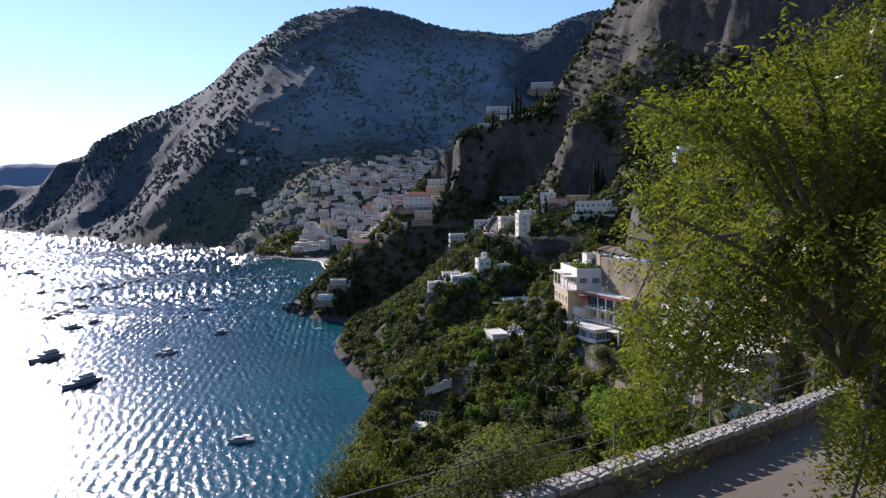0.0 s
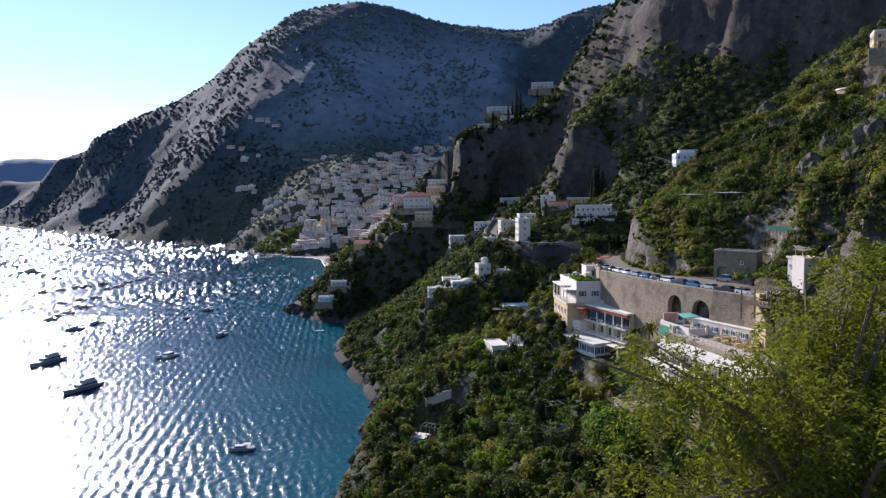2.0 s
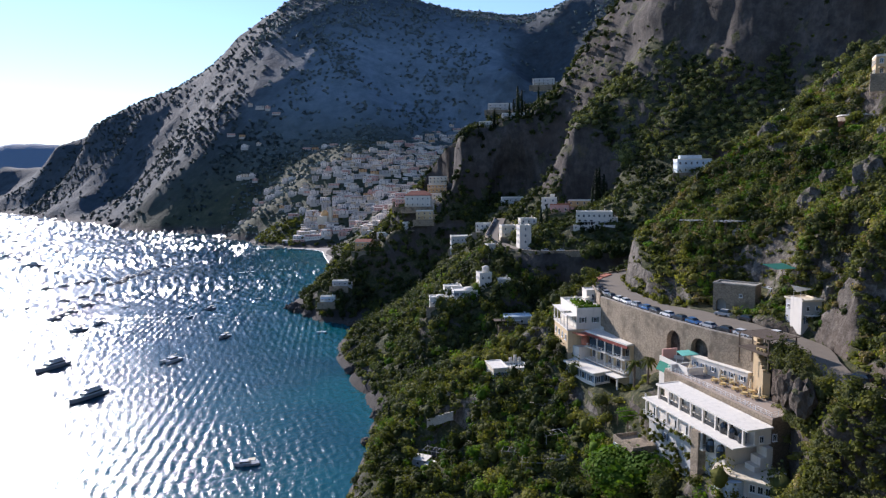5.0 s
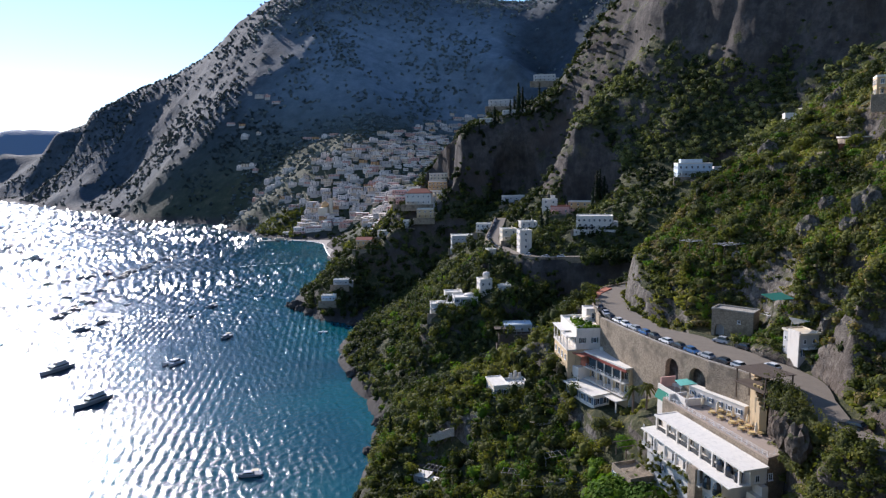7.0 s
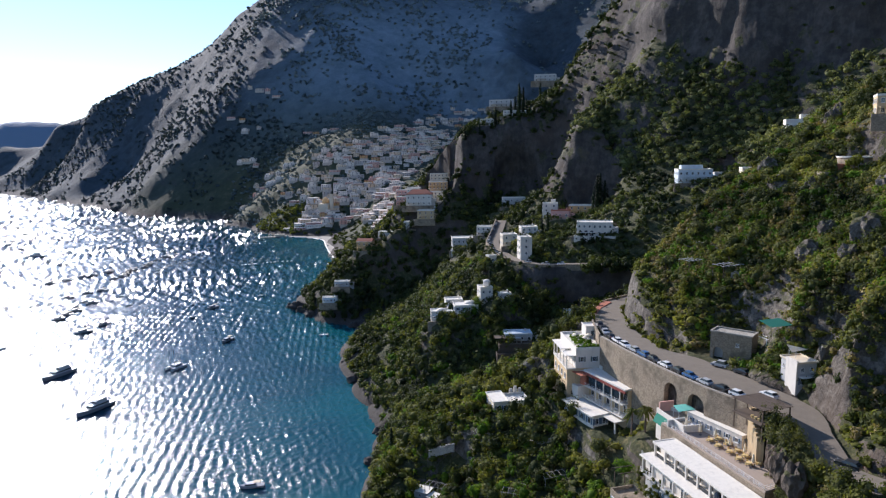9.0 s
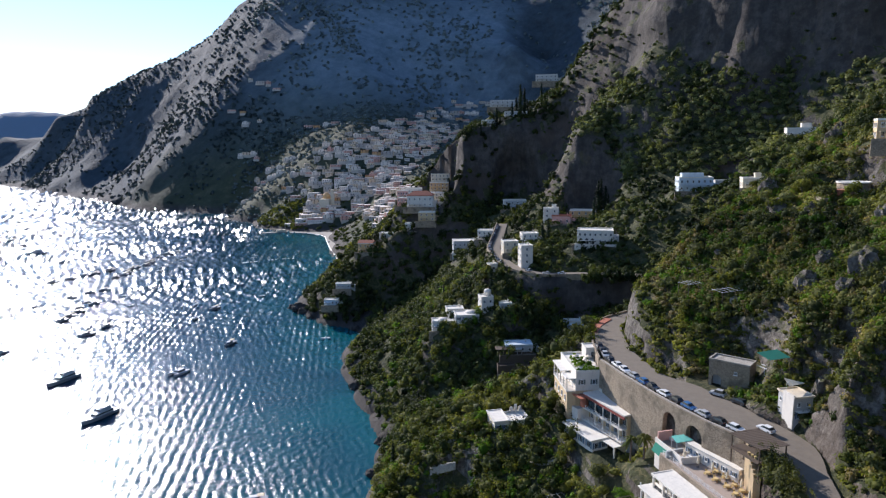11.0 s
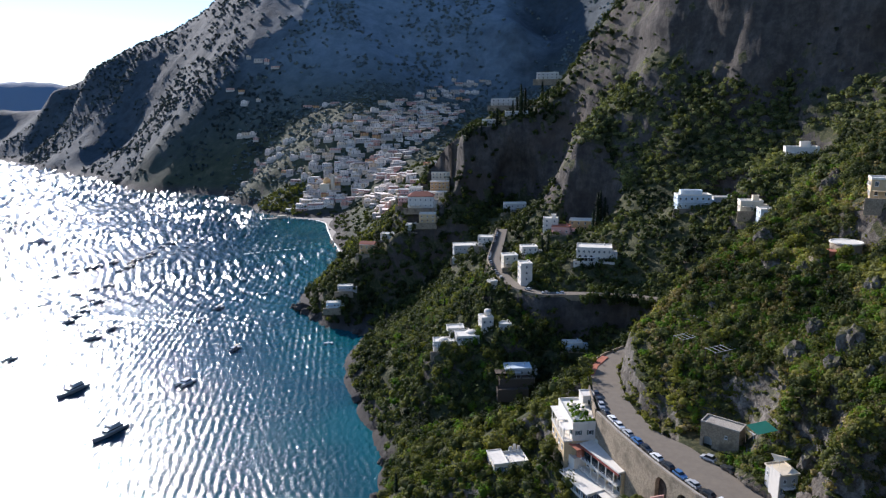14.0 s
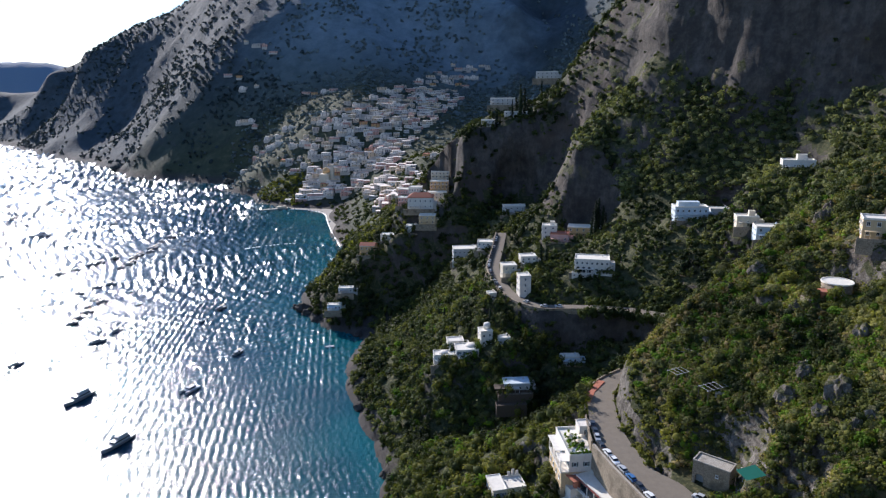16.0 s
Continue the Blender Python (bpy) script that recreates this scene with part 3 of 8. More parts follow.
# ---------------------------------------------------------------- building kit
class Shape:
    """Gathers faces for one mesh; sub-shapes may take a second material."""

    def __init__(self):
        self.v, self.f, self.m = [], [], []

    def add(self, verts, faces, mat=0):
        k = len(self.v)
        self.v += [tuple(p) for p in verts]
        self.f += [tuple(i + k for i in f) for f in faces]
        self.m += [mat] * len(faces)
        return self

    def box(self, x, y, z, w, d, h, turn=0.0, mat=0, taper=0.0):
        """Centre x, y; from z up."""
        c, s = math.cos(radians(turn)), math.sin(radians(turn))
        pts = []
        for lz, k in ((0, 1.0), (h, 1.0 - taper)):
            for sx, sy in ((-1, -1), (1, -1), (1, 1), (-1, 1)):
                a, b = sx * w / 2 * k, sy * d / 2 * k
                pts.append((x + a * c - b * s, y + a * s + b * c, z + lz))
        return self.add(pts, [(3, 2, 1, 0), (4, 5, 6, 7), (0, 1, 5, 4), (1, 2, 6, 5), (2, 3, 7, 6), (3, 0, 4, 7)], mat)

    def prism(self, poly, z0, z1, mat=0):
        n = len(poly)
        if sum(poly[i][0] * poly[(i + 1) % n][1] - poly[(i + 1) % n][0] * poly[i][1] for i in range(n)) < 0:
            poly = poly[::-1]
        pts = [(*p, z0) for p in poly] + [(*p, z1) for p in poly]
        return self.add(pts, [tuple(range(n))[::-1], tuple(range(n, 2 * n))] + [(i, (i + 1) % n, (i + 1) % n + n, i + n) for i in range(n)], mat)

    def lathe(self, x, y, profile, n=12, mat=0):
        """profile: (radius, z) from the bottom up."""
        pts = [(x + r * math.cos(2 * math.pi * i / n), y + r * math.sin(2 * math.pi * i / n), z) for r, z in profile for i in range(n)]
        fs = [(k * n + i, k * n + (i + 1) % n, (k + 1) * n + (i + 1) % n, (k + 1) * n + i) for k in range(len(profile) - 1) for i in range(n)]
        fs += [tuple(range(n))[::-1], tuple(range((len(profile) - 1) * n, len(profile) * n))]
        return self.add(pts, fs, mat)

    def tube(self, line, radii, n=6, mat=0):
        line = [Vector(p) for p in line]
        radii = radii if isinstance(radii, (list, tuple)) else [radii] * len(line)
        pts = []
        for i, p in enumerate(line):
            way = (line[min(i + 1, len(line) - 1)] - line[max(i - 1, 0)]).normalized()
            a = way.orthogonal().normalized()
            b = way.cross(a)
            pts += [p + radii[i] * (a * math.cos(2 * math.pi * k / n) + b * math.sin(2 * math.pi * k / n)) for k in range(n)]
        fs = [(i * n + k, i * n + (k + 1) % n, (i + 1) * n + (k + 1) % n, (i + 1) * n + k) for i in range(len(line) - 1) for k in range(n)]
        fs += [tuple(range(n))[::-1], tuple(range((len(line) - 1) * n, len(line) * n))]
        return self.add(pts, fs, mat)

    def mesh(self, name, *mats, smooth=False):
        me = bpy.data.meshes.new(name)
        me.from_pydata(self.v, [], self.f)
        for m in mats:
            me.materials.append(m)
        me.polygons.foreach_set("material_index", self.m)
        if smooth:
            me.polygons.foreach_set("use_smooth", [True] * len(self.f))
        me.update()
        return me


def thing(name, x, y, z, turn=0.0, label="", category="", group="", scale=1.0):
    ob = new(name)
    ob.empty_display_size = 0.3
    ob.matrix_basis = pose(x, y, z, 0, 0, turn)
    ob.scale = (scale, scale, scale)
    return tagged(ob, label, category, group)


def part(name, shape, mats, parent, label="", at=None, smooth=False):
    """One mesh object under a thing or a part. shape: a Shape or a mesh made before."""
    mats = mats if isinstance(mats, (list, tuple)) else [mats]
    me = shape if isinstance(shape, bpy.types.Mesh) else shape.mesh(name, *mats, smooth=smooth)
    ob = new(name, me)
    ob.parent = parent
    if at is not None:
        ob.matrix_basis = at
    if label:
        ob["label"] = label
    return ob


cache = {}


def window_meshes(w, h, style):
    key = ("window", w, h, style)
    if key not in cache:
        t = 0.09
        fr = Shape().box(-w / 2 + t / 2, -0.06, 0, t, 0.16, h).box(w / 2 - t / 2, -0.06, 0, t, 0.16, h)
        fr.box(0, -0.06, 0, w - 2 * t, 0.16, t).box(0, -0.06, h - t, w - 2 * t, 0.16, t).box(0, -0.05, t, 0.05, 0.1, h - 2 * t)
        fr.box(0, -0.12, -0.1, w + 0.2, 0.3, 0.1)
        pane = Shape().box(0, -0.01, t, w - 2 * t, 0.03, h - 2 * t)
        sh = Shape().box(0, -0.05, 0, w * 0.48, 0.06, h)
        for i in range(5):
            sh.box(0, -0.085, h * (i + 0.5) / 5.0 - 0.03, w * 0.42, 0.02, 0.06)
        cache[key] = (fr.mesh("window", RAILWHITE), pane.mesh("pane", GLASS), sh.mesh("shutter", BLUEDOOR if style == "blue" else SHUTTER))
    return cache[key]


def window(parent, x, y, z, turn, w=1.1, h=1.5, style="plain"):
    """A framed window on a wall; turn 0 faces -y."""
    if parent.location.y > 420:         # far off: frame and pane in one mesh
        key = ("far_window", w, h)
        if key not in cache:
            cache[key] = Shape().box(0, -0.05, 0, w, 0.2, h).box(0, -0.12, 0.1, w - 0.24, 0.14, h - 0.22, 0, 1).box(0, -0.2, -0.12, w + 0.3, 0.5, 0.12).mesh("window", RAILWHITE, GLASS)
        return part("window", cache[key], None, parent, at=pose(x, y, z, 0, 0, turn))
    fr, pane, sh = window_meshes(w, h, style)
    f = part("window", fr, None, parent, at=pose(x, y, z, 0, 0, turn))
    part("pane", pane, None, f)
    if style in ("shutter", "blue"):
        part("shutter", sh, None, f, at=pose(-w * 0.76, 0, 0))
        part("shutter", sh, None, f, at=pose(w * 0.76, 0, 0))
    return f


def window_row(parent, a, b, z, n, w=1.1, h=1.5, style="plain", skip=()):
    """n windows along the wall from a to b, which is seen from its right-hand side."""
    (ax, ay), (bx, by) = a, b
    turn = math.degrees(math.atan2(by - ay, bx - ax))
    for i in range(n):
        if i not in skip:
            k = (i + 0.5) / n
            window(parent, ax + (bx - ax) * k, ay + (by - ay) * k, z, turn, w, h, style)


def railing(parent, line, z, h=1.0, gap=1.6, mat=None, name="railing", bars=3):
    """Posts and bars along a line of corners."""
    s = Shape()
    for a, b in zip(line[:-1], line[1:]):
        a, b = Vector(a), Vector(b)
        k = max(1, int((b - a).length / gap))
        for i in range(k + 1):
            p = a.lerp(b, i / k)
            s.box(p.x, p.y, z, 0.07, 0.07, h)
        for j in range(bars):
            zz = z + h * (1 - j * 0.42)
            s.tube([(a.x, a.y, zz), (b.x, b.y, zz)], 0.03, 4)
    return part(name, s, mat or RAILWHITE, parent)


def rim(s, poly, z, h=0.7, t=0.25, mat=0):
    """A low parapet round a flat roof."""
    n = len(poly)
    cx, cy = sum(p[0] for p in poly) / n, sum(p[1] for p in poly) / n
    for i in range(n):
        a, b = Vector((*poly[i], 0)), Vector((*poly[(i + 1) % n], 0))
        mid, d = (a + b) / 2, b - a
        inn = (Vector((cx, cy, 0)) - mid)
        nrm = Vector((-d.y, d.x, 0)).normalized()
        if nrm.dot(inn) < 0:
            nrm = -nrm
        c = mid + nrm * t / 2
        s.box(c.x, c.y, z, d.length - (0.0 if i % 2 else 2 * t), t, h, math.degrees(math.atan2(d.y, d.x)), mat)
    return s


def rect(w, d, x=0.0, y=0.0):
    return [(x - w / 2, y - d / 2), (x + w / 2, y - d / 2), (x + w / 2, y + d / 2), (x - w / 2, y + d / 2)]


def villa(name, x, y, base, turn, w, d, h, storeys, wall, label, roof=None, front=4, side=3, style="plain", deep=4.0, balcony=False, group="", terrace=0.0, win=(1.1, 1.5), hut=None):
    """A flat-roofed house: wall, roof with parapet, windows on all sides, balconies."""
    ob = thing(name, x, y, base, turn, label, "house", group)
    PADS.append((x, y, base, max(w, d) * 0.5))
    part("wall", Shape().box(0, 0, -deep, w, d, h + deep), wall, ob)
    part("roof", rim(Shape().box(0, 0, h + 0.004, w - 0.1, d - 0.1, 0.12), rect(w + 0.16, d + 0.16), h, 0.65, 0.28), roof or ROOFING, ob)
    sh = h / storeys
    for k in range(storeys):
        z = k * sh + sh * 0.3
        window_row(ob, (-w / 2, -d / 2), (w / 2, -d / 2), z, front, *win, style)
        window_row(ob, (-w / 2, d / 2), (-w / 2, -d / 2), z, side, *win, style)
        window_row(ob, (w / 2, -d / 2), (w / 2, d / 2), z, side, *win, style)
        if balcony and k:
            b = part("balcony", Shape().box(0, -d / 2 - 0.75, k * sh - 0.2, w * 0.96, 1.5, 0.2), wall, ob)
            railing(b, [(-w * 0.48, -d / 2 - 0.1), (-w * 0.48, -d / 2 - 1.45), (w * 0.48, -d / 2 - 1.45), (w * 0.48, -d / 2 - 0.1)], k * sh, 0.95)
    if terrace:
        part("terrace", rim(Shape().box(0, -d / 2 - terrace / 2, -deep, w * 1.15, terrace, deep), rect(w * 1.15, terrace, 0, -d / 2 - terrace / 2), 0, 0.8, 0.25), [wall], ob)
    if hut:
        hx, hy, hw, hd, hh = hut
        part("stair_hut", rim(Shape().box(hx, hy, h + 0.12, hw, hd, hh), rect(hw + 0.2, hd + 0.2, hx, hy), h + 0.12 + hh, 0.2, 0.2), wall, ob)
    if w >= 9 and storeys < 3:
        # low side wing with its own roof, a shaded porch and a stone terrace wall
        part("wing", rim(Shape().box(w * 0.5 + 1.6, d * 0.12, -deep, 3.2, d * 0.7, deep + h * 0.55), rect(3.3, d * 0.7 + 0.1, w * 0.5 + 1.6, d * 0.12), h * 0.55, 0.4, 0.2), wall, ob)
        por = Shape().box(-w * 0.18, -d / 2 - 1.3, 2.45, w * 0.5, 2.6, 0.16)
        for i in range(4):
            por.box(-w * 0.42 + i * w * 0.16, -d / 2 - 2.4, -2.5, 0.24, 0.24, 4.95)
        part("porch", por, wall, ob, "flat porch roof on slender pillars")
        part("terrace_wall", Shape().box(-0.6, -d / 2 - 3.2, -deep - 1, w * 1.25, 0.5, deep + 1.0 + 0.4), STONE, ob, "stone terrace wall")
    part("chimney", Shape().box(w * 0.3, d * 0.22, h + 0.1, 0.5, 0.5, 1.4).box(w * 0.3, d * 0.22, h + 1.5, 0.7, 0.7, 0.12), wall, ob)
    return ob


# ---------------------------------------------------------------- plants
def ico(level=1):
    bm = bmesh.new()
    bmesh.ops.create_icosphere(bm, subdivisions=level, radius=1.0)
    v = np.array([p.co[:] for p in bm.verts])
    f = np.array([[q.index for q in t.verts] for t in bm.faces])
    bm.free()
    return v, f


BALL = ico(1)


def foliage(centre, radius, height, per, size, rng, lobes=4, core=True, flat=0.75):
    """Crowns of many small leaf sprays round each centre. Returns vertices and triangles."""
    n = len(centre)
    lob = rng.normal(0, 1, (n, lobes, 3))
    lob /= np.linalg.norm(lob, axis=2, keepdims=True) + 1e-9
    lob *= rng.uniform(0.25, 0.62, (n, lobes, 1))
    pick = rng.randint(0, lobes, (n, per))
    d = rng.normal(0, 1, (n, per, 3))
    d /= np.linalg.norm(d, axis=2, keepdims=True) + 1e-9
    d[..., 2] = np.where(d[..., 2] < -0.5, -d[..., 2], d[..., 2])
    scale = np.stack([radius, radius, height * 0.5 * np.ones(n)], -1)[:, None, :]
    at = (np.take_along_axis(lob, pick[..., None], 1) + d * rng.uniform(0.34, 0.66, (n, per, 1))) * scale + centre[:, None, :]
    nrm = d + rng.normal(0, 0.24, d.shape)
    nrm /= np.linalg.norm(nrm, axis=2, keepdims=True) + 1e-9
    a = np.cross(nrm, rng.normal(0, 1, d.shape))
    a /= np.linalg.norm(a, axis=2, keepdims=True) + 1e-9
    b = np.cross(nrm, a)
    s = (size * rng.uniform(0.6, 1.5, (n, per)))[..., None] if np.ndim(size) == 0 else size[:, None, None] * rng.uniform(0.6, 1.5, (n, per, 1))
    quad = np.stack([at - a * s, at - b * s * flat + nrm * s * 0.2, at + a * s * 0.9, at + b * s * flat], 2)
    verts = quad.reshape(-1, 3)
    k = np.arange(n * per)[:, None] * 4
    faces = np.concatenate([k + np.array([[0, 1, 2]]), k + np.array([[0, 2, 3]])])
    if core:
        bv, bf = BALL
        wob = rng.uniform(0.4, 0.6, (n, len(bv), 1))
        cv = (bv[None] * wob * scale + centre[:, None, :]).reshape(-1, 3)
        cf = (bf[None] + (np.arange(n) * len(bv))[:, None, None]).reshape(-1, 3) + len(verts)
        verts, faces = np.concatenate([verts, cv]), np.concatenate([faces, cf])
    return verts, faces


def tree_template(name, mat, height, radius, seed, label, per=420, size=0.34, crown=0.62, group="trees on the slope", low=0.0):
    """A tree: tapered trunk with limbs, and a crown of many leaf sprays."""
    rng = np.random.RandomState(seed)
    ob = thing(name, 0, 0, -300, 0, label, "tree", group)
    s = Shape()
    lean = rng.uniform(-0.3, 0.3, 2)
    top = height * (1 - crown * 0.5)
    s.tube([(0, 0, -0.8), (lean[0] * 0.3, lean[1] * 0.3, height * 0.18), (lean[0], lean[1], top * 0.7), (lean[0] * 1.4, lean[1] * 1.4, top)], [0.05 * height * 0.6, 0.04 * height * 0.6, 0.03 * height * 0.6, 0.01 * height], 7)
    for i in range(6):
        a = 2 * math.pi * (i + rng.rand()) / 6
        z0 = top * rng.uniform(0.3, 0.75)
        r = radius * rng.uniform(0.45, 0.75)
        s.tube([(lean[0] * 0.6, lean[1] * 0.6, z0), (r * 0.5 * math.cos(a), r * 0.5 * math.sin(a), z0 + height * 0.12), (r * math.cos(a), r * math.sin(a), z0 + height * 0.3)], [0.014 * height, 0.01 * height, 0.004 * height], 5)
    part("trunk", s, BARK, ob)
    c = np.array([[lean[0], lean[1], height * (1 - crown / 2) - low]])
    v, f = foliage(c, np.array([radius]), np.array([height * crown]), per, size, rng, lobes=7)
    me = mesh_object("crown", v, f, mat, smooth=True)
    me.parent = ob
    return ob


def cypress_template(height, seed):
    rng = np.random.RandomState(seed)
    ob = thing("cypress", 0, 0, -300, 0, "tall narrow dark green cypress on the clifftop", "tree", "cypresses")
    part("trunk", Shape().tube([(0, 0, -0.8), (0, 0, height * 0.5), (0, 0, height * 0.9)], [0.28, 0.16, 0.04], 6), BARK, ob)
    n = 26
    z = np.linspace(0.8, height * 0.95, n)
    r = 0.085 * height * np.clip(np.sin(np.clip(z / height, 0, 1) ** 0.6 * math.pi) ** 0.7, 0.12, 1) * 1.15
    c = np.c_[rng.normal(0, 0.12, n), rng.normal(0, 0.12, n), z]
    v, f = foliage(c, r, np.full(n, height * 0.11), 26, 0.3, rng, lobes=2)
    me = mesh_object("crown", v, f, DARKLEAF, smooth=True)
    me.parent = ob
    return ob


# ---------------------------------------------------------------- road, walls
def offset_line(line, dist):
    """The line moved sideways to its right by dist, in plan."""
    p = np.asarray(line)
    way = np.gradient(p[:, :2], axis=0)
    way /= np.linalg.norm(way, axis=1, keepdims=True) + 1e-9
    q = p.copy()
    q[:, 0] += way[:, 1] * dist
    q[:, 1] -= way[:, 0] * dist
    return q


def ribbon(name, left, right, mat, thick=0.0):
    n = len(left)
    v = np.concatenate([left, right])
    f = [(i, i + 1, n + i + 1, n + i) for i in range(n - 1)]
    return mesh_object(name, v, np.array(f)[:, ::-1], mat, smooth=False)


def wall_along(line, low, high, thick, shape=None, mat=0):
    """A solid wall following a line; low and high are offsets from the line's height."""
    s = shape or Shape()
    p = np.asarray(line)
    a, b = offset_line(p, -thick / 2), offset_line(p, thick / 2)
    n = len(p)
    lo = low if np.ndim(low) else np.full(n, low)
    hi = high if np.ndim(high) else np.full(n, high)
    v = [(*a[i, :2], p[i, 2] + lo[i]) for i in range(n)] + [(*b[i, :2], p[i, 2] + lo[i]) for i in range(n)]
    v += [(*a[i, :2], p[i, 2] + hi[i]) for i in range(n)] + [(*b[i, :2], p[i, 2] + hi[i]) for i in range(n)]
    f = []
    for i in range(n - 1):
        f += [(2 * n + i, 3 * n + i, 3 * n + i + 1, 2 * n + i + 1), (i, 2 * n + i, 2 * n + i + 1, i + 1), (n + i, n + i + 1, 3 * n + i + 1, 3 * n + i)]
    f += [(0, n, 3 * n, 2 * n), (n - 1, 3 * n - 1, 4 * n - 1, 2 * n - 1)]
    s.add(v, f, mat)
    return s


def build_road():
    wide = np.where(road_mid[:, 1] < 60, 3.15, 3.9) + 2.0 * 0.65 * np.clip((road_mid[:, 1] - 124) / 16, 0, 1) * np.clip((246 - road_mid[:, 1]) / 20, 0, 1)
    left, right = road_mid + (offset_line(road_mid, -1) - road_mid) * wide[:, None], road_mid + (offset_line(road_mid, 1) - road_mid) * (wide + BAY * np.clip((road_mid[:, 1] - 128) / 8, 0, 1) * np.clip((180 - road_mid[:, 1]) / 8, 0, 1) * (road_mid[:, 0] > 50))[:, None]
    ob = ribbon("road", left, right, ASPHALT)
    tagged(ob, "worn grey asphalt coast road winding along the hillside", "road", kind="structure")
    # parapet on the seaward side
    p = offset_line(road_mid, -3.4)
    p[:, 2] -= 0.1
    first = p[(p[:, 1] < 104)]
    par = thing("parapet_wall", 0, 0, 0, 0, "low rubble stone parapet with pale coping beside the road", "wall")
    par["kind"] = "structure"
    part("wall", wall_along(first, -4.0, 0.6, 0.38), STONE, par)
    rng = random.Random(5)
    stones = [Shape().box(0, 0, 0, 0.5, 0.6, 0.12, 0, 0, 0.08).mesh("coping_stone", PALESTONE) for _ in range(1)]
    near = dense(first[(first[:, 1] > 7)], 0.52)
    for i in range(min(len(near) - 1, 100)):
        a, b = near[i], near[i + 1]
        part("coping_stone", stones[0], None, par, at=pose(a[0], a[1], a[2] + 0.58 + rng.uniform(0, 0.03), rng.uniform(-2, 2), rng.uniform(-2, 2), 90 + math.degrees(math.atan2(b[0] - a[0], -(b[1] - a[1]))) + rng.uniform(-6, 6)))
    rail = Shape()
    rl = offset_line(first[(first[:, 1] > 2) & (first[:, 1] < 40)], -0.9)
    for i in range(0, len(rl), 2):
        rail.box(rl[i][0], rl[i][1], rl[i][2] - 0.8, 0.05, 0.05, 2.1)
    for k in (1.25, 0.9):
        rail.tube([(q[0], q[1], q[2] + k - 0.05) for q in rl], 0.018, 4)
    part("wire_fence", rail, IRON, par, "thin metal posts and wires")
    # far stretch of parapet beyond the gully
    far = offset_line(road_mid, -4.1)
    far = far[(far[:, 1] > 330) & (far[:, 0] < 95)]
    w2 = thing("road_wall", 0, 0, 0, 0, "grey stone wall carrying the road round the second spur", "wall")
    w2["kind"] = "structure"
    part("wall", wall_along(far[far[:, 0] < 74], -4.0, 0.8, 0.6), STONE, w2)
    bend = np.r_[smooth_line([(47.6, 199, 72.0), (48.8, 212, 71.8), (50.6, 226, 71.6), (54.2, 239, 71.4), (61, 249, 71.2), (72, 258, 71.1)], 2.0)]
    w3 = thing("bend_wall", 0, 0, 0, 0, "low stone wall with a reddish brick apron at the bend", "wall")
    w3["kind"] = "structure"
    part("wall", wall_along(bend, -6.0, 0.7, 0.5), STONE, w3)
    apron = [(51.2, 229), (54.4, 238.6), (60.8, 247.6), (63, 246), (57, 237), (53.4, 228)]
    part("brick_apron", Shape().prism(apron, 70.0, 71.75), TERRACOTTA, w3)


WALL_LINE = [(47.8, 198, 71.9), (50.8, 184.8, 72.1), (55.6, 168.6, 72.3), (58.6, 160, 72.4), (62.2, 151, 72.5), (66.4, 143.2, 72.6), (67.8, 139.6, 72.7)]


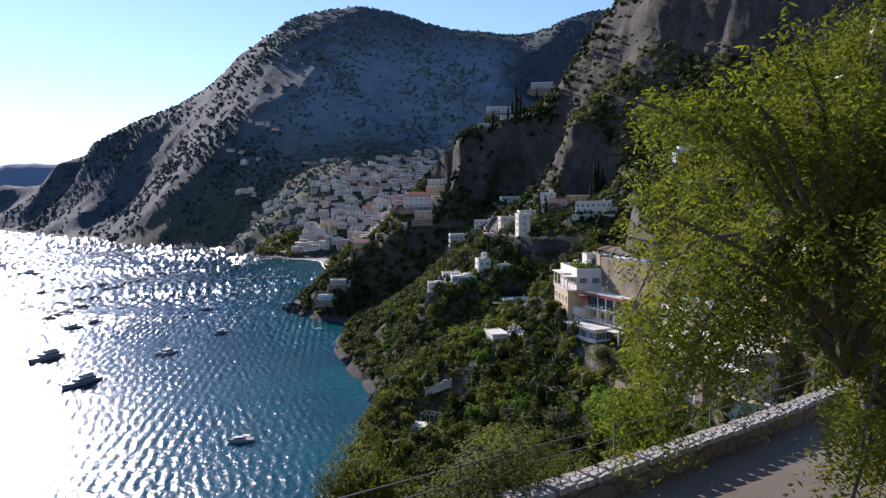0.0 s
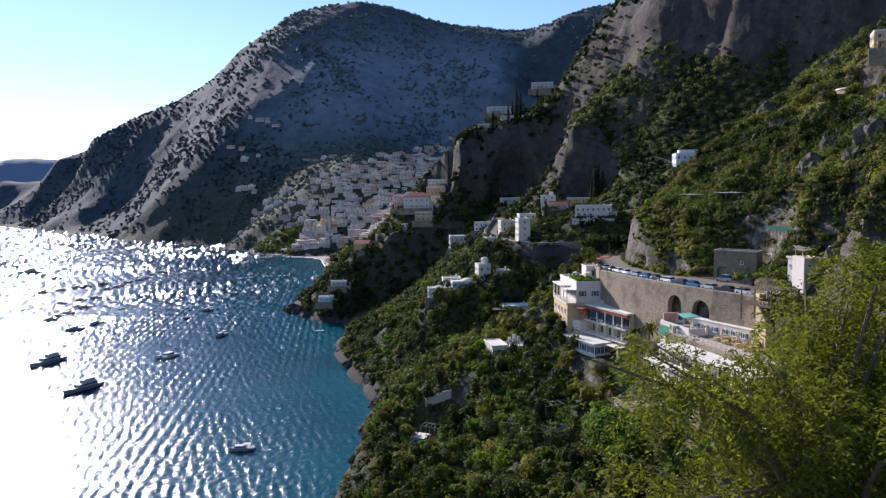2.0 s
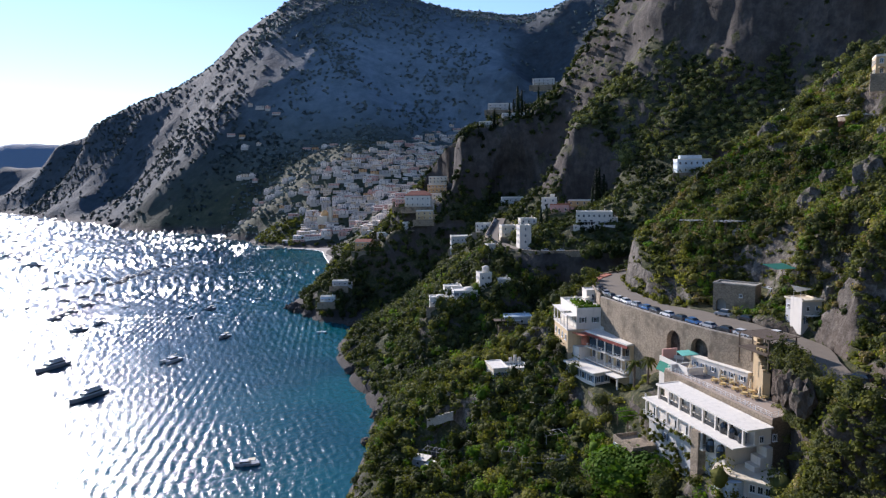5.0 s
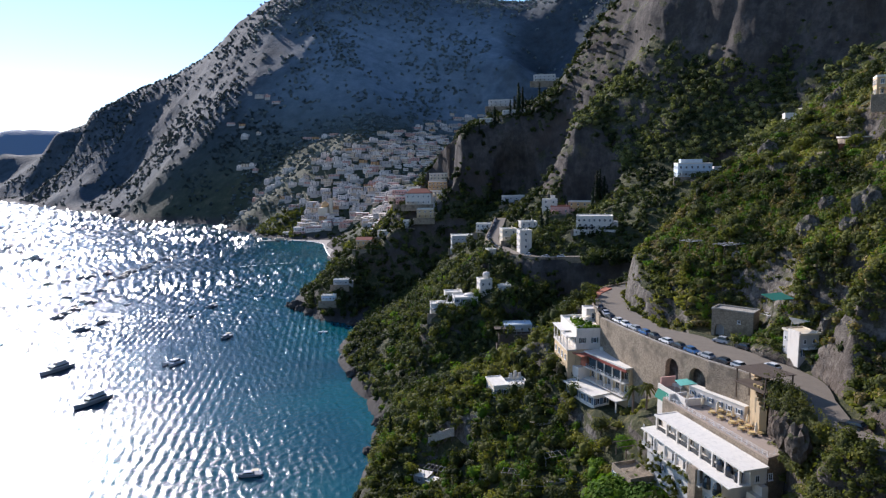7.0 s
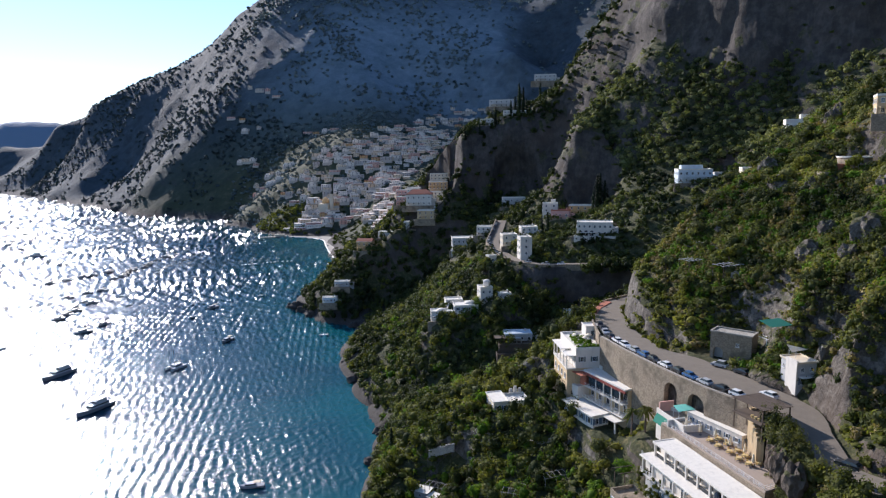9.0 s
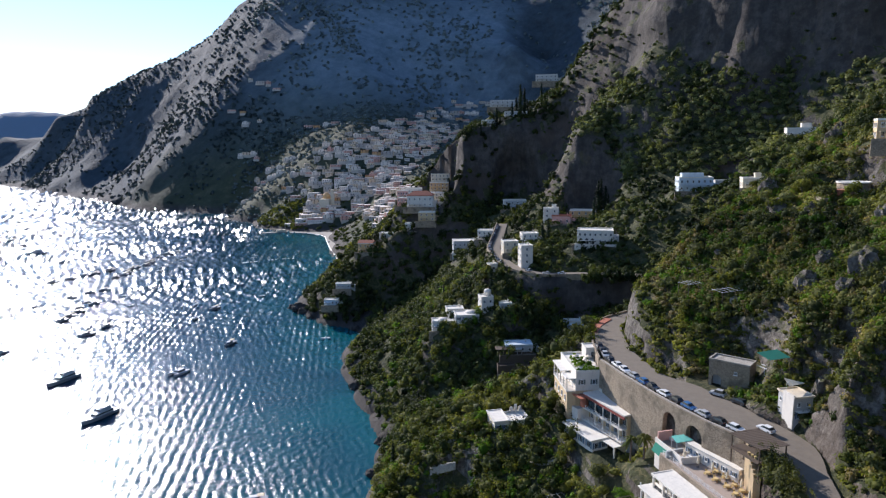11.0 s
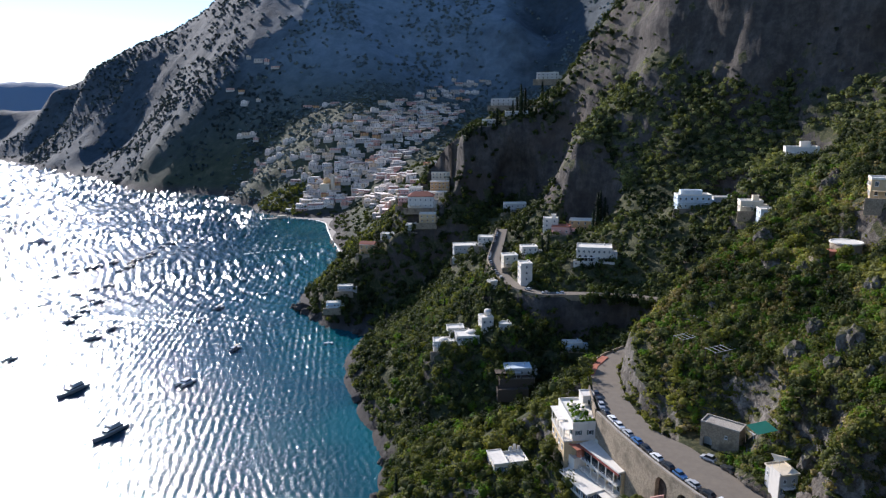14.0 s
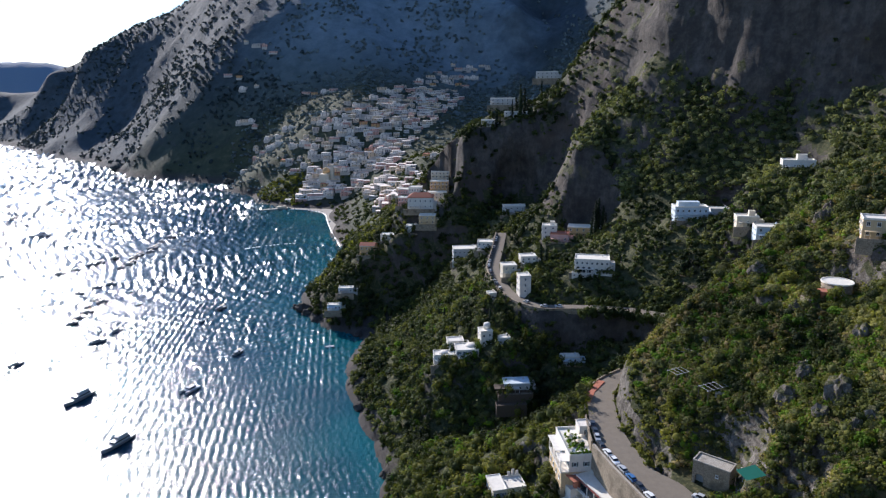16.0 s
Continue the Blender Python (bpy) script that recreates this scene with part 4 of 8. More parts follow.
def build_retaining_wall():
    ob = thing("retaining_wall", 0, 0, 0, 0, "high rubble stone retaining wall with two arched niches under the road", "wall")
    ob["kind"] = "structure"
    line = dense(WALL_LINE, 0.8)
    n = len(line)
    d = np.r_[0, np.cumsum(np.hypot(*np.diff(line[:, :2], axis=0).T))]
    # two arches: springing from the terrace, cut as niches
    arches = []
    for cx, cy, half, rise in ((57.8, 162.2, 2.5, 70.0), (60.9, 154.3, 2.7, 70.0)):
        k = int(np.argmin(np.hypot(line[:, 0] - cx, line[:, 1] - cy)))
        arches.append((d[k], half, rise))
        # wall face in thin upright strips, so that the arches are real openings
    body = Shape()
    front, back = offset_line(line, 0.45), offset_line(line, -0.9)
    fine = np.linspace(0, d[-1], 260)
    lx, ly, lz = (np.interp(fine, d, line[:, i]) for i in range(3))
    fx, fy = np.interp(fine, d, front[:, 0]), np.interp(fine, d, front[:, 1])
    bx, by = np.interp(fine, d, back[:, 0]), np.interp(fine, d, back[:, 1])
    for i in range(len(fine) - 1):
        m = (fine[i] + fine[i + 1]) / 2
        low = 53.0
        for at, half, rise in arches:
            u = abs(m - at) / half
            if u < 1:
                low = max(low, rise - 2.4 + 2.4 * math.sqrt(1 - u * u))
        hi = lz[i] + 0.2
        q = [(fx[i], fy[i]), (fx[i + 1], fy[i + 1]), (bx[i + 1], by[i + 1]), (bx[i], by[i])]
        body.prism(q, low, hi)
    part("wall", body, STONE, ob)
    cop = dense(WALL_LINE, 0.8)
    me = Shape().box(0, 0, 0, 0.76, 0.6, 0.14, 0, 0, 0.06).mesh("coping_stone", PALESTONE)
    rng = random.Random(9)
    for i in range(len(cop) - 1):
        a, b = cop[i], cop[i + 1]
        off = 0.55
        w = math.atan2(b[1] - a[1], b[0] - a[0])
        part("coping_stone", me, None, ob, at=pose(a[0] - 0.3 * math.sin(w) , a[1] + 0.3 * math.cos(w), a[2] + 0.19, 0, 0, math.degrees(w) + rng.uniform(-3, 3)))
    back_wall = Shape()
    wl = offset_line(line, -3.0)
    part("niche_back", wall_along(np.c_[wl[:, :2], np.full(n, 62.0)], -8, 8.0, 0.3), GREY, ob)
    # pale flank wall with steps at the end of the retaining wall
    fl = Shape().prism([(67.6, 140.4), (68.8, 140.2), (67.0, 132.2), (65.6, 132.6)], 56, 68).prism([(67.4, 141.2), (68.8, 141.2), (68.8, 139.4), (67.4, 139.4)], 56, 73.6)
    for i in range(8):
        fl.box(67.3 - 0.16 * i, 138.8 - 0.8 * i, 56, 1.3, 0.8, 16.8 - 0.6 * i, 12)
    part("flank_wall", fl, TAN, ob, "tan plastered stair wall")


# ---------------------------------------------------------------- near houses
def build_house_terraced():
    """Three-storey white house with a roof garden just below the road."""
    ob = thing("house", 44.9, 206.6, 56.0, 5.0, "three-storey white house with planted roof terrace below the road", "house")
    PADS.append((44.9, 206.6, 56.0, 8.5))
    w, d, h = 11.5, 18.5, 12.2
    part("wall", Shape().box(0, 0, 6.4, w, d, h - 6.4), WHITE, ob)
    part("lower_wall", Shape().box(0, 0, -5, w, d, 11.4), TAN, ob, "tan plastered lower storeys")
    part("roof", rim(Shape().box(0, 0, h, w - 0.6, d - 0.6, 0.1), rect(w + 0.1, d + 0.1), h, 0.75, 0.3), ROOFING, ob)
    part("stair_hut", rim(Shape().box(3.2, 5.6, h + 0.1, 4.2, 5.0, 3.6), rect(4.4, 5.2, 3.2, 5.6), h + 3.7, 0.35, 0.2), WHITE, ob)
    window(ob, 3.2, 3.08, h + 0.6, 0, 1.0, 2.0)
    # side gallery with white roofs towards the sea
    part("gallery_floor", Shape().box(-7.2, -1, 6.0, 3.0, 16, 0.35), WHITE, ob)
    part("gallery_base", Shape().box(-7.1, -1, -5, 2.6, 15.6, 11.0), TAN, ob, "tan plastered wall under the gallery")
    window_row(ob, (-8.42, 6.6), (-8.42, -8.6), 2.6, 4, 1.2, 1.8, "plain")
    for i in range(5):
        part("pillar", Shape().box(-8.5, -8.6 + 3.8 * i, 6.35, 0.3, 0.3, 4.4), WHITE, ob)
    part("gallery_roof", Shape().box(-7.0, 2.2, 10.7, 4.0, 10.5, 0.25).box(-7.0, -6.2, 10.2, 4.0, 5.6, 0.22), ROOFING, ob, "white sloping canopy")
    railing(ob, [(-8.6, 7), (-8.6, -9), (-5.9, -9)], 6.35)
    for z, n, sty in ((1.0, 3, "plain"), (4.0, 3, "plain"), (8.4, 3, "shutter")):
        window_row(ob, (-w / 2, -d / 2), (w / 2, -d / 2), z, n, 1.1, 1.6, sty, skip=(0,) if z < 2 else ())
        window_row(ob, (-w / 2, d / 2), (-w / 2, -d / 2), z, 5, 1.1, 1.7, sty)
        window_row(ob, (w / 2, -d / 2), (w / 2, d / 2), z, 4, 1.1, 1.6, sty)
    part("archway", Shape().lathe(-2, -d / 2 - 0.02, [(0.9, 0), (0.9, 2.2), (0.5, 2.8)], 10), GLASS, ob, "dark arched doorway")
    rng = np.random.RandomState(3)
    pts = np.c_[rng.uniform(-4.6, 1.0, 34), rng.uniform(-8, 8, 34), np.full(34, h + 0.7)]
    edge = np.c_[np.linspace(-5, 5, 14), np.full(14, -8.6), np.full(14, h + 0.9)]
    v, f = foliage(np.concatenate([pts, edge]), np.full(48, 0.75), np.full(48, 1.3), 30, 0.24, rng)
    o = mesh_object("roof_planting", v, f, BRIGHT)
    o.parent = ob
    o["label"] = "potted plants and creepers"
    for i, (px, py) in enumerate(((-3, 1), (-1, -3), (1, 0))):
        part("sunshade", Shape().tube([(px, py, h + 0.1), (px, py, h + 2.4)], 0.04, 5).lathe(px, py, [(1.1, h + 2.1), (0.05, h + 2.6)], 8), CANVAS, ob)


def build_house_balconies():
    ob = thing("house", 50.6, 188.6, 50.0, 24.0, "cream three-level house with glazed balconies and a flat white roof", "house")
    PADS.append((49.6, 188.0, 50.0, 9.0))
    w, d, h = 9.0, 19.0, 12.0
    part("wall", Shape().box(0.8, 0, -4, w - 1.6, d, h + 4), TAN, ob)
    part("roof", rim(Shape().box(0, 0, h, w + 0.9, d + 0.6, 0.32), rect(w + 0.9, d + 0.6), h + 0.3, 0.16, 0.2).box(1, 8.2, h + 0.32, 1.6, 1.6, 1.0), ROOFING, ob)
    part("fascia", Shape().box(-w / 2 - 0.3, 0, h - 0.85, 0.3, d + 0.4, 0.82), REDTRIM, ob, "dark red fascia")
    part("front_wall", Shape().box(0.35, -d / 2 - 0.12, -4, w - 0.9, 0.24, 8.6), WHITE, ob, "white lower end wall")
    part("end_wall", Shape().box(0.35, -d / 2 - 0.14, 4.6, w - 0.9, 0.28, h - 4.6), TAN, ob, "tan plastered upper end wall")
    for k, z in enumerate((4.2, 8.0)):
        b = part("balcony", Shape().box(-w / 2 + 0.2, 0, z - 0.25, 2.6, d, 0.28), WHITE, ob)
        railing(b, [(-w / 2 - 1.0, d / 2), (-w / 2 - 1.0, -d / 2), (-w / 2 + 1.2, -d / 2)], z)
    for i in range(4):
        part("glazing", Shape().box(-w / 2 - 0.4, -5.6 + 3.7 * i, 8.1, 0.06, 3.4, 2.9), GLASS, ob)
        part("pillar", Shape().box(-w / 2 - 0.5, -7.6 + 3.7 * i, 4.2, 0.28, 0.28, 3.5).box(-w / 2 - 0.5, -7.6 + 3.7 * i, 8.0, 0.28, 0.28, 3.2), WHITE, ob)
    window_row(ob, (-w / 2 + 1.55, d / 2), (-w / 2 + 1.55, -d / 2), 4.5, 5, 1.4, 2.2, "plain")
    window_row(ob, (-w / 2 + 1.55, d / 2), (-w / 2 + 1.55, -d / 2), 8.3, 5, 1.4, 2.2, "plain")
    window_row(ob, (w / 2, -d / 2), (w / 2, d / 2), 5.0, 4, 1.1, 1.5)
    # arched loggia at the far end, and low white annexes on the seaward side
    log = Shape().box(-w / 2 - 0.4, d / 2 + 1.6, -4, 4.5, 3.2, 11.4)
    part("loggia", log, WHITE, ob)
    part("loggia_arch", Shape().lathe(-w / 2 - 0.4, d / 2 - 0.1, [(1.3, 8.1), (1.3, 9.6), (0.8, 10.6), (0.1, 10.9)], 10), TERRACOTTA, ob, "terracotta arch")
    part("loggia_roof", Shape().box(-w / 2 - 0.4, d / 2 + 0.8, 11.2, 4.8, 5.0, 0.2), TERRACOTTA, ob, "red tiled roof")
    an = part("annexe", Shape().box(-w / 2 - 3.6, 4.0, -4, 5.4, 14.5, 7.2), WHITE, ob)
    part("annexe_roof", Shape().box(-w / 2 - 3.9, 4.0, 3.3, 6.8, 15.5, 0.25), ROOFING, ob, "white concrete slab roof")
    part("terrace_roof", Shape().box(-w / 2 - 1.4, -5.6, 3.0, 4.2, 7.6, 0.22), ROOFING, ob, "white concrete slab roof")
    window_row(ob, (-w / 2 - 6.3, 11.2), (-w / 2 - 6.3, -3.2), 0.5, 4, 1.5, 1.9, "blue")
    window_row(ob, (-w / 2 - 6.3, -3.25), (-w / 2 - 1.2, -3.25), 0.5, 2, 1.3, 1.9, "blue")
    part("pillar", Shape().box(-w / 2 - 3.2, -9.2, -4, 0.4, 0.4, 7.0), WHITE, ob)


def build_hotel():
    """Long white building stepping down the slope; u inland, v towards the road wall's end."""
    ob = thing("hotel", 53.5, 133.4, 48.4, 15.4, "long white stepped hotel with arcaded balconies on the slope", "hotel")
    PADS.append((51.5, 133, 48.2, 5))
    L = 29.0
    # lower storeys
    part("wall", Shape().box(1.6, 1.5, 4.8, 9.4, L - 3, 4.6), WHITE, ob)
    part("lower_wall", Shape().box(1.62, 1.5, -6, 9.3, L - 3.1, 10.8), GREY, ob, "grey lower storeys")
    part("upper_wall", Shape().box(2.75, 0, 9.4, 3.7, L, 3.1), WHITE, ob)
    part("roof", rim(Shape().box(1.8, 0, 12.5, 6.0, L + 0.8, 0.28), rect(6.0, L + 0.8, 1.8, 0), 12.75, 0.14, 0.3), ROOFING, ob)
    part("balcony_roof", Shape().box(-1.6, 0.5, 9.4, 5.0, L + 1.5, 0.26), ROOFING, ob, "white slab over the lower balconies")
    part("balcony", Shape().box(-3.4, 3.8, 5.9, 2.4, L - 8, 0.3), WHITE, ob)
    railing(ob, [(-4.5, L / 2), (-4.5, -6.5), (-3.2, -6.5)], 6.2, 1.0, 1.2)
    railing(ob, [(-3.6, L / 2 + 1), (-3.6, L / 2 + 0.6)], 9.66, 0.9)
    for i in range(8):
        v = L / 2 - 0.6 - i * 3.95
        part("pillar", Shape().box(-1.0, v, 9.66, 0.5, 0.4, 2.84), WHITE, ob)
        if v > -7:
            part("pillar", Shape().box(-4.2, v, 6.2, 0.35, 0.35, 3.2), WHITE, ob)
    for i in range(7):
        v = L / 2 - 2.6 - i * 3.95
        part("screen", Shape().box(-0.9, v, 9.66, 0.05, 3.2, 0.95), GLASS, ob, "glass balustrade panel")
        window(ob, 0.88, v, 9.7, -90, 1.7, 2.1)
        if i in (0, 2, 3, 5):
            window(ob, -3.12, v, 6.3, -90, 1.3, 2.0, "plain")
        if i in (1, 4, 5):
            window(ob, -3.12, v, 2.4, -90, 1.0, 1.6, "blue")
    for v in (-10.5, -7.5):
        part("arch", Shape().lathe(-3.2, v, [(1.0, 6.2), (1.0, 7.6), (0.7, 8.4), (0.1, 8.7)], 10), GLASS, ob, "dark arched opening")
    for i in range(3):
        part("arch", Shape().lathe(-0.6, -L / 2 + 1.6 + 2.6 * i, [(0.8, 9.7), (0.8, 11.0), (0.5, 11.6), (0.1, 11.9)], 10), GLASS, ob, "dark arched opening")
    window_row(ob, (-3.1, -L / 2), (7, -L / 2), 3.0, 3, 1.1, 1.5, "blue")
    window_row(ob, (0.9, -L / 2), (6.9, -L / 2), 9.9, 2, 1.0, 1.4)
    rng = np.random.RandomState(8)
    pts = np.concatenate([np.c_[rng.normal(-4.4, 0.25, 12), rng.uniform(6, 13, 12), rng.uniform(5.2, 7.0, 12)], np.c_[rng.normal(-4.6, 0.3, 10), rng.uniform(-4, 4, 10), rng.uniform(6.0, 6.8, 10)], np.c_[rng.normal(-5.0, 0.9, 14), rng.normal(13.5, 1.2, 14), rng.uniform(2.0, 6.4, 14)], np.c_[rng.normal(-3.5, 0.2, 40), rng.uniform(-1, 14, 40), rng.uniform(-2.5, 3.2, 40)]])
    v, f = foliage(pts, np.full(len(pts), 0.7), np.full(len(pts), 1.4), 46, 0.17, rng)
    o = mesh_object("creeper", v, f, WOODLEAF, smooth=True)
    o.parent = ob
    o["label"] = "creepers and potted plants along the balcony"
    # corner buttress and blue-white lower wing at the far end
    part("buttress", Shape().box(-3.9, -4.5, -6, 2.0, 2.4, 15.4, 0, 0, 0.04), STONE, ob)
    part("wing", rim(Shape().box(-6.0, 15.5, -6, 6.4, 8.5, 5.0), rect(6.4, 8.5, -6.0, 15.5), -1.0, 0.8, 0.25), STONE, ob, "weathered stone lower wing")
    window_row(ob, (-9.2, 11.24), (-2.8, 11.24), -3.4, 2, 1.1, 1.6, "blue")
    window_row(ob, (-9.22, 19.7), (-9.22, 11.3), -3.4, 3, 1.1, 1.6, "blue")
    part("pergola", Shape().box(-7.6, 14.5, 6.0, 5.6, 0.14, 0.14).box(-7.6, 17.5, 6.0, 5.6, 0.14, 0.14).box(-10.3, 16, 3.5, 0.14, 0.14, 2.6).box(-5.0, 14.5, 3.5, 0.14, 0.14, 2.6), WOOD, ob)
    # courtyard terrace behind the roof
    tz = 14.2
    part("terrace_floor", Shape().prism([(5.2, -L / 2 + 0.5), (11.0, -L / 2 + 1.5), (14.6, -2), (15.0, 10), (10.5, 20), (5.2, 21)], tz - 0.4, tz), TERRACE, ob, "brown tiled courtyard terrace")
    part("terrace_wall", Shape().prism([(5.1, -L / 2 + 0.4), (11.0, -L / 2 + 1.4), (14.7, -2), (15.1, 10), (10.5, 20.1), (5.1, 21.1)], -6, tz - 0.45), STONE, ob)
    railing(ob, [(5.4, 20), (5.4, -L / 2 + 0.9), (10.8, -L / 2 + 1.9)], tz, 1.0, 1.4)
    part("bench_wall", Shape().box(7.6, 18.6, tz, 5.0, 0.5, 1.6, 4), GREY, ob)
    # curved white stair landing at the near end
    part("landing", rim(Shape().box(1.5, -15.6, -6, 8.0, 3.4, 9.2), rect(8.0, 3.4, 1.5, -15.6), 3.2, 0.7, 0.25), WHITE, ob)
    part("stair", Shape().box(-0.5, -14.2, 3.2, 1.6, 2.6, 1.2).box(0.9, -14.2, 3.2, 1.4, 2.6, 2.6).box(2.2, -14.2, 3.2, 1.4, 2.6, 4.2).box(3.5, -14.2, 3.2, 1.4, 2.6, 6.0), WHITE, ob)


def build_terrace_things():
    """Loose things on the hotel's courtyard, in its frame."""
    m = pose(53.5, 133.4, 48.4, 0, 0, 15.4)
    rng = random.Random(4)
    par = thing("parasol", 0, 0, -300, 0, "closed cream canvas parasol on the courtyard terrace", "parasol", "parasols on the terrace")
    part("pole", Shape().tube([(0, 0, 0), (0, 0, 2.9)], 0.04, 6).lathe(0, 0, [(0.35, 0), (0.35, 0.1), (0.06, 0.16)], 8), IRON, par)
    part("canopy", Shape().lathe(0, 0, [(0.30, 0.9), (0.34, 1.2), (0.2, 2.4), (0.05, 2.95)], 8), CANVAS, par)
    spots = [(8.2, 15.5), (9.6, 12.0), (11.0, 8.5), (11.4, 4.0), (12.0, 0.0), (10.4, -4.5)]
    for u, v in spots[1:]:
        copy_thing(par, m @ pose(u, v, 14.2))
    par.matrix_basis = m @ pose(*spots[0], 14.2)
    tab = thing("table", 0, 0, -300, 0, "small round table with a yellow cloth", "table", "tables on the terrace")
    part("tabletop", Shape().lathe(0, 0, [(0.62, 0.35), (0.6, 0.72), (0.6, 0.76)], 10), YELLOW, tab)
    part("leg", Shape().lathe(0, 0, [(0.3, 0), (0.08, 0.05), (0.06, 0.7)], 8), IRON, tab)
    ch = thing("chair", 0, 0, -300, 0, "light yellow terrace chair", "chair", "chairs on the terrace")
    part("seat", Shape().box(0, 0, 0.42, 0.46, 0.46, 0.06), YELLOW, ch)
    part("backrest", Shape().box(0, 0.21, 0.5, 0.44, 0.05, 0.45), YELLOW, ch)
    for sx in (-1, 1):
        for sy in (-1, 1):
            part("leg", Shape().box(0.19 * sx, 0.19 * sy, 0, 0.04, 0.04, 0.42), IRON, ch)
    k = 0
    for i in range(5):
        for j in range(2):
            u, v = 9.6 + 2.2 * j + rng.uniform(-0.3, 0.3), 8.5 - 3.2 * i + rng.uniform(-0.4, 0.4)
            for a in (20, 140, 260):
                c = m @ pose(u + 0.85 * math.sin(radians(a)), v + 0.85 * math.cos(radians(a)), 14.2, 0, 0, -a)
                ch = copy_thing(ch, c) if k else ch
                ch.matrix_basis = c
                k += 1
            if i + j:
                copy_thing(tab, m @ pose(u, v, 14.2))
            else:
                tab.matrix_basis = m @ pose(u, v, 14.2)
    # low white service building under the road wall
    sb = thing("service_building", 63.2, 147.4, 62.7, 116.0, "low white building with small windows under the road wall", "building")
    part("wall", Shape().box(0, 0, -4, 16, 2.0, 7.0), WHITE, sb)
    part("roof", Shape().box(0, 0, 3.0, 16.3, 2.2, 0.14), ROOFING, sb)
    window_row(sb, (8, 1.01), (-8, 1.01), 1.0, 6, 0.9, 1.1, "blue")
    # pool deck with awnings
    pd = thing("sun_deck", 59.0, 153.8, 63.4, 14.0, "white sun deck with curved parapet and aqua awning", "deck")
    poly = [(-4.0, -4.2), (0.5, -4.6), (3.0, -3.0), (3.4, 0.0), (1.0, 5.0), (-0.6, 7.6), (-4.0, 7.6)]
    part("wall", rim(Shape().prism(poly, -7, 0), poly, 0, 0.9, 0.3), WHITE, pd)
    part("floor", Shape().prism([(x * 0.93, y * 0.93) for x, y in poly], -0.1, 0.06), TERRACE, pd)
    aw = part("awning", Shape().add([(-2.6, 0.2, 2.6), (2.2, 0.4, 2.6), (1.4, 3.0, 3.1), (-2.4, 3.0, 3.1), (-2.6, 0.2, 2.52), (2.2, 0.4, 2.52), (1.4, 3.0, 3.02), (-2.4, 3.0, 3.02)],
                                    [(0, 1, 2, 3), (7, 6, 5, 4), (0, 4, 5, 1), (1, 5, 6, 2), (2, 6, 7, 3), (3, 7, 4, 0)]), AQUACLOTH, pd, "aqua green cloth awning")
    for px, py in ((-2.5, 0.3), (2.1, 0.5), (1.3, 2.9), (-2.3, 2.9)):
        part("post", Shape().tube([(px, py, 0), (px, py, 2.8)], 0.05, 5), RAILWHITE, pd)
    part("green_awning", Shape().add([(-5.2, 0.4, -2.2), (-4.1, 0.2, -0.2), (-4.1, 7.2, -0.2), (-5.2, 7.2, -2.2), (-5.2, 0.4, -2.3), (-4.1, 0.2, -0.3), (-4.1, 7.2, -0.3), (-5.2, 7.2, -2.3)],
                                     [(0, 1, 2, 3), (7, 6, 5, 4), (0, 4, 5, 1), (1, 5, 6, 2), (2, 6, 7, 3), (3, 7, 4, 0)]), GREENCLOTH, pd, "bright green cloth side awning")
    part("bar_wall", Shape().box(-1.6, 7.0, 0, 4.0, 0.4, 2.6, 0), PINK, pd, "faded pink back wall")
    for i in range(5):
        sl = thing("sun_lounger", 0, 0, -300, 0, "white sun lounger on the deck", "lounger", "sun loungers")
        part("frame", Shape().box(0, 0, 0.25, 0.65, 1.3, 0.08).box(0, -0.5, 0, 0.6, 0.06, 0.25).box(0, 0.5, 0, 0.6, 0.06, 0.25), RAILWHITE, sl)
        part("backrest", Shape().add([(-0.32, 0.65, 0.3), (0.32, 0.65, 0.3), (0.32, 1.1, 0.75), (-0.32, 1.1, 0.75), (-0.32, 0.65, 0.22), (0.32, 0.65, 0.22), (0.32, 1.1, 0.67), (-0.32, 1.1, 0.67)], [(0, 1, 2, 3), (7, 6, 5, 4), (0, 4, 5, 1), (1, 5, 6, 2), (2, 6, 7, 3), (3, 7, 4, 0)]), CANVAS, sl)
        sl.matrix_basis = pose(59.0, 153.8, 63.47, 0, 0, 14) @ pose(-3.0 + i * 1.0, -3.1 + 0.2 * i, 0, 0, 0, 15)


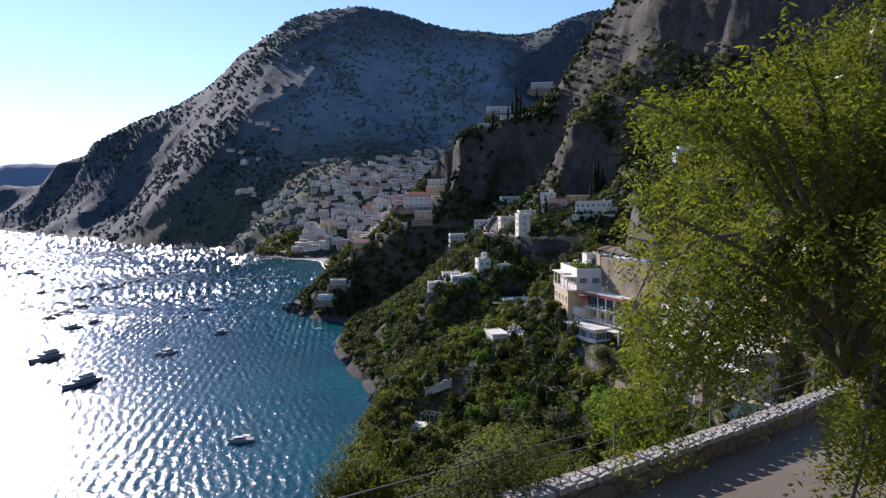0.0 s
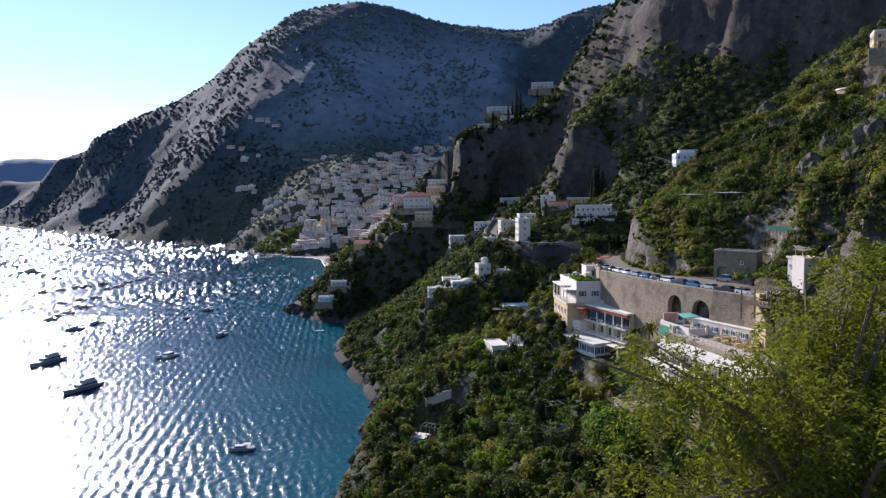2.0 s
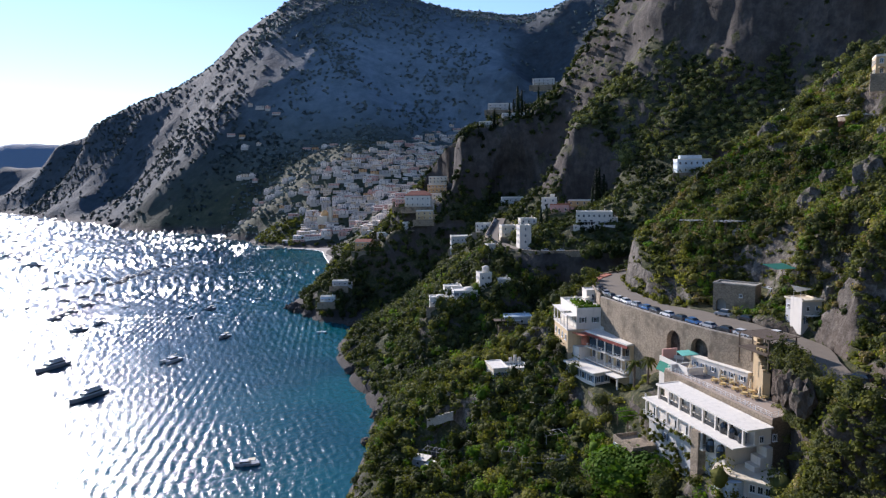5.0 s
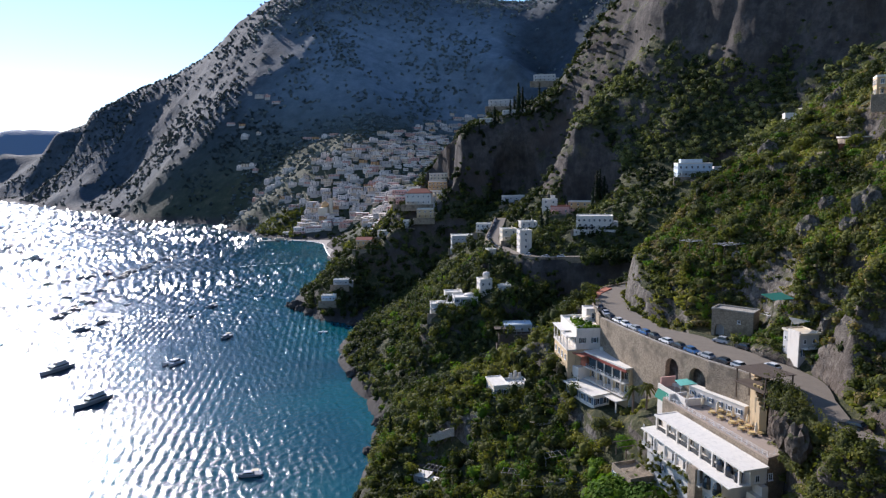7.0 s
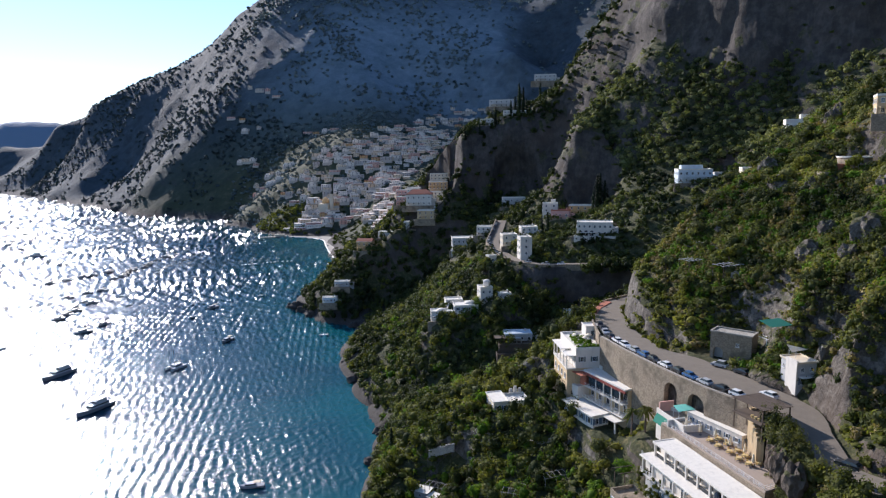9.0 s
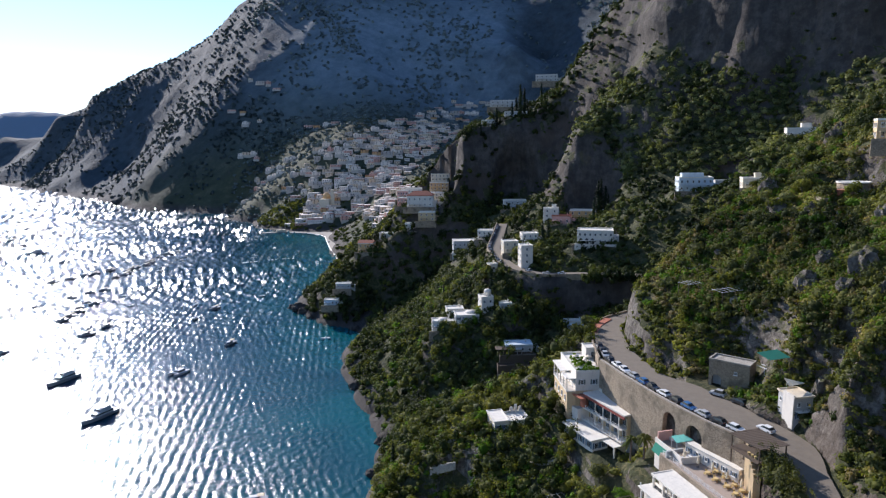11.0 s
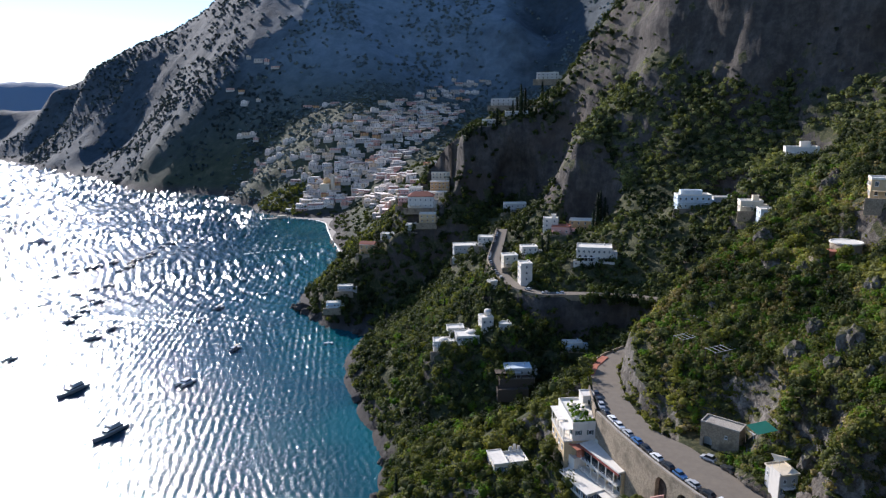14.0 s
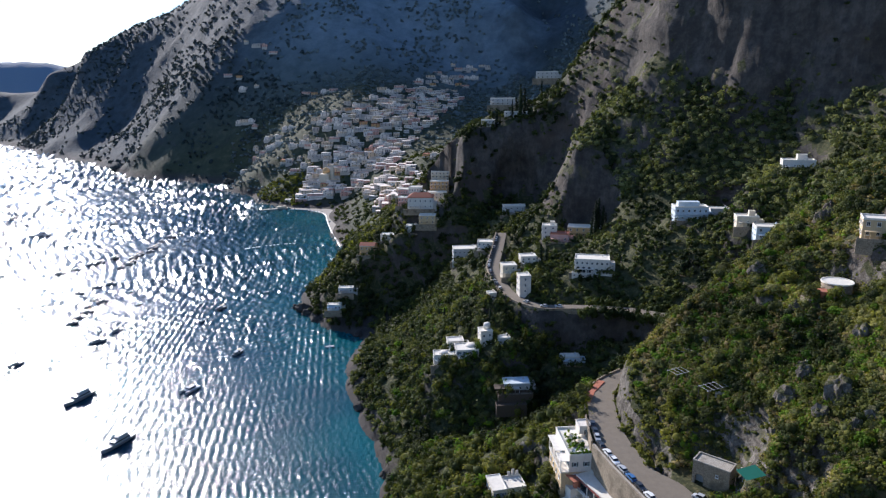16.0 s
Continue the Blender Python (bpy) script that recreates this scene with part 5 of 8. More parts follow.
def build_restaurant():
    ob = thing("restaurant", 57.6, 119.2, 49.6, -35.0, "low cream building with round glazed bay below the hotel", "building")
    PADS.append((57.6, 119.2, 49.6, 5))
    part("wall", Shape().box(0, 0, -7, 11, 7, 10.2), WHITE, ob)
    part("roof", Shape().prism([(-6.4, -4.2), (5.8, -4.6), (6.6, 0), (2.5, 4.4), (-6.6, 4.0)], 3.2, 3.55), CREAM, ob)
    part("bay", Shape().lathe(-3.2, -3.2, [(2.6, -7), (2.6, 0.1), (2.6, 2.8), (2.7, 2.9)], 16), PALEBLUE, ob, "round bay with glass")
    railing(ob, [(-6.0, -5.0), (-3.2, -6.4), (0.0, -5.0)], 0.2)
    window_row(ob, (0.2, -3.5), (5.5, -3.5), 1.0, 4, 1.0, 1.5)
    window_row(ob, (-5.5, 3.5), (-5.5, -3.5), 0.8, 4, 1.0, 1.7, "blue")
    window_row(ob, (5.5, -3.5), (5.5, 3.5), 0.9, 3, 1.0, 1.5)
    st = thing("garden_stair", 63, 112, 46.0, -60, "concrete stair with railing going down the slope", "stairs")
    s = Shape()
    for i in range(22):
        s.box(0, -0.32 * i, 5.0 - 0.19 * (i + 1) - 2.5, 1.5, 0.32, 2.5)
    part("steps", s, GREY, st)
    part("handrail", Shape().tube([(-0.75, 0, 6.0), (-0.75, -7, 1.9)], 0.04, 5).tube([(0.75, 0, 6.0), (0.75, -7, 1.9)], 0.04, 5), RAILWHITE, st)


def build_stone_house():
    ob = thing("stone_building", 78.4, 174.7, 72.4, -40.8, "rubble stone building with an arched doorway beside the road", "building")
    w, d, h = 10.7, 5.0, 7.2
    PADS.append((76.0, 173.4, 72.3, 6.5))
    s = Shape()
    # front wall with a real arched opening
    half, spring = 1.25, 1.9
    x0 = -3.2
    out = [(-w / 2, -3), (x0 - half, -3)] + [(x0 - half * math.cos(a), spring + half * math.sin(a)) for a in np.linspace(0, math.pi, 13)] + [(x0 + half, -3), (w / 2, -3), (w / 2, h), (-w / 2, h)]
    k = len(out)
    s.add([(x, -d / 2, z) for x, z in out] + [(x, -d / 2 + 0.6, z) for x, z in out], [tuple(range(k)), tuple(range(k, 2 * k))[::-1]] + [((i + 1) % k, i, i + k, (i + 1) % k + k) for i in range(k)])
    s.box(0, d / 2, -3, w, 0.6, h + 3).box(-w / 2 + 0.3, 0.2, -3, 0.6, d - 0.4, h + 3).box(w / 2 - 0.3, 0.2, -3, 0.6, d - 0.4, h + 3)
    part("wall", s, STONE, ob)
    part("roof", rim(Shape().box(0, 0.2, h - 0.3, w - 1.2, d - 0.8, 0.3), rect(w + 0.2, d + 0.6, 0, 0.1), h, 0.35, 0.4), PALESTONE, ob)
    window(ob, 1.8, -d / 2 - 0.02, 4.0, 0, 0.8, 0.9)
    part("inner_wall", Shape().box(x0, -0.5, -3, 3.2, 0.3, 6.4), GREY, ob)
    # pergola frames on the garden bank beside it
    for i, (x, y, z, turn) in enumerate(((86.0, 171.0, 76.5, 20), (87.5, 164.0, 75.5, 30))):
        g = thing("pergola", x, y, z, turn, "pale timber pergola frame among creepers", "pergola", "garden pergolas")
        for a in (-1.8, 0, 1.8):
            part("post", Shape().box(a, -1.2, -2, 0.16, 0.16, 4.6), RAILWHITE, g)
            part("rafter", Shape().box(a, 0, 2.6, 0.12, 3.4, 0.16), RAILWHITE, g)
        part("beam", Shape().box(0, -1.2, 2.44, 4.4, 0.14, 0.16), RAILWHITE, g)


def build_small_house():
    ob = thing("house", 82.6, 149.4, 74.9, 10.0, "small pale blue house with a flat roof against the rock", "house", "")
    PADS.append((82.8, 150, 75.0, 3))
    ob.scale = (0.7, 0.74, 0.78)
    part("wall", Shape().box(0, 0, -3, 7.0, 7.5, 9.6), GREY, ob)
    part("roof", rim(Shape().box(0, 0, 6.6, 7.6, 8.2, 0.25), rect(7.8, 8.4), 6.8, 0.4, 0.2), CREAM, ob)
    part("side_wall", Shape().box(-3.7, -1.4, -3, 0.5, 5.0, 10.6), WHITE, ob)
    part("porch_roof", Shape().box(-0.2, -4.6, 2.6, 5.2, 1.8, 0.18), ROOFING, ob)
    window_row(ob, (-3.4, -3.76), (3.4, -3.76), 3.9, 2, 1.1, 1.4, "plain")
    window_row(ob, (-3.4, -3.76), (3.4, -3.76), 0.2, 2, 1.2, 2.0, "blue")
    window_row(ob, (-3.51, 3.7), (-3.51, -1.0), 3.8, 2, 1.0, 1.3)
    part("sail_shade", Shape().add([(-2, 1, 8.8), (3.6, 0.4, 9.6), (4.4, 4.6, 8.4), (-1.6, 4.2, 10.4), (-2, 1, 8.74), (3.6, 0.4, 9.54), (4.4, 4.6, 8.34), (-1.6, 4.2, 10.34)],
                                   [(0, 1, 2, 3), (7, 6, 5, 4), (0, 4, 5, 1), (1, 5, 6, 2), (2, 6, 7, 3), (3, 7, 4, 0)]), CANVAS, ob, "cream shade sail")
    arch = [(-3.4 + 1.3 - 1.3 * math.cos(a), 0.6, 6.9 + 2.2 + 1.5 * math.sin(a)) for a in np.linspace(0, math.pi, 9)]
    part("iron_arch", Shape().tube([(-3.4, 0.6, 6.9)] + arch + [(-0.8, 0.6, 6.9)], 0.06, 5), RAILWHITE, ob)
    # dark timber carport beside the road end
    cp = thing("carport", 67.6, 135.4, 72.6, 16.0, "dark weathered timber carport with slatted roof", "carport")
    for i in range(13):
        part("slat", Shape().box(0, -4.4 + 0.74 * i, 3.0 - 0.03 * i, 7.6, 0.6, 0.12), WOOD, cp)
    for px in (-3.4, 0, 3.4):
        for py in (-4.2, 4.2):
            part("post", Shape().box(px, py, -4, 0.22, 0.22, 6.9), WOOD, cp)
    part("deck", Shape().box(-0.4, 0, -0.5, 6.8, 8.6, 0.35), WOOD, cp)
    part("back_wall", Shape().box(3.0, 0, -6, 0.2, 6.0, 6.2), STONE, cp)
    for i in range(3):
        part("flower_pot", Shape().lathe(-2.7, -2.4 + 1.0 * i, [(0.2, -0.15), (0.32, 0.4)], 8), YELLOW, cp)


def build_low_house():
    ob = thing("house", 20.4, 216.4, 42.6, 12.0, "low white house with flat roof terraces among olive trees", "house")
    PADS.append((20.4, 216.4, 42.4, 7))
    part("wall", Shape().box(-3.4, 0, -4, 5.0, 9.5, 7.4), CREAM, ob)
    part("roof", rim(Shape().box(-3.4, 0, 3.4, 5.4, 9.9, 0.2), rect(5.5, 10, -3.4, 0), 3.55, 0.3, 0.25), ROOFING, ob)
    part("courtyard", rim(Shape().box(3.2, 0.6, -4, 8.0, 8.0, 6.2), rect(8.0, 8.0, 3.2, 0.6), 2.2, 0.7, 0.25), ROOFING, ob, "pale courtyard terrace")
    for i in range(3):
        part("scalloped_wall", Shape().box(6.2 - i * 1.6, 5.0, 2.2, 1.4, 0.35, 2.0 + 0.8 * (i % 2), 0, 0, 0.3), WHITE, ob)
    window_row(ob, (-5.9, -4.76), (-0.9, -4.76), 0.8, 2, 1.1, 1.5, "blue")
    window_row(ob, (-5.91, 4.7), (-5.91, -4.7), 0.8, 3, 1.1, 1.5)
    sd = thing("shed", -6.5, 201.5, 17.0, -28, "small shed with two pale sheet roofs above the shore", "shed")
    PADS.append((-6.5, 201.5, 16.8, 4))
    part("wall", Shape().box(-2.6, 0.5, -3, 4.4, 3.4, 5.6).box(2.8, -0.6, -3, 3.8, 3.2, 5.0), GREY, sd)
    part("roof", Shape().box(-2.6, 0.5, 2.6, 6.2, 4.6, 0.14, 4).box(2.9, -0.7, 2.0, 4.8, 4.2, 0.14, -8), ROOFING, sd)
    part("door", Shape().box(2.6, -2.24, -0.3, 0.9, 0.06, 2.0), WOOD, sd)
    window(sd, -2.6, -1.22, 0.8, 0, 1.0, 1.0)


# ---------------------------------------------------------------- houses of the second spur and above
def dome(ob, x, y, z, r):
    part("dome", Shape().lathe(x, y, [(r, z), (r * 0.96, z + 0.4), (r * 0.75, z + 0.9), (r * 0.4, z + 1.2), (0.05, z + 1.3)], 14), WHITE, ob, smooth=True)


def build_spur_houses():
    a = villa("house", 9.8, 331.9, 45.7, 6, 12.0, 10.0, 5.6, 2, WHITE, "white cubic villa with shallow domed roofs on the wooded spur", front=4, side=3, style="blue")
    dome(a, 2.5, 1.5, 5.75, 3.0)
    b = villa("house", -2.5, 331.9, 43.7, 4, 11.0, 7.0, 4.2, 1, WHITE, "low white villa wing with a vaulted roof", front=3, side=2, style="blue")
    dome(b, 0, 0, 4.35, 2.6)
    c = villa("house", 3.9, 341.8, 46.7, 6, 9.0, 7.0, 5.0, 1, WHITE, "white flat-roofed villa block", front=2, side=2)
    t = villa("house", 20.2, 336.9, 51.2, 12, 6.5, 7.0, 8.0, 2, WHITE, "tall white house with a round roof turret", front=2, side=2)
    part("turret", Shape().lathe(1.4, 1.6, [(1.9, 8.1), (1.9, 10.6), (1.6, 11.2), (0.8, 11.5), (0.05, 11.55)], 14), WHITE, t, smooth=True)
    villa("outbuilding", 30.0, 332.9, 52.7, 10, 6.0, 5.0, 3.8, 1, GREY, "small grey-white outbuilding under trees", front=1, side=1)
    # grey walls stand in for tree shade on a pale house
    d = villa("house", 34.0, 307.3, 39.2, 3, 13.0, 7.5, 3.6, 1, GREY, "pale house with blue-white flat roof and dark timber terraces", roof=PALEBLUE, front=4, side=2)
    part("terrace", rim(Shape().box(-1.5, -6.4, -4, 17, 5, 3.9), rect(17, 5, -1.5, -6.4), -0.1, 0.7, 0.25), WOOD, d, "dark timber terrace")
    part("lower_terrace", rim(Shape().box(-4, -11.0, -9, 15, 4.2, 5.6), rect(15, 4.2, -4, -11.0), -3.4, 0.7, 0.25), WOOD, d, "dark timber lower terrace")
    part("canopy", Shape().box(-8.8, -3.6, 2.6, 5.4, 5.0, 0.18), WOOD, d, "dark slatted canopy")
    for k in range(4):
        part("post", Shape().box(-8 + 4.4 * k, -8.7, -4, 0.22, 0.22, 6.2), WOOD, d)
    tw = villa("tower_house", 44.3, 366.9, 70.6, 8, 6.6, 7.6, 10.4, 3, WHITE, "slender white tower-like house above the road", front=1, side=2)
    villa("house", 38.4, 397.9, 72.2, 8, 9, 8, 6.5, 2, CREAM, "cream house with flat roof above the road", front=2, side=2)
    villa("house", 51.2, 405.8, 76.2, 5, 10, 8, 6.0, 2, WHITE, "white house with flat roof among trees", front=3, side=2)
    villa("house", 29.6, 478.7, 68.2, -8, 13, 9, 6, 2, WHITE, "white house at the roadside", front=4, side=2)
    villa("garage", 25.6, 366.4, 66.7, 20, 4.6, 4.6, 4.0, 1, CREAM, "round-cornered cream gatehouse at the road bend", front=1, side=1)
    w = villa("house", 86.2, 379.2, 79.9, -12, 20.0, 12.0, 7.6, 2, WHITE, "large white villa with arched loggia and roof terrace", front=7, side=4, terrace=4.0)
    for i in range(3):
        part("arch", Shape().lathe(-8.0 + 3.2 * i, -6.0, [(1.1, 0.2), (1.1, 2.4), (0.7, 3.2), (0.1, 3.5)], 10), GLASS, w, "dark arched opening")
    for i in range(7):
        part("pillar", Shape().box(6 + i * 1.4, -8.5, -4, 0.3, 0.3, 4.5), WHITE, w)
    villa("house", 95.5, 448.2, 85.2, -16, 22, 10, 6.0, 2, OCHRE, "ochre villa with terraces and flat roof", front=5, side=2, terrace=3.5)
    villa("house", 76.8, 437.3, 84.2, -16, 12, 9, 5.0, 1, PINK, "pinkish house with red terrace canopy", roof=TERRACOTTA, front=3, side=2)
    villa("house", 70.9, 445.2, 84.2, -10, 10, 8, 9.0, 3, WHITE, "white stacked house with roof stair", front=2, side=2, hut=(2, 1, 3, 3, 2.4))
    villa("house", 64.0, 324.0, 45.6, 0, 10.0, 5.0, 3.4, 1, PALEBLUE, "small pale blue roadside building in the gully", front=2, side=1)
    v = villa("house", 144.3, 386.1, 108.9, -6, 19, 10, 7.6, 2, PALEBLUE, "pale two-storey villa with columned front on the wooded slope", front=6, side=3, balcony=True, hut=(-1, 1.5, 12, 5, 2.4))
    villa("annexe", 163.5, 390.1, 109.2, -6, 12, 7, 5.0, 1, GREY, "low grey villa annexe", front=3, side=1)
    villa("house", 201.9, 380.2, 138.2, -18, 17, 9, 5.5, 1, WHITE, "white house high on the grove slope", front=4, side=2, hut=(2, 2, 5, 4, 3.0))
    villa("house", 164.5, 331.0, 110.2, -12, 13, 9, 6.0, 2, PALEBLUE, "pale blue villa at the wood's edge", front=3, side=2)
    villa("house", 160.6, 347.7, 113.2, -12, 11, 8, 5.0, 1, CREAM, "cream villa with roof turret", front=3, side=2, hut=(2.5, 1, 3, 3, 2.6))
    villa("house", 178.3, 327.0, 111.2, -16, 12, 8, 4.4, 1, GREY, "grey villa half hidden by trees", front=3, side=2)
    r = thing("round_house", 125.6, 204.4, 121.2, 0, "round stone house with pale rim on a terraced slope", "house")
    PADS.append((125.6, 204.4, 121.2, 6))
    part("wall", Shape().lathe(0, 0, [(4.6, -5), (4.5, 4.6)], 22), STONE, r, smooth=True)
    part("roof", Shape().lathe(0, 0, [(4.8, 4.6), (4.8, 5.0), (4.4, 5.0), (4.4, 4.8), (0.1, 4.8)], 22), ROOFING, r)
    part("porch", Shape().box(-5.4, -2.6, -4, 4.0, 4.0, 6.8), TERRACOTTA, r, "red-brown porch")
    part("terrace", rim(Shape().box(-5.5, -2.6, -3, 12, 4.4, 3.0), rect(12, 4.4, -5.5, -2.6), 0, 0.5, 0.3), STONE, r)
    window(r, -1.2, -4.36, 1.6, -12, 1.1, 1.2)
    villa("house", 141.8, 213.7, 138.7, -25, 9, 8, 6.0, 2, TAN, "cream stone villa on the upper slope", front=3, side=3)
    # sheds and shade sails in the gully
    for x, y, z, t in ((105, 276, 0, 10), (118, 300, 0, -8)):
        z = ground_at(x, y) + 0.6
        g = thing("shed", x, y, z, t, "small grey shed with sheet roof in the gully", "shed", "gully sheds")
        part("wall", Shape().box(0, 0, -3, 7, 4, 5.2), GREY, g)
        part("roof", Shape().box(0, 0, 2.2, 8.5, 5.2, 0.15), ROOFING, g)
        part("door", Shape().box(1.0, -2.03, 0, 1.0, 0.06, 2.0), WOOD, g)
    for x, y, z in ((103, 255, 0), (109, 268, 0)):
        z = ground_at(x, y) + 1.0
        g = thing("parasol", x, y, z, 0, "cream square parasol in a hillside garden", "parasol", "garden parasols")
        part("pole", Shape().tube([(0, 0, -2), (0, 0, 3.0)], 0.05, 6), IRON, g)
        part("canopy", Shape().lathe(0, 0, [(2.0, 2.5), (0.08, 3.3)], 4), CANVAS, g)
    n = thing("shade_net", 81.4, 158.8, 86.0, 25, "green shade net stretched over a garden terrace", "shade net")
    part("net", Shape().add([(-3.6, -1.8, 0.2), (3.4, -2.2, 0), (3.8, 2.0, 0.8), (-3.2, 2.2, 1.0), (-3.6, -1.8, 0.14), (3.4, -2.2, -0.06), (3.8, 2.0, 0.74), (-3.2, 2.2, 0.94)],
                            [(0, 1, 2, 3), (7, 6, 5, 4), (0, 4, 5, 1), (1, 5, 6, 2), (2, 6, 7, 3), (3, 7, 4, 0)]), GREENCLOTH, n)
    for px, py in ((-3.5, -1.8), (3.4, -2.1), (3.7, 1.9), (-3.1, 2.1)):
        part("post", Shape().tube([(px, py, -4), (px, py, 0.6)], 0.06, 5), WOOD, n)
    # long grape pergolas on the garden terraces above the road
    for x, y, z, t, w in ((79, 207, 94.5, 28, 9), (85, 194, 95, 24, 10)):
        g = thing("vine_pergola", x, y, z, t, "weathered pole pergola over a terrace garden", "pergola", "garden pergolas")
        for i in range(6):
            part("rafter", Shape().tube([(-w / 2 + i * w / 5, -2.2, 0.05), (-w / 2 + i * w / 5, 2.2, 0.25)], 0.06, 5), GREY, g)
        for yy in (-2.0, 2.0):
            part("beam", Shape().tube([(-w / 2 - 0.4, yy, 0), (w / 2 + 0.4, yy, 0)], 0.07, 5), GREY, g)
            for i in range(3):
                part("post", Shape().tube([(-w / 2 + i * w / 2, yy, -3.5), (-w / 2 + i * w / 2, yy, 0)], 0.08, 5), WOOD, g)
    # pole trellises and rough fences on the lower terraces
    for x, y, t, w in ((19, 176, -18, 7), (24, 168, -10, 8), (-4, 194, -28, 6), (30, 176, 20, 7), (12, 204, -22, 6)):
        g = thing("trellis", x, y, ground_at(x, y) + 2.1, t, "grey weathered pole trellis on a garden terrace", "trellis", "garden trellises")
        for i in range(5):
            part("rafter", Shape().tube([(-w / 2 + i * w / 4, -1.6, 0.1), (-w / 2 + i * w / 4, 1.6, 0.3)], 0.07, 5), PALESTONE, g)
        for yy in (-1.5, 1.5):
            part("beam", Shape().tube([(-w / 2 - 0.4, yy, 0), (w / 2 + 0.4, yy, 0.1)], 0.08, 5), PALESTONE, g)
            for i in range(3):
                part("post", Shape().tube([(-w / 2 + i * w / 2, yy, -3.2), (-w / 2 + i * w / 2, yy, 0.05)], 0.08, 5), PALESTONE, g)
    # terrace walls in the gardens
    for i, (x, y, t, l, hgt) in enumerate(((92, 190, -35, 16, 2.2), (101, 184, -30, 14, 2.0), (84, 213, -60, 12, 2.4), (96, 215, -55, 10, 1.8), (110, 198, -30, 16, 2.0), (4, 222, -20, 14, 1.8), (14, 180, -12, 18, 1.8), (26, 168, -16, 18, 1.6), (-2, 212, -25, 10, 1.6), (30, 190, -25, 14, 1.8))):
        g = thing("terrace_wall", x, y, 0, t, "dry stone wall of a garden terrace", "wall", "garden terrace walls")
        s = Shape()
        u = np.arange(int(l / 0.8)) * 0.8 - l / 2 + 0.4
        bx, by = x + u * math.cos(radians(t)), y + u * math.sin(radians(t))
        bz = land(bx, by)
        bz = np.convolve(np.pad(bz, 2, "edge"), np.ones(5) / 5, "valid")
        for k, (a, z0) in enumerate(zip(u, bz)):
            s.box(a, 0.15 * math.sin(k * 0.7), z0 - 2, 0.8, 0.6, 2 + hgt * 0.55 + 0.2 * math.sin(k * 1.7), 3 * math.sin(k))
        part("wall", s, PALESTONE, g)


def build_headland_houses():
    r = villa("house", -22.0, 571.0, 83.0, -4, 22, 14, 9.5, 2, WHITE, "white house with dark red tiled roof on the promontory", roof=TERRACOTTA, front=5, side=4)
    part("hipped_roof", Shape().add([(-11, -7, 10.2), (11, -7, 10.2), (11, 7, 10.2), (-11, 7, 10.2), (-6, 0, 13.6), (6, 0, 13.6)], [(0, 1, 5, 4), (1, 2, 5), (2, 3, 4, 5), (3, 0, 4), (3, 2, 1, 0)]), TERRACOTTA, r, "dark red tiled hipped roof")
    for i, (x, y, z, w, d, h, m, n) in enumerate(((-8, 592, 84, 17, 9, 9, CREAM, 3), (-6, 606, 91, 17, 9, 10, OCHRE, 3), (-5, 620, 99, 17, 9, 9, CREAM, 3), (-4, 580, 78, 14, 7, 7, GREY, 2), (-36, 590, 82, 14, 10, 7, PINK, 2), (-28, 604, 88, 12, 9, 8, WHITE, 2), (-38, 606, 86, 12, 9, 8, PINK, 2))):
        villa("house", x, y, z, -4, w, d, h, n, m, "stepped terrace house beside the cliff", front=5, side=3, balcony=True, group="stepped houses by the cliff")
    o = villa("house", -67.0, 547.7, 48.0, -10, 13, 9, 7.0, 2, OCHRE, "orange house on the wooded promontory", front=3, side=2)
    part("gable_roof", Shape().add([(-6.8, -4.8, 7.6), (6.8, -4.8, 7.6), (6.8, 4.8, 7.6), (-6.8, 4.8, 7.6), (-6.8, 0, 9.8), (6.8, 0, 9.8)], [(0, 1, 5, 4), (2, 3, 4, 5), (1, 2, 5), (3, 0, 4), (3, 2, 1, 0)]), TERRACOTTA, o, "orange tiled gable roof")
    villa("house", -51.2, 563.4, 56.0, -8, 12, 8, 5.0, 1, WHITE, "white flat-roofed house on the promontory", front=3, side=2)
    villa("house", -29.6, 557.5, 64.0, -8, 10, 8, 6.0, 2, WHITE, "small white house with terraces", front=3, side=2)
    villa("house", -16.0, 552.0, 73.0, -4, 14, 9, 7.0, 2, TAN, "tan house under the white villa", front=3, side=2)
    villa("boathouse", -90.6, 503.3, 14.0, 0, 11, 6, 3.6, 1, PALEBLUE, "pale low house on the rocks above the water", front=4, side=1)
    villa("house", -82.7, 516.1, 24.0, 0, 12, 6, 3.6, 1, GREY, "low grey house among pines above the rocks", front=3, side=1)
    villa("house", 14.8, 504.3, 54.0, 4, 20, 12, 9.0, 2, GREY, "grey villa with arcades and roof pinnacles in the cove", front=6, side=3, terrace=4)
    villa("house", 55.2, 531.9, 84.0, 0, 18, 8, 7.0, 2, GREY, "grey-white house under the cave cliff", front=4, side=2)
    villa("house", 62.6, 598.0, 158.0, -4, 20, 9, 5.0, 2, GREY, "pale villa with arcades on top of the cliff", front=6, side=2, deep=1.5)
    villa("house", 38.2, 597.0, 150.5, -4, 12, 8, 5.5, 2, GREY, "grey villa on top of the cliff among trees", front=4, side=2, deep=1.5)
    villa("house", 53.0, 622.0, 168.0, -4, 22, 10, 6.0, 2, GREY, "cream villa behind the clifftop trees", front=5, side=2)
    villa("house", 94.6, 630.4, 191.0, -10, 20, 10, 6.0, 2, GREY, "cream house on the upper shoulder", front=5, side=2)


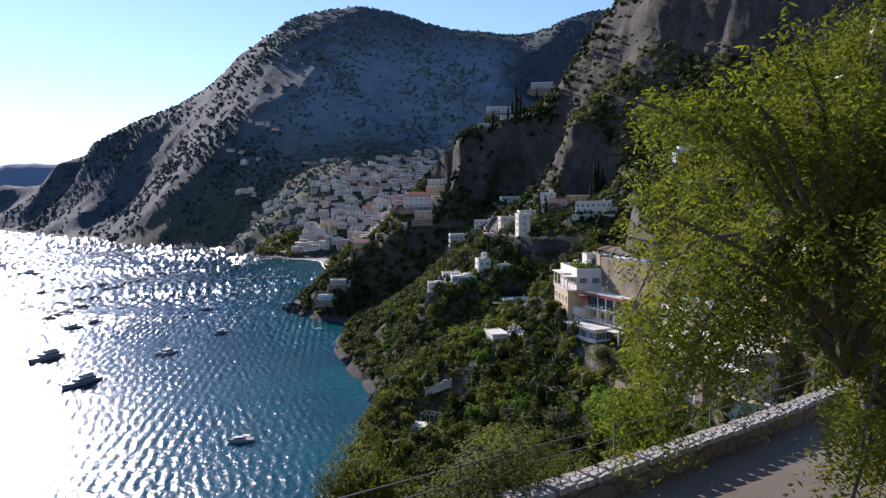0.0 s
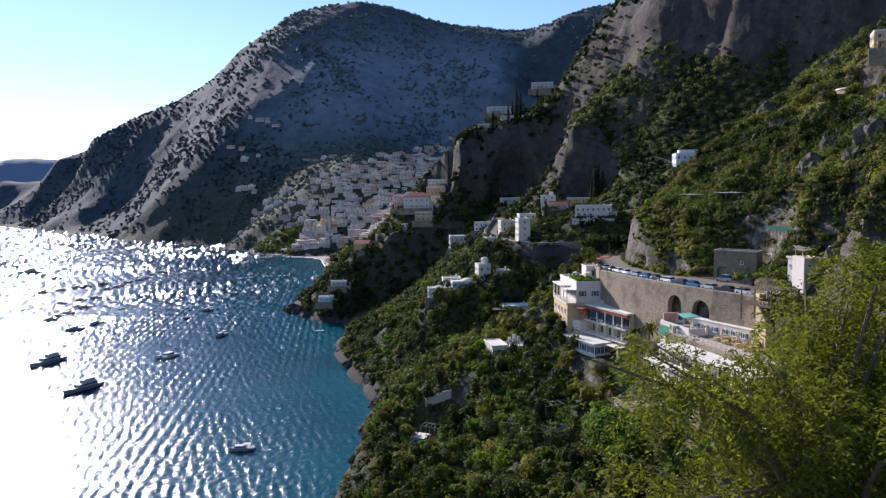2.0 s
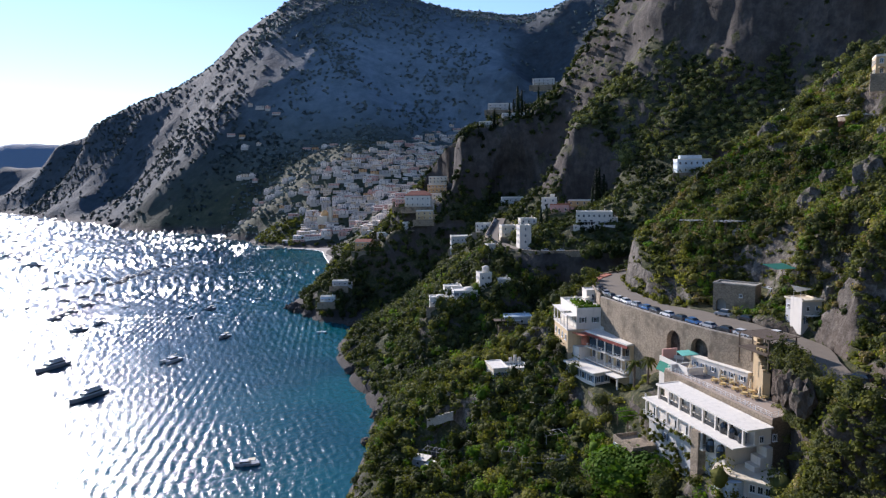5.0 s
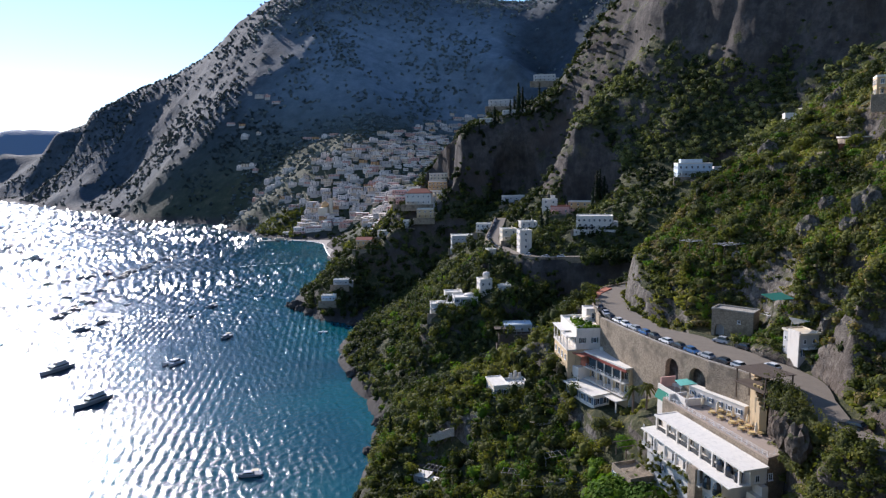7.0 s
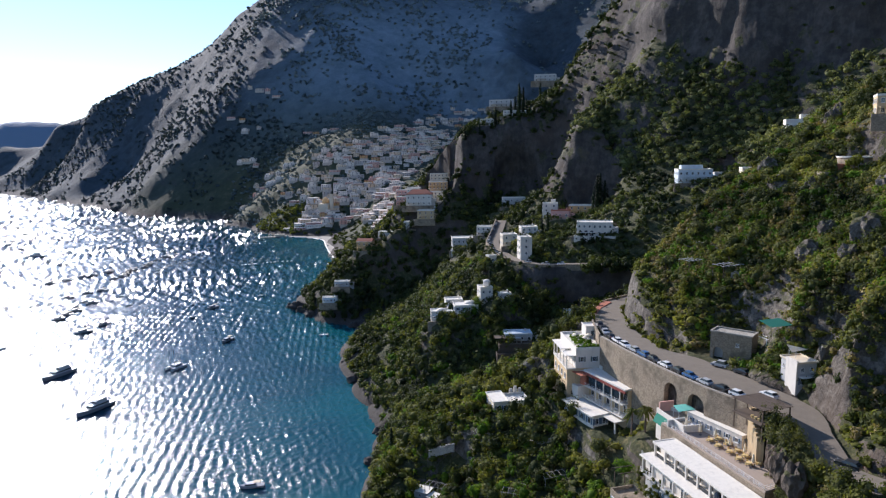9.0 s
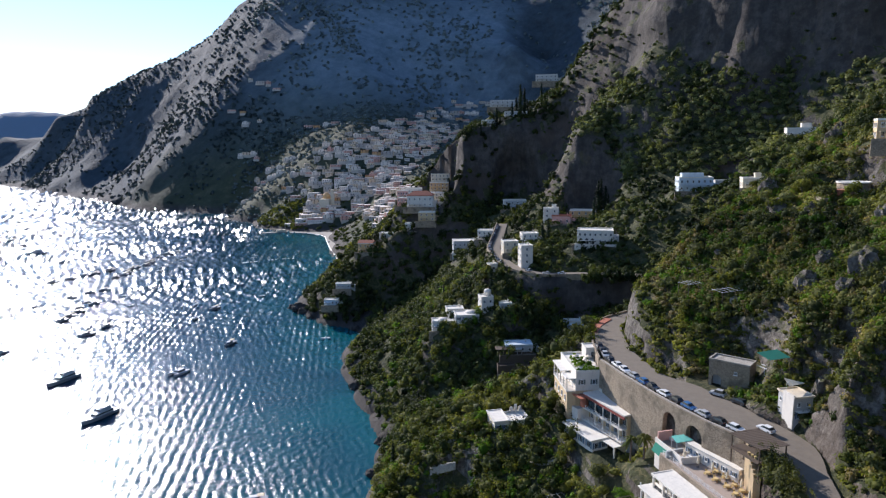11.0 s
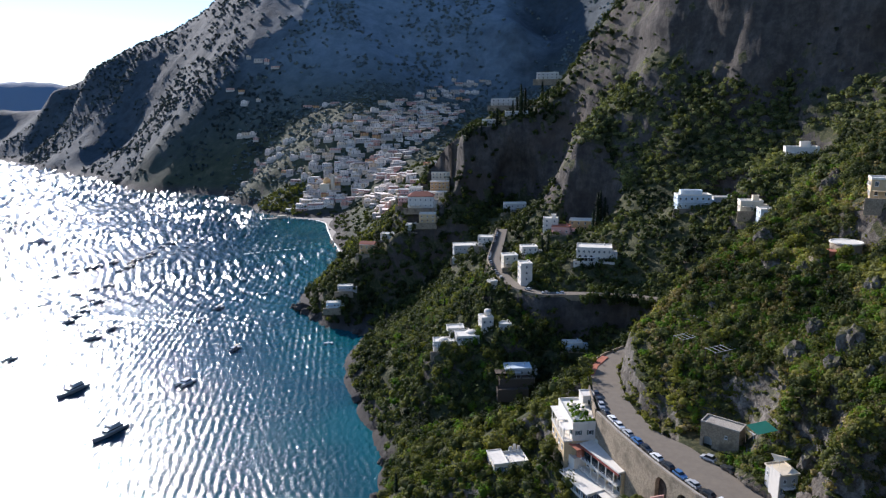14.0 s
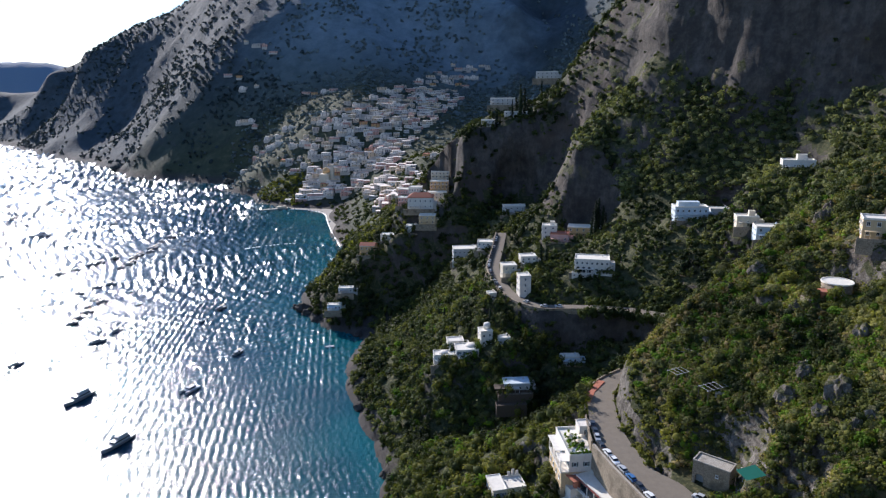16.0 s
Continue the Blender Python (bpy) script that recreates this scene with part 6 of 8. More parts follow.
# ---------------------------------------------------------------- the town
def town_template(k, w, d, h, storeys, wall, roof, label):
    """A distant town house: wall, roof with parapet, windows and a balcony slab."""
    ob = thing("town_house", 0, 0, -400, 0, label, "house", "houses of the hillside town")
    part("wall", Shape().box(0, 0, -3.6, w, d, h + 3.6), wall, ob)
    part("terrace", rim(Shape().box(0.8, -d / 2 - 1.8, -7, w * 1.08, 3.6, 6.6), rect(w * 1.08, 3.6, 0.8, -d / 2 - 1.8), -0.4, 0.7, 0.3), TOWNROOF, ob)
    part("roof", rim(Shape().box(0, 0, h, w - 0.4, d - 0.4, 0.15), rect(w + 0.3, d + 0.3), h, 0.7, 0.35), roof, ob)
    key = ("town_window", storeys)
    if "town_window" not in cache:
        cache["town_window"] = Shape().box(0, -0.05, 0, 1.2, 0.2, 1.5, 0, 1).box(0, -0.16, -0.15, 1.6, 0.5, 0.15, 0, 0).mesh("window", TOWNGREY, GLASS)
    n = max(2, int(w / 5.6))
    for s in range(storeys):
        for i in range(n):
            part("window", cache["town_window"], None, ob, at=pose(-w / 2 + w * (i + 0.5) / n, -d / 2 - 0.02, h * s / storeys + 0.9))
    for s in range(storeys):
        part("window", cache["town_window"], None, ob, at=pose(-w / 2 - 0.02, 0, h * s / storeys + 0.9, 0, 0, -90))
    for fl in range(1, storeys):
        z, off = h * fl / storeys, (0.12 if (k + fl) % 2 else -0.1) * w
        part("balcony", Shape().box(off, -d / 2 - 0.9, z - 0.2, w * 0.78, 1.8, 0.25).box(off, -d / 2 - 1.7, z + 0.05, w * 0.78, 0.14, 0.85), wall, ob)
    if k % 3 == 0:
        part("roof_room", Shape().box(-w * 0.2, d * 0.15, h + 0.12, w * 0.4, d * 0.5, 2.8).box(-w * 0.2, d * 0.15, h + 2.92, w * 0.46, d * 0.56, 0.2), wall, ob)
    return ob


def build_town():
    kinds = []
    specs = [(16, 9, 6.5, 2, TOWNWHITE, TOWNROOF), (14, 8, 5.2, 2, TOWNCREAM, TOWNROOF), (18, 9, 6.5, 2, TOWNPINK, TOWNROOF), (15, 8, 8, 3, TOWNWHITE, TOWNROOF), (13, 9, 7.2, 3, TOWNOCHRE, TERRACOTTA), (20, 9, 7, 3, TOWNGREY, TOWNROOF), (10, 8, 5.6, 2, TOWNCREAM, TOWNROOF), (12, 9, 7.8, 3, TOWNGREY, TOWNROOF), (20, 10, 8, 3, TOWNCREAM, TERRACE), (11, 8, 7.2, 3, TOWNPINK, TOWNROOF)]
    words = {"aged_white_limewash": "off-white", "aged_cream_limewash": "cream", "aged_pink_limewash": "faded pink", "aged_ochre_limewash": "ochre", "aged_grey_limewash": "grey"}
    for k, (w, d, h, s, m, r) in enumerate(specs):
        kinds.append(town_template(k, w, d, h, s, m, r, "%s %s-storey flat-roofed house stacked on the town slope" % (words[m.name], ("two", "three", "four")[s - 2])))
    rng = random.Random(21)
    # rows follow the contours of the amphitheatre, from the beach upwards: ends of each row, and how many houses
    rows = [((-215, 1035), (-130, 1045), 8), ((-222, 1062), (-118, 1066), 10), ((-228, 1090), (-105, 1092), 12), ((-240, 1115), (-100, 1112), 13), ((-262, 1140), (-88, 1135), 14), ((-292, 1168), (-82, 1160), 14),
            ((-280, 1196), (-78, 1188), 13), ((-262, 1222), (-66, 1216), 13), ((-240, 1250), (-56, 1246), 12), ((-190, 1282), (-40, 1280), 10), ((-160, 1315), (-28, 1312), 9), ((-135, 1350), (-15, 1348), 8),
            ((-105, 1400), (5, 1390), 7), ((-70, 1450), (28, 1440), 7), ((-40, 1500), (50, 1490), 7), ((-20, 1545), (75, 1540), 7), ((10, 1590), (110, 1585), 7),
            ((-400, 1300), (-300, 1245), 8), ((-390, 1340), (-290, 1290), 7), ((-500, 1560), (-400, 1480), 4), ((-470, 1640), (-380, 1560), 4), ((-440, 1430), (-380, 1390), 4),
            ((-120, 960), (-70, 900), 4), ((-110, 1000), (-50, 960), 4), ((-60, 880), (-15, 800), 5), ((-90, 860), (-60, 800), 3), ((-30, 1000), (30, 960), 4), ((100, 1250), (180, 1300), 4), ((-300, 1420), (-220, 1380), 4), ((60, 760), (20, 720), 4)]
    used = set()
    xs, ys = [], []
    for a, b, n in rows:
        for i in range(n):
            k = (i + 0.5 + rng.uniform(-0.3, 0.3)) / n
            xs.append(a[0] + (b[0] - a[0]) * k + rng.uniform(-3, 3))
            ys.append(a[1] + (b[1] - a[1]) * k + rng.uniform(-14, 14))
    zs = land(np.array(xs), np.array(ys))
    for x, y, z in zip(xs, ys, zs):
        j = rng.randrange(len(kinds)) if rng.random() > 0.3 else rng.choice((0, 3, 6))
        m = pose(x, y, max(z, 1.5) + 0.5, 0, 0, rng.uniform(-14, 10)) @ Matrix.Diagonal((1.0, 1.0, rng.uniform(0.62, 0.95), 1.0))
        if j in used:
            copy_thing(kinds[j], m)
        else:
            kinds[j].matrix_basis = m
            used.add(j)
    for j, k in enumerate(kinds):
        if j not in used:
            k.matrix_basis = pose(-200 + 9 * j, 1100, 60)
    # houses packed between, too many and too small to tell apart
    fill = Shape()
    fx, fy = np.array([rng.uniform(-300, 60) for _ in range(900)]), np.array([rng.uniform(1030, 1420) for _ in range(900)])
    ok = (np.abs(fx - (-168 + (fy - 1040) * 0.40)) < 86 - (fy - 1040) * 0.06)
    fx, fy = fx[ok][:300], fy[ok][:300]
    ex, ey = np.array([rng.uniform(0, 1) for _ in range(70)]), np.array([rng.uniform(770, 1020) for _ in range(70)])
    fx, fy = np.r_[fx, -128 + (1020 - ey) * 0.22 + ex * 75], np.r_[fy, ey]
    fz = land(fx, fy)
    for x, y, z in zip(fx, fy, fz):
        w, d, h, a, k = rng.uniform(9, 19), rng.uniform(6, 9), rng.choice((3.2, 3.2, 5.4, 5.6)), rng.uniform(-14, 10), rng.choice((0, 0, 1, 1, 2, 2, 3))
        fill.box(x, y, z - 6, w, d, h + 6, a, k)
        fill.box(x, y, z + h, w + 0.4, d + 0.4, 0.5, a, 0)
        c, s = math.cos(radians(a)), math.sin(radians(a))
        for fl in range(max(1, int(h / 2.7))):
            for i in (-0.34, -0.1, 0.12, 0.36):
                lx, ly = w * i, -d / 2 - 0.05
                fill.box(x + lx * c - ly * s, y + lx * s + ly * c, z + 0.7 + 2.6 * fl, 1.1, 0.3, 1.4, a, 4)
    me = fill.mesh("packed_houses", TOWNWHITE, TOWNCREAM, TOWNPINK, TOWNGREY, GLASS)
    tagged(new("packed_houses", me), "small flat-roofed houses packed on the town slope", "houses", kind="stuff")
    ch = thing("church", -196, 1078, float(land(np.array([-196.0]), np.array([1078.0]))[0]), -8, "church with a tiled dome and bell tower above the beach", "church")
    part("nave", Shape().box(0, 0, -5, 16, 24, 17), CREAM, ch)
    part("dome", Shape().lathe(0, 2, [(6, 12), (6, 15), (5.6, 17.5), (4, 20), (1.5, 21.6), (0.1, 22)], 18), OCHRE, ch, smooth=True)
    part("bell_tower", Shape().box(12, -4, -5, 5, 5, 27).box(12, -4, 22, 4, 4, 5), CREAM, ch)
    # beach and jetty
    line = np.array([(-118.0, 765, 1.2), (-140, 840, 1.0), (-158, 910, 1.0), (-172, 975, 1.0), (-205, 1008, 1.0), (-240, 1015, 1.0)])
    line = smooth_line(line, 8)
    ob = ribbon("beach", offset_line(line, -9), offset_line(line + np.array([0, 0, 2.5]), 26), SAND)
    tagged(ob, "grey pebble beach below the town", "beach", kind="structure")
    foam = ribbon("surf", offset_line(line * np.array([1, 1, 0]) + np.array([0, 0, 0.45]), -9.7), offset_line(line * np.array([1, 1, 0]) + np.array([0, 0, 0.9]), -8.8), RAILWHITE)
    tagged(foam, "thin line of white surf along the beach", "surf", kind="structure")
    j = thing("jetty", -262, 1010, 0, 20, "stone jetty at the end of the beach", "jetty")
    part("deck", Shape().box(0, 0, -3, 46, 7, 4.6), PALESTONE, j)
    part("shelter", Shape().box(6, 0.5, 1.6, 14, 4, 3.0), CREAM, j)


# ---------------------------------------------------------------- cars and boats
def paint(name, colour):
    m, t, b = material(name, colour, 0.3, 0.0, 0.5)
    b.inputs["Coat Weight"].default_value = 0.5
    return m


def car_template(mat, label, tall=0.0):
    ob = thing("car", 0, 0, -300, 0, label, "car", "cars parked along the road")
    prof = [(-2.05, 0.32), (2.05, 0.32), (2.1, 0.62), (1.98, 0.82), (1.1, 0.95 + tall * 0.2), (-1.95, 0.98 + tall * 0.2), (-2.1, 0.75)]
    s = Shape()
    n = len(prof)
    s.add([(x, y, z) for y in (-0.86, 0.86) for x, z in prof], [tuple(range(n)), tuple(range(n, 2 * n))[::-1]] + [(i, i + n, (i + 1) % n + n, (i + 1) % n) for i in range(n)])
    part("body", s, mat, ob)
    z0 = 0.95 + tall * 0.2
    cab = [(1.0, z0), (0.35, 1.42 + tall), (-1.35, 1.44 + tall), (-1.9, z0)]
    g = Shape()
    g.add([(x, y * (0.82 if z <= z0 else 0.68), z) for y in (-1, 1) for x, z in cab], [(0, 1, 2, 3), (7, 6, 5, 4)] + [(i, i + 4, (i + 1) % 4 + 4, (i + 1) % 4) for i in range(4)])
    part("window", g, GLASS, ob)
    part("roof", Shape().box(-0.5, 0, 1.43 + tall, 1.75, 1.36, 0.05), mat, ob)
    for x in (-1.3, 1.3):
        for y in (-0.8, 0.8):
            w = part("wheel", Shape().tube([(x, y - 0.1, 0.32), (x, y + 0.1, 0.32)], 0.32, 10), IRON, ob)
    for y in (-0.6, 0.6):
        part("headlight", Shape().box(2.06, y, 0.6, 0.08, 0.32, 0.14), RAILWHITE, ob)
        part("taillight", Shape().box(-2.07, y, 0.68, 0.06, 0.3, 0.16), REDTRIM, ob)
    return ob


def build_cars():
    white, dark, blue, silver = paint("white_car_paint", (0.75, 0.75, 0.74)), paint("black_car_paint", (0.03, 0.032, 0.036)), paint("blue_car_paint", (0.05, 0.14, 0.32)), paint("silver_car_paint", (0.42, 0.43, 0.44))
    kinds = [car_template(white, "white hatchback parked by the road wall"), car_template(dark, "black hatchback parked by the road wall"), car_template(blue, "blue hatchback parked by the road wall"), car_template(silver, "silver hatchback parked by the road wall"), car_template(silver, "silver off-road car beside the stone building", 0.3)]
    used = set()

    def put(j, m):
        if j in used:
            copy_thing(kinds[j], m)
        else:
            kinds[j].matrix_basis = m
            used.add(j)
    lane = offset_line(smooth_line([(67.6, 140, 72.7), (66.4, 143.2, 72.62), (62.2, 151, 72.55), (58.6, 160, 72.45), (55.6, 168.6, 72.35), (50.8, 184.8, 72.22), (47.9, 198, 72.06), (48.6, 212, 71.9), (50.4, 226, 71.75)], 0.5), 2.0)
    lane = lane[(lane[:, 1] > 144) & (lane[:, 1] < 222)]
    d = np.r_[0, np.cumsum(np.hypot(*np.diff(lane[:, :2], axis=0).T))]
    order = (0, 1, 3, 2, 1, 0, 1, 2, 3, 0, 0, 1, 3, 1, 1)
    for i, j in enumerate(order):
        at = 1.5 + i * 4.9
        if at > d[-1] - 1:
            break
        p = [np.interp(at, d, lane[:, k]) for k in range(3)]
        q = [np.interp(at + 1, d, lane[:, k]) for k in range(3)]
        put(j, pose(p[0], p[1], p[2] + 0.01, 0, 0, math.degrees(math.atan2(q[1] - p[1], q[0] - p[0])) + 180 * (i % 3 == 0)))
    put(4, pose(71.6, 167.0, 72.6, 0, 0, 132))
    put(1, pose(74.8, 161.4, 72.6, 0, 0, 120))
    put(0, pose(74.1, 145.4, 72.55, 0, 0, 112))
    put(1, pose(70.0, 108.6, 73.95, 0, 0, 125))
    up = offset_line(dense([(p[0], p[1], p[2]) for p in road_mid], 0.5), -2.7)
    up = up[(up[:, 1] > 372) & (up[:, 0] < 60)]
    d = np.r_[0, np.cumsum(np.hypot(*np.diff(up[:, :2], axis=0).T))]
    rng = random.Random(2)
    at = 6.0
    while at < d[-1] - 3:
        p = [np.interp(at, d, up[:, k]) for k in range(3)]
        q = [np.interp(at + 1, d, up[:, k]) for k in range(3)]
        put(rng.choice((0, 1, 3, 1)), pose(p[0], p[1], p[2] + 0.01, 0, 0, math.degrees(math.atan2(q[1] - p[1], q[0] - p[0]))))
        at += 5.0 + (rng.random() < 0.2) * 4
    for x, y, a in ((44.5, 353.0, 130), (53, 345.5, 165), (61, 344.5, 176)):
        put(rng.choice((0, 3)), pose(x, y, 68.95, 0, 0, a))


HULL = material("white_hull", (0.62, 0.62, 0.62), 0.35)[0]
# white hull turned grey, the shade on it put into the colour
SHADEHULL = material("shaded_white_hull", (0.30, 0.31, 0.33), 0.35)[0]


def hull(length, beam, free, n=9):
    """Pointed bow at +x, transom stern; sheer rising forward."""
    s = Shape()
    rings = []
    for i in range(n):
        u = i / (n - 1)
        x = -length / 2 + length * u
        half = beam / 2 * (0.86 + 0.14 * math.sin(u * math.pi)) * max(0.02, 1 - max(0, (u - 0.45) / 0.55) ** 2.2)
        top = free * (1 + 0.45 * u * u)
        rings.append([(x, -half, top), (x - 0.02 * length * u, -half * 0.82, 0.15), (x - 0.04 * length * u, 0, -0.5), (x - 0.02 * length * u, half * 0.82, 0.15), (x, half, top)])
    pts = [p for r in rings for p in r]
    fs = [(i * 5 + k, i * 5 + k + 1, (i + 1) * 5 + k + 1, (i + 1) * 5 + k) for i in range(n - 1) for k in range(4)]
    fs += [(i * 5, (i + 1) * 5, (i + 1) * 5 + 4, i * 5 + 4) for i in range(n - 1)]
    fs += [(0, 4, 3, 2, 1)]
    return s.add(pts, fs)


def build_boats():
    yacht = thing("motor_yacht", 0, 0, -300, 0, "large motor yacht with stacked decks at anchor", "boat", "yachts at anchor")
    part("hull", hull(24, 5.6, 1.9), SHADEHULL, yacht)
    part("deckhouse", Shape().box(-2.0, 0, 2.0, 12, 4.2, 1.9, 0, 0, 0.06).box(-3.2, 0, 3.9, 7.5, 3.6, 1.5, 0, 0, 0.1), HULL, yacht)
    part("windscreen", Shape().box(-2.0, 0, 2.7, 12.06, 4.26, 0.7, 0, 0, 0.03).box(0.6, 0, 4.3, 0.2, 3.2, 0.8), GLASS, yacht)
    part("hardtop", Shape().box(-4.0, 0, 5.9, 6.2, 3.7, 0.16), HULL, yacht)
    part("radar_arch", Shape().tube([(-5.5, -1.6, 5.4), (-6.2, -1.3, 7.0), (-6.2, 1.3, 7.0), (-5.5, 1.6, 5.4)], 0.14, 5).tube([(-6.2, 0, 7.0), (-6.4, 0, 9.2)], 0.05, 4), HULL, yacht)
    part("rail", Shape().tube([(11.4, 0, 3.6), (6, 2.0, 3.2), (0, 2.6, 2.9)], 0.05, 4).tube([(11.4, 0, 3.6), (6, -2.0, 3.2), (0, -2.6, 2.9)], 0.05, 4), RAILWHITE, yacht)
    cat = thing("catamaran", 0, 0, -300, 0, "sailing catamaran with furled sail at anchor", "boat", "yachts at anchor")
    for sy in (-2.6, 2.6):
        h = hull(13, 1.7, 1.3)
        h.v = [(x, y + sy, z) for x, y, z in h.v]
        part("hull", h, HULL, cat)
    part("bridge_deck", Shape().box(-1.5, 0, 0.9, 8.5, 5.2, 0.5).box(-1.0, 0, 1.4, 5.6, 4.4, 1.3, 0, 0, 0.12), HULL, cat)
    part("windscreen", Shape().box(-1.0, 0, 1.8, 5.66, 4.5, 0.5, 0, 0, 0.05), GLASS, cat)
    part("mast", Shape().tube([(0.6, 0, 1.4), (0.5, 0, 19)], [0.14, 0.08], 6), IRON, cat)
    part("boom", Shape().tube([(0.4, 0, 3.6), (-5.4, 0, 3.8)], 0.22, 6), CANVAS, cat)
    part("stay", Shape().tube([(6.2, 0, 1.4), (0.5, 0, 18.4)], 0.03, 3).tube([(-1, 3, 1.4), (0.5, 0, 17)], 0.03, 3).tube([(-1, -3, 1.4), (0.5, 0, 17)], 0.03, 3), IRON, cat)
    cruiser = thing("cabin_cruiser", 0, 0, -300, 0, "cabin cruiser moored in the bay", "boat", "moored boats")
    part("hull", hull(12, 3.6, 1.3), SHADEHULL, cruiser)
    part("cabin", Shape().box(0.6, 0, 1.3, 5.2, 2.7, 1.3, 0, 0, 0.14), HULL, cruiser)
    part("windscreen", Shape().box(0.7, 0, 1.75, 5.2, 2.72, 0.5, 0, 0, 0.08), GLASS, cruiser)
    part("canopy", Shape().box(-2.6, 0, 3.0, 3.4, 2.6, 0.1).tube([(-4, 1.2, 1.3), (-4, 1.2, 3.0)], 0.04, 4).tube([(-4, -1.2, 1.3), (-4, -1.2, 3.0)], 0.04, 4), CANVAS, cruiser)
    small = thing("open_boat", 0, 0, -300, 0, "small open motor boat on its mooring", "boat", "moored boats")
    part("hull", hull(7, 2.3, 0.8, 7), HULL, small)
    part("deck", Shape().box(-0.5, 0, 0.55, 4.4, 1.5, 0.16), WOOD, small)
    part("console", Shape().box(-0.4, 0, 0.7, 0.8, 0.9, 0.9), HULL, small)
    part("outboard", Shape().box(-3.6, 0, 0.5, 0.4, 0.4, 0.9), IRON, small)
    kinds = {"y": yacht, "c": cat, "m": cruiser, "s": small}
    used = set()

    def put(k, x, y, a, scale=1.0):
        if k in used:
            o = copy_thing(kinds[k], pose(x, y, 0, 0, 0, a))
        else:
            o = kinds[k]
            o.matrix_basis = pose(x, y, 0, 0, 0, a)
            used.add(k)
        o.scale = (scale, scale, scale)
    put("y", -231, 377, 251, 0.95)
    put("y", -181, 323, 247, 0.9)
    put("c", -166, 388, 247, 1.0)
    put("m", -153, 446, 250)
    put("m", -198, 545, 240)
    put("s", -203, 515, 250, 1.2)
    put("s", -88, 457, 195, 1.0)
    put("m", -77, 242, 190, 0.8)
    rng = random.Random(11)
    # anchored ranks, running away from the shore
    for (ax, ay), (bx, by), n, kind in (((-309, 511), (-318, 577), 6, "m"), ((-392, 678), (-376, 730), 5, "m"), ((-352, 682), (-350, 776), 9, "m"), ((-322, 712), (-322, 850), 7, "s"), ((-360, 800), (-352, 840), 3, "m"), ((-264, 468), (-262, 492), 2, "m"), ((-345, 590), (-335, 625), 3, "m"),
                                        ((-300, 600), (-250, 720), 5, "s"), ((-350, 880), (-300, 960), 5, "s")):
        for i in range(n):
            k = i / max(1, n - 1)
            put(kind, ax + (bx - ax) * k + rng.uniform(-4, 4), ay + (by - ay) * k + rng.uniform(-4, 4), 242 + rng.uniform(-14, 14), rng.uniform(0.75, 1.25))
    for x, y, k in ((-305, 431, "m"), (-404, 660, "m"), (-533, 842, "y"), (-592, 910, "m"), (-469, 911, "m"), (-276, 559, "s"), (-235, 700, "s"), (-235, 790, "s"), (-430, 610, "s"), (-480, 640, "m"), (-360, 560, "s"), (-640, 960, "m"), (-690, 1000, "m"), (-600, 1010, "m"), (-540, 1020, "m"), (-700, 1090, "m"), (-560, 1120, "s"), (-480, 1060, "m"), (-430, 1010, "s"), (-400, 1060, "s"), (-620, 1160, "m"), (-330, 1010, "s"), (-300, 1060, "s"), (-190, 830, "s"), (-205, 640, "s"), (-170, 590, "s"), (-780, 1190, "m"), (-460, 780, "m"), (-510, 740, "s"), (-250, 620, "s"), (-220, 560, "s"), (-330, 905, "s"), (-240, 905, "s"), (-275, 940, "s")):
        put(k, x, y, 235 + rng.uniform(-30, 30), rng.uniform(0.8, 1.2))
    # wake of the boat under way
    w = [(-240 + 55 * k, 760 + 26 * math.sin(k * 1.4), 0.12) for k in np.linspace(0, 1, 12)]
    ob = ribbon("boat_wake", offset_line(w, -1.2), offset_line(w, 1.6), RAILWHITE)
    tagged(ob, "short white wake behind a moving boat", "wake", kind="structure")


# ---------------------------------------------------------------- rocks
def build_rocks():
    rng = np.random.RandomState(8)
    v0, f0 = ico(3)
    spots = [(-124, 540, 0.5, 7), (-118, 530, 0.5, 5), (-132, 546, 0, 4), (-751, 1512, 3, 15), (-735, 1490, 0, 9), (-422, 1278, 2, 11), (-33, 262, 0, 3), (-31, 292, 0, 4), (-52, 362, 0.5, 5), (-60, 392, 0, 5), (-96, 506, 0, 4), (-108, 515, 0, 5), (-26, 244, 0.5, 4), (-70, 480, 0, 4)]
    for x, y, z, r in spots:
        jag = 1 + 0.35 * np.array([noise.noise(Vector(p) * 1.7 + Vector((x, y, 0))) for p in v0]) + 0.18 * np.array([noise.noise(Vector(p) * 4.1 + Vector((y, x, 0))) for p in v0])
        v = v0 * jag[:, None] * np.array([r, r * 0.9, r * 0.85])
        ob = mesh_object("rock", v, f0, HILL)
        ob.location = (x, y, z)
        tagged(ob, "jagged dark limestone rock standing in the sea", "rock", "rocks along the shore")
    for x, y, z, r in ((64.2, 121.6, 69.0, 1.9), (63.2, 117.6, 69.4, 2.2), (63.2, 112.6, 69.6, 2.1)):
        jag = 1 + 0.4 * np.array([noise.noise(Vector(p) * 1.9 + Vector((x, y, 0))) for p in v0]) + 0.28 * np.array([noise.noise(Vector(p) * 5.1 + Vector((y, x, 0))) for p in v0])
        ob = mesh_object("rock", v0 * jag[:, None] * np.array([r * 0.9, r * 1.1, r * 1.7]), f0, HILL)
        ob.location = (x, y, z)
        tagged(ob, "rugged grey limestone outcrop beside the coast road", "rock", "roadside rocks")


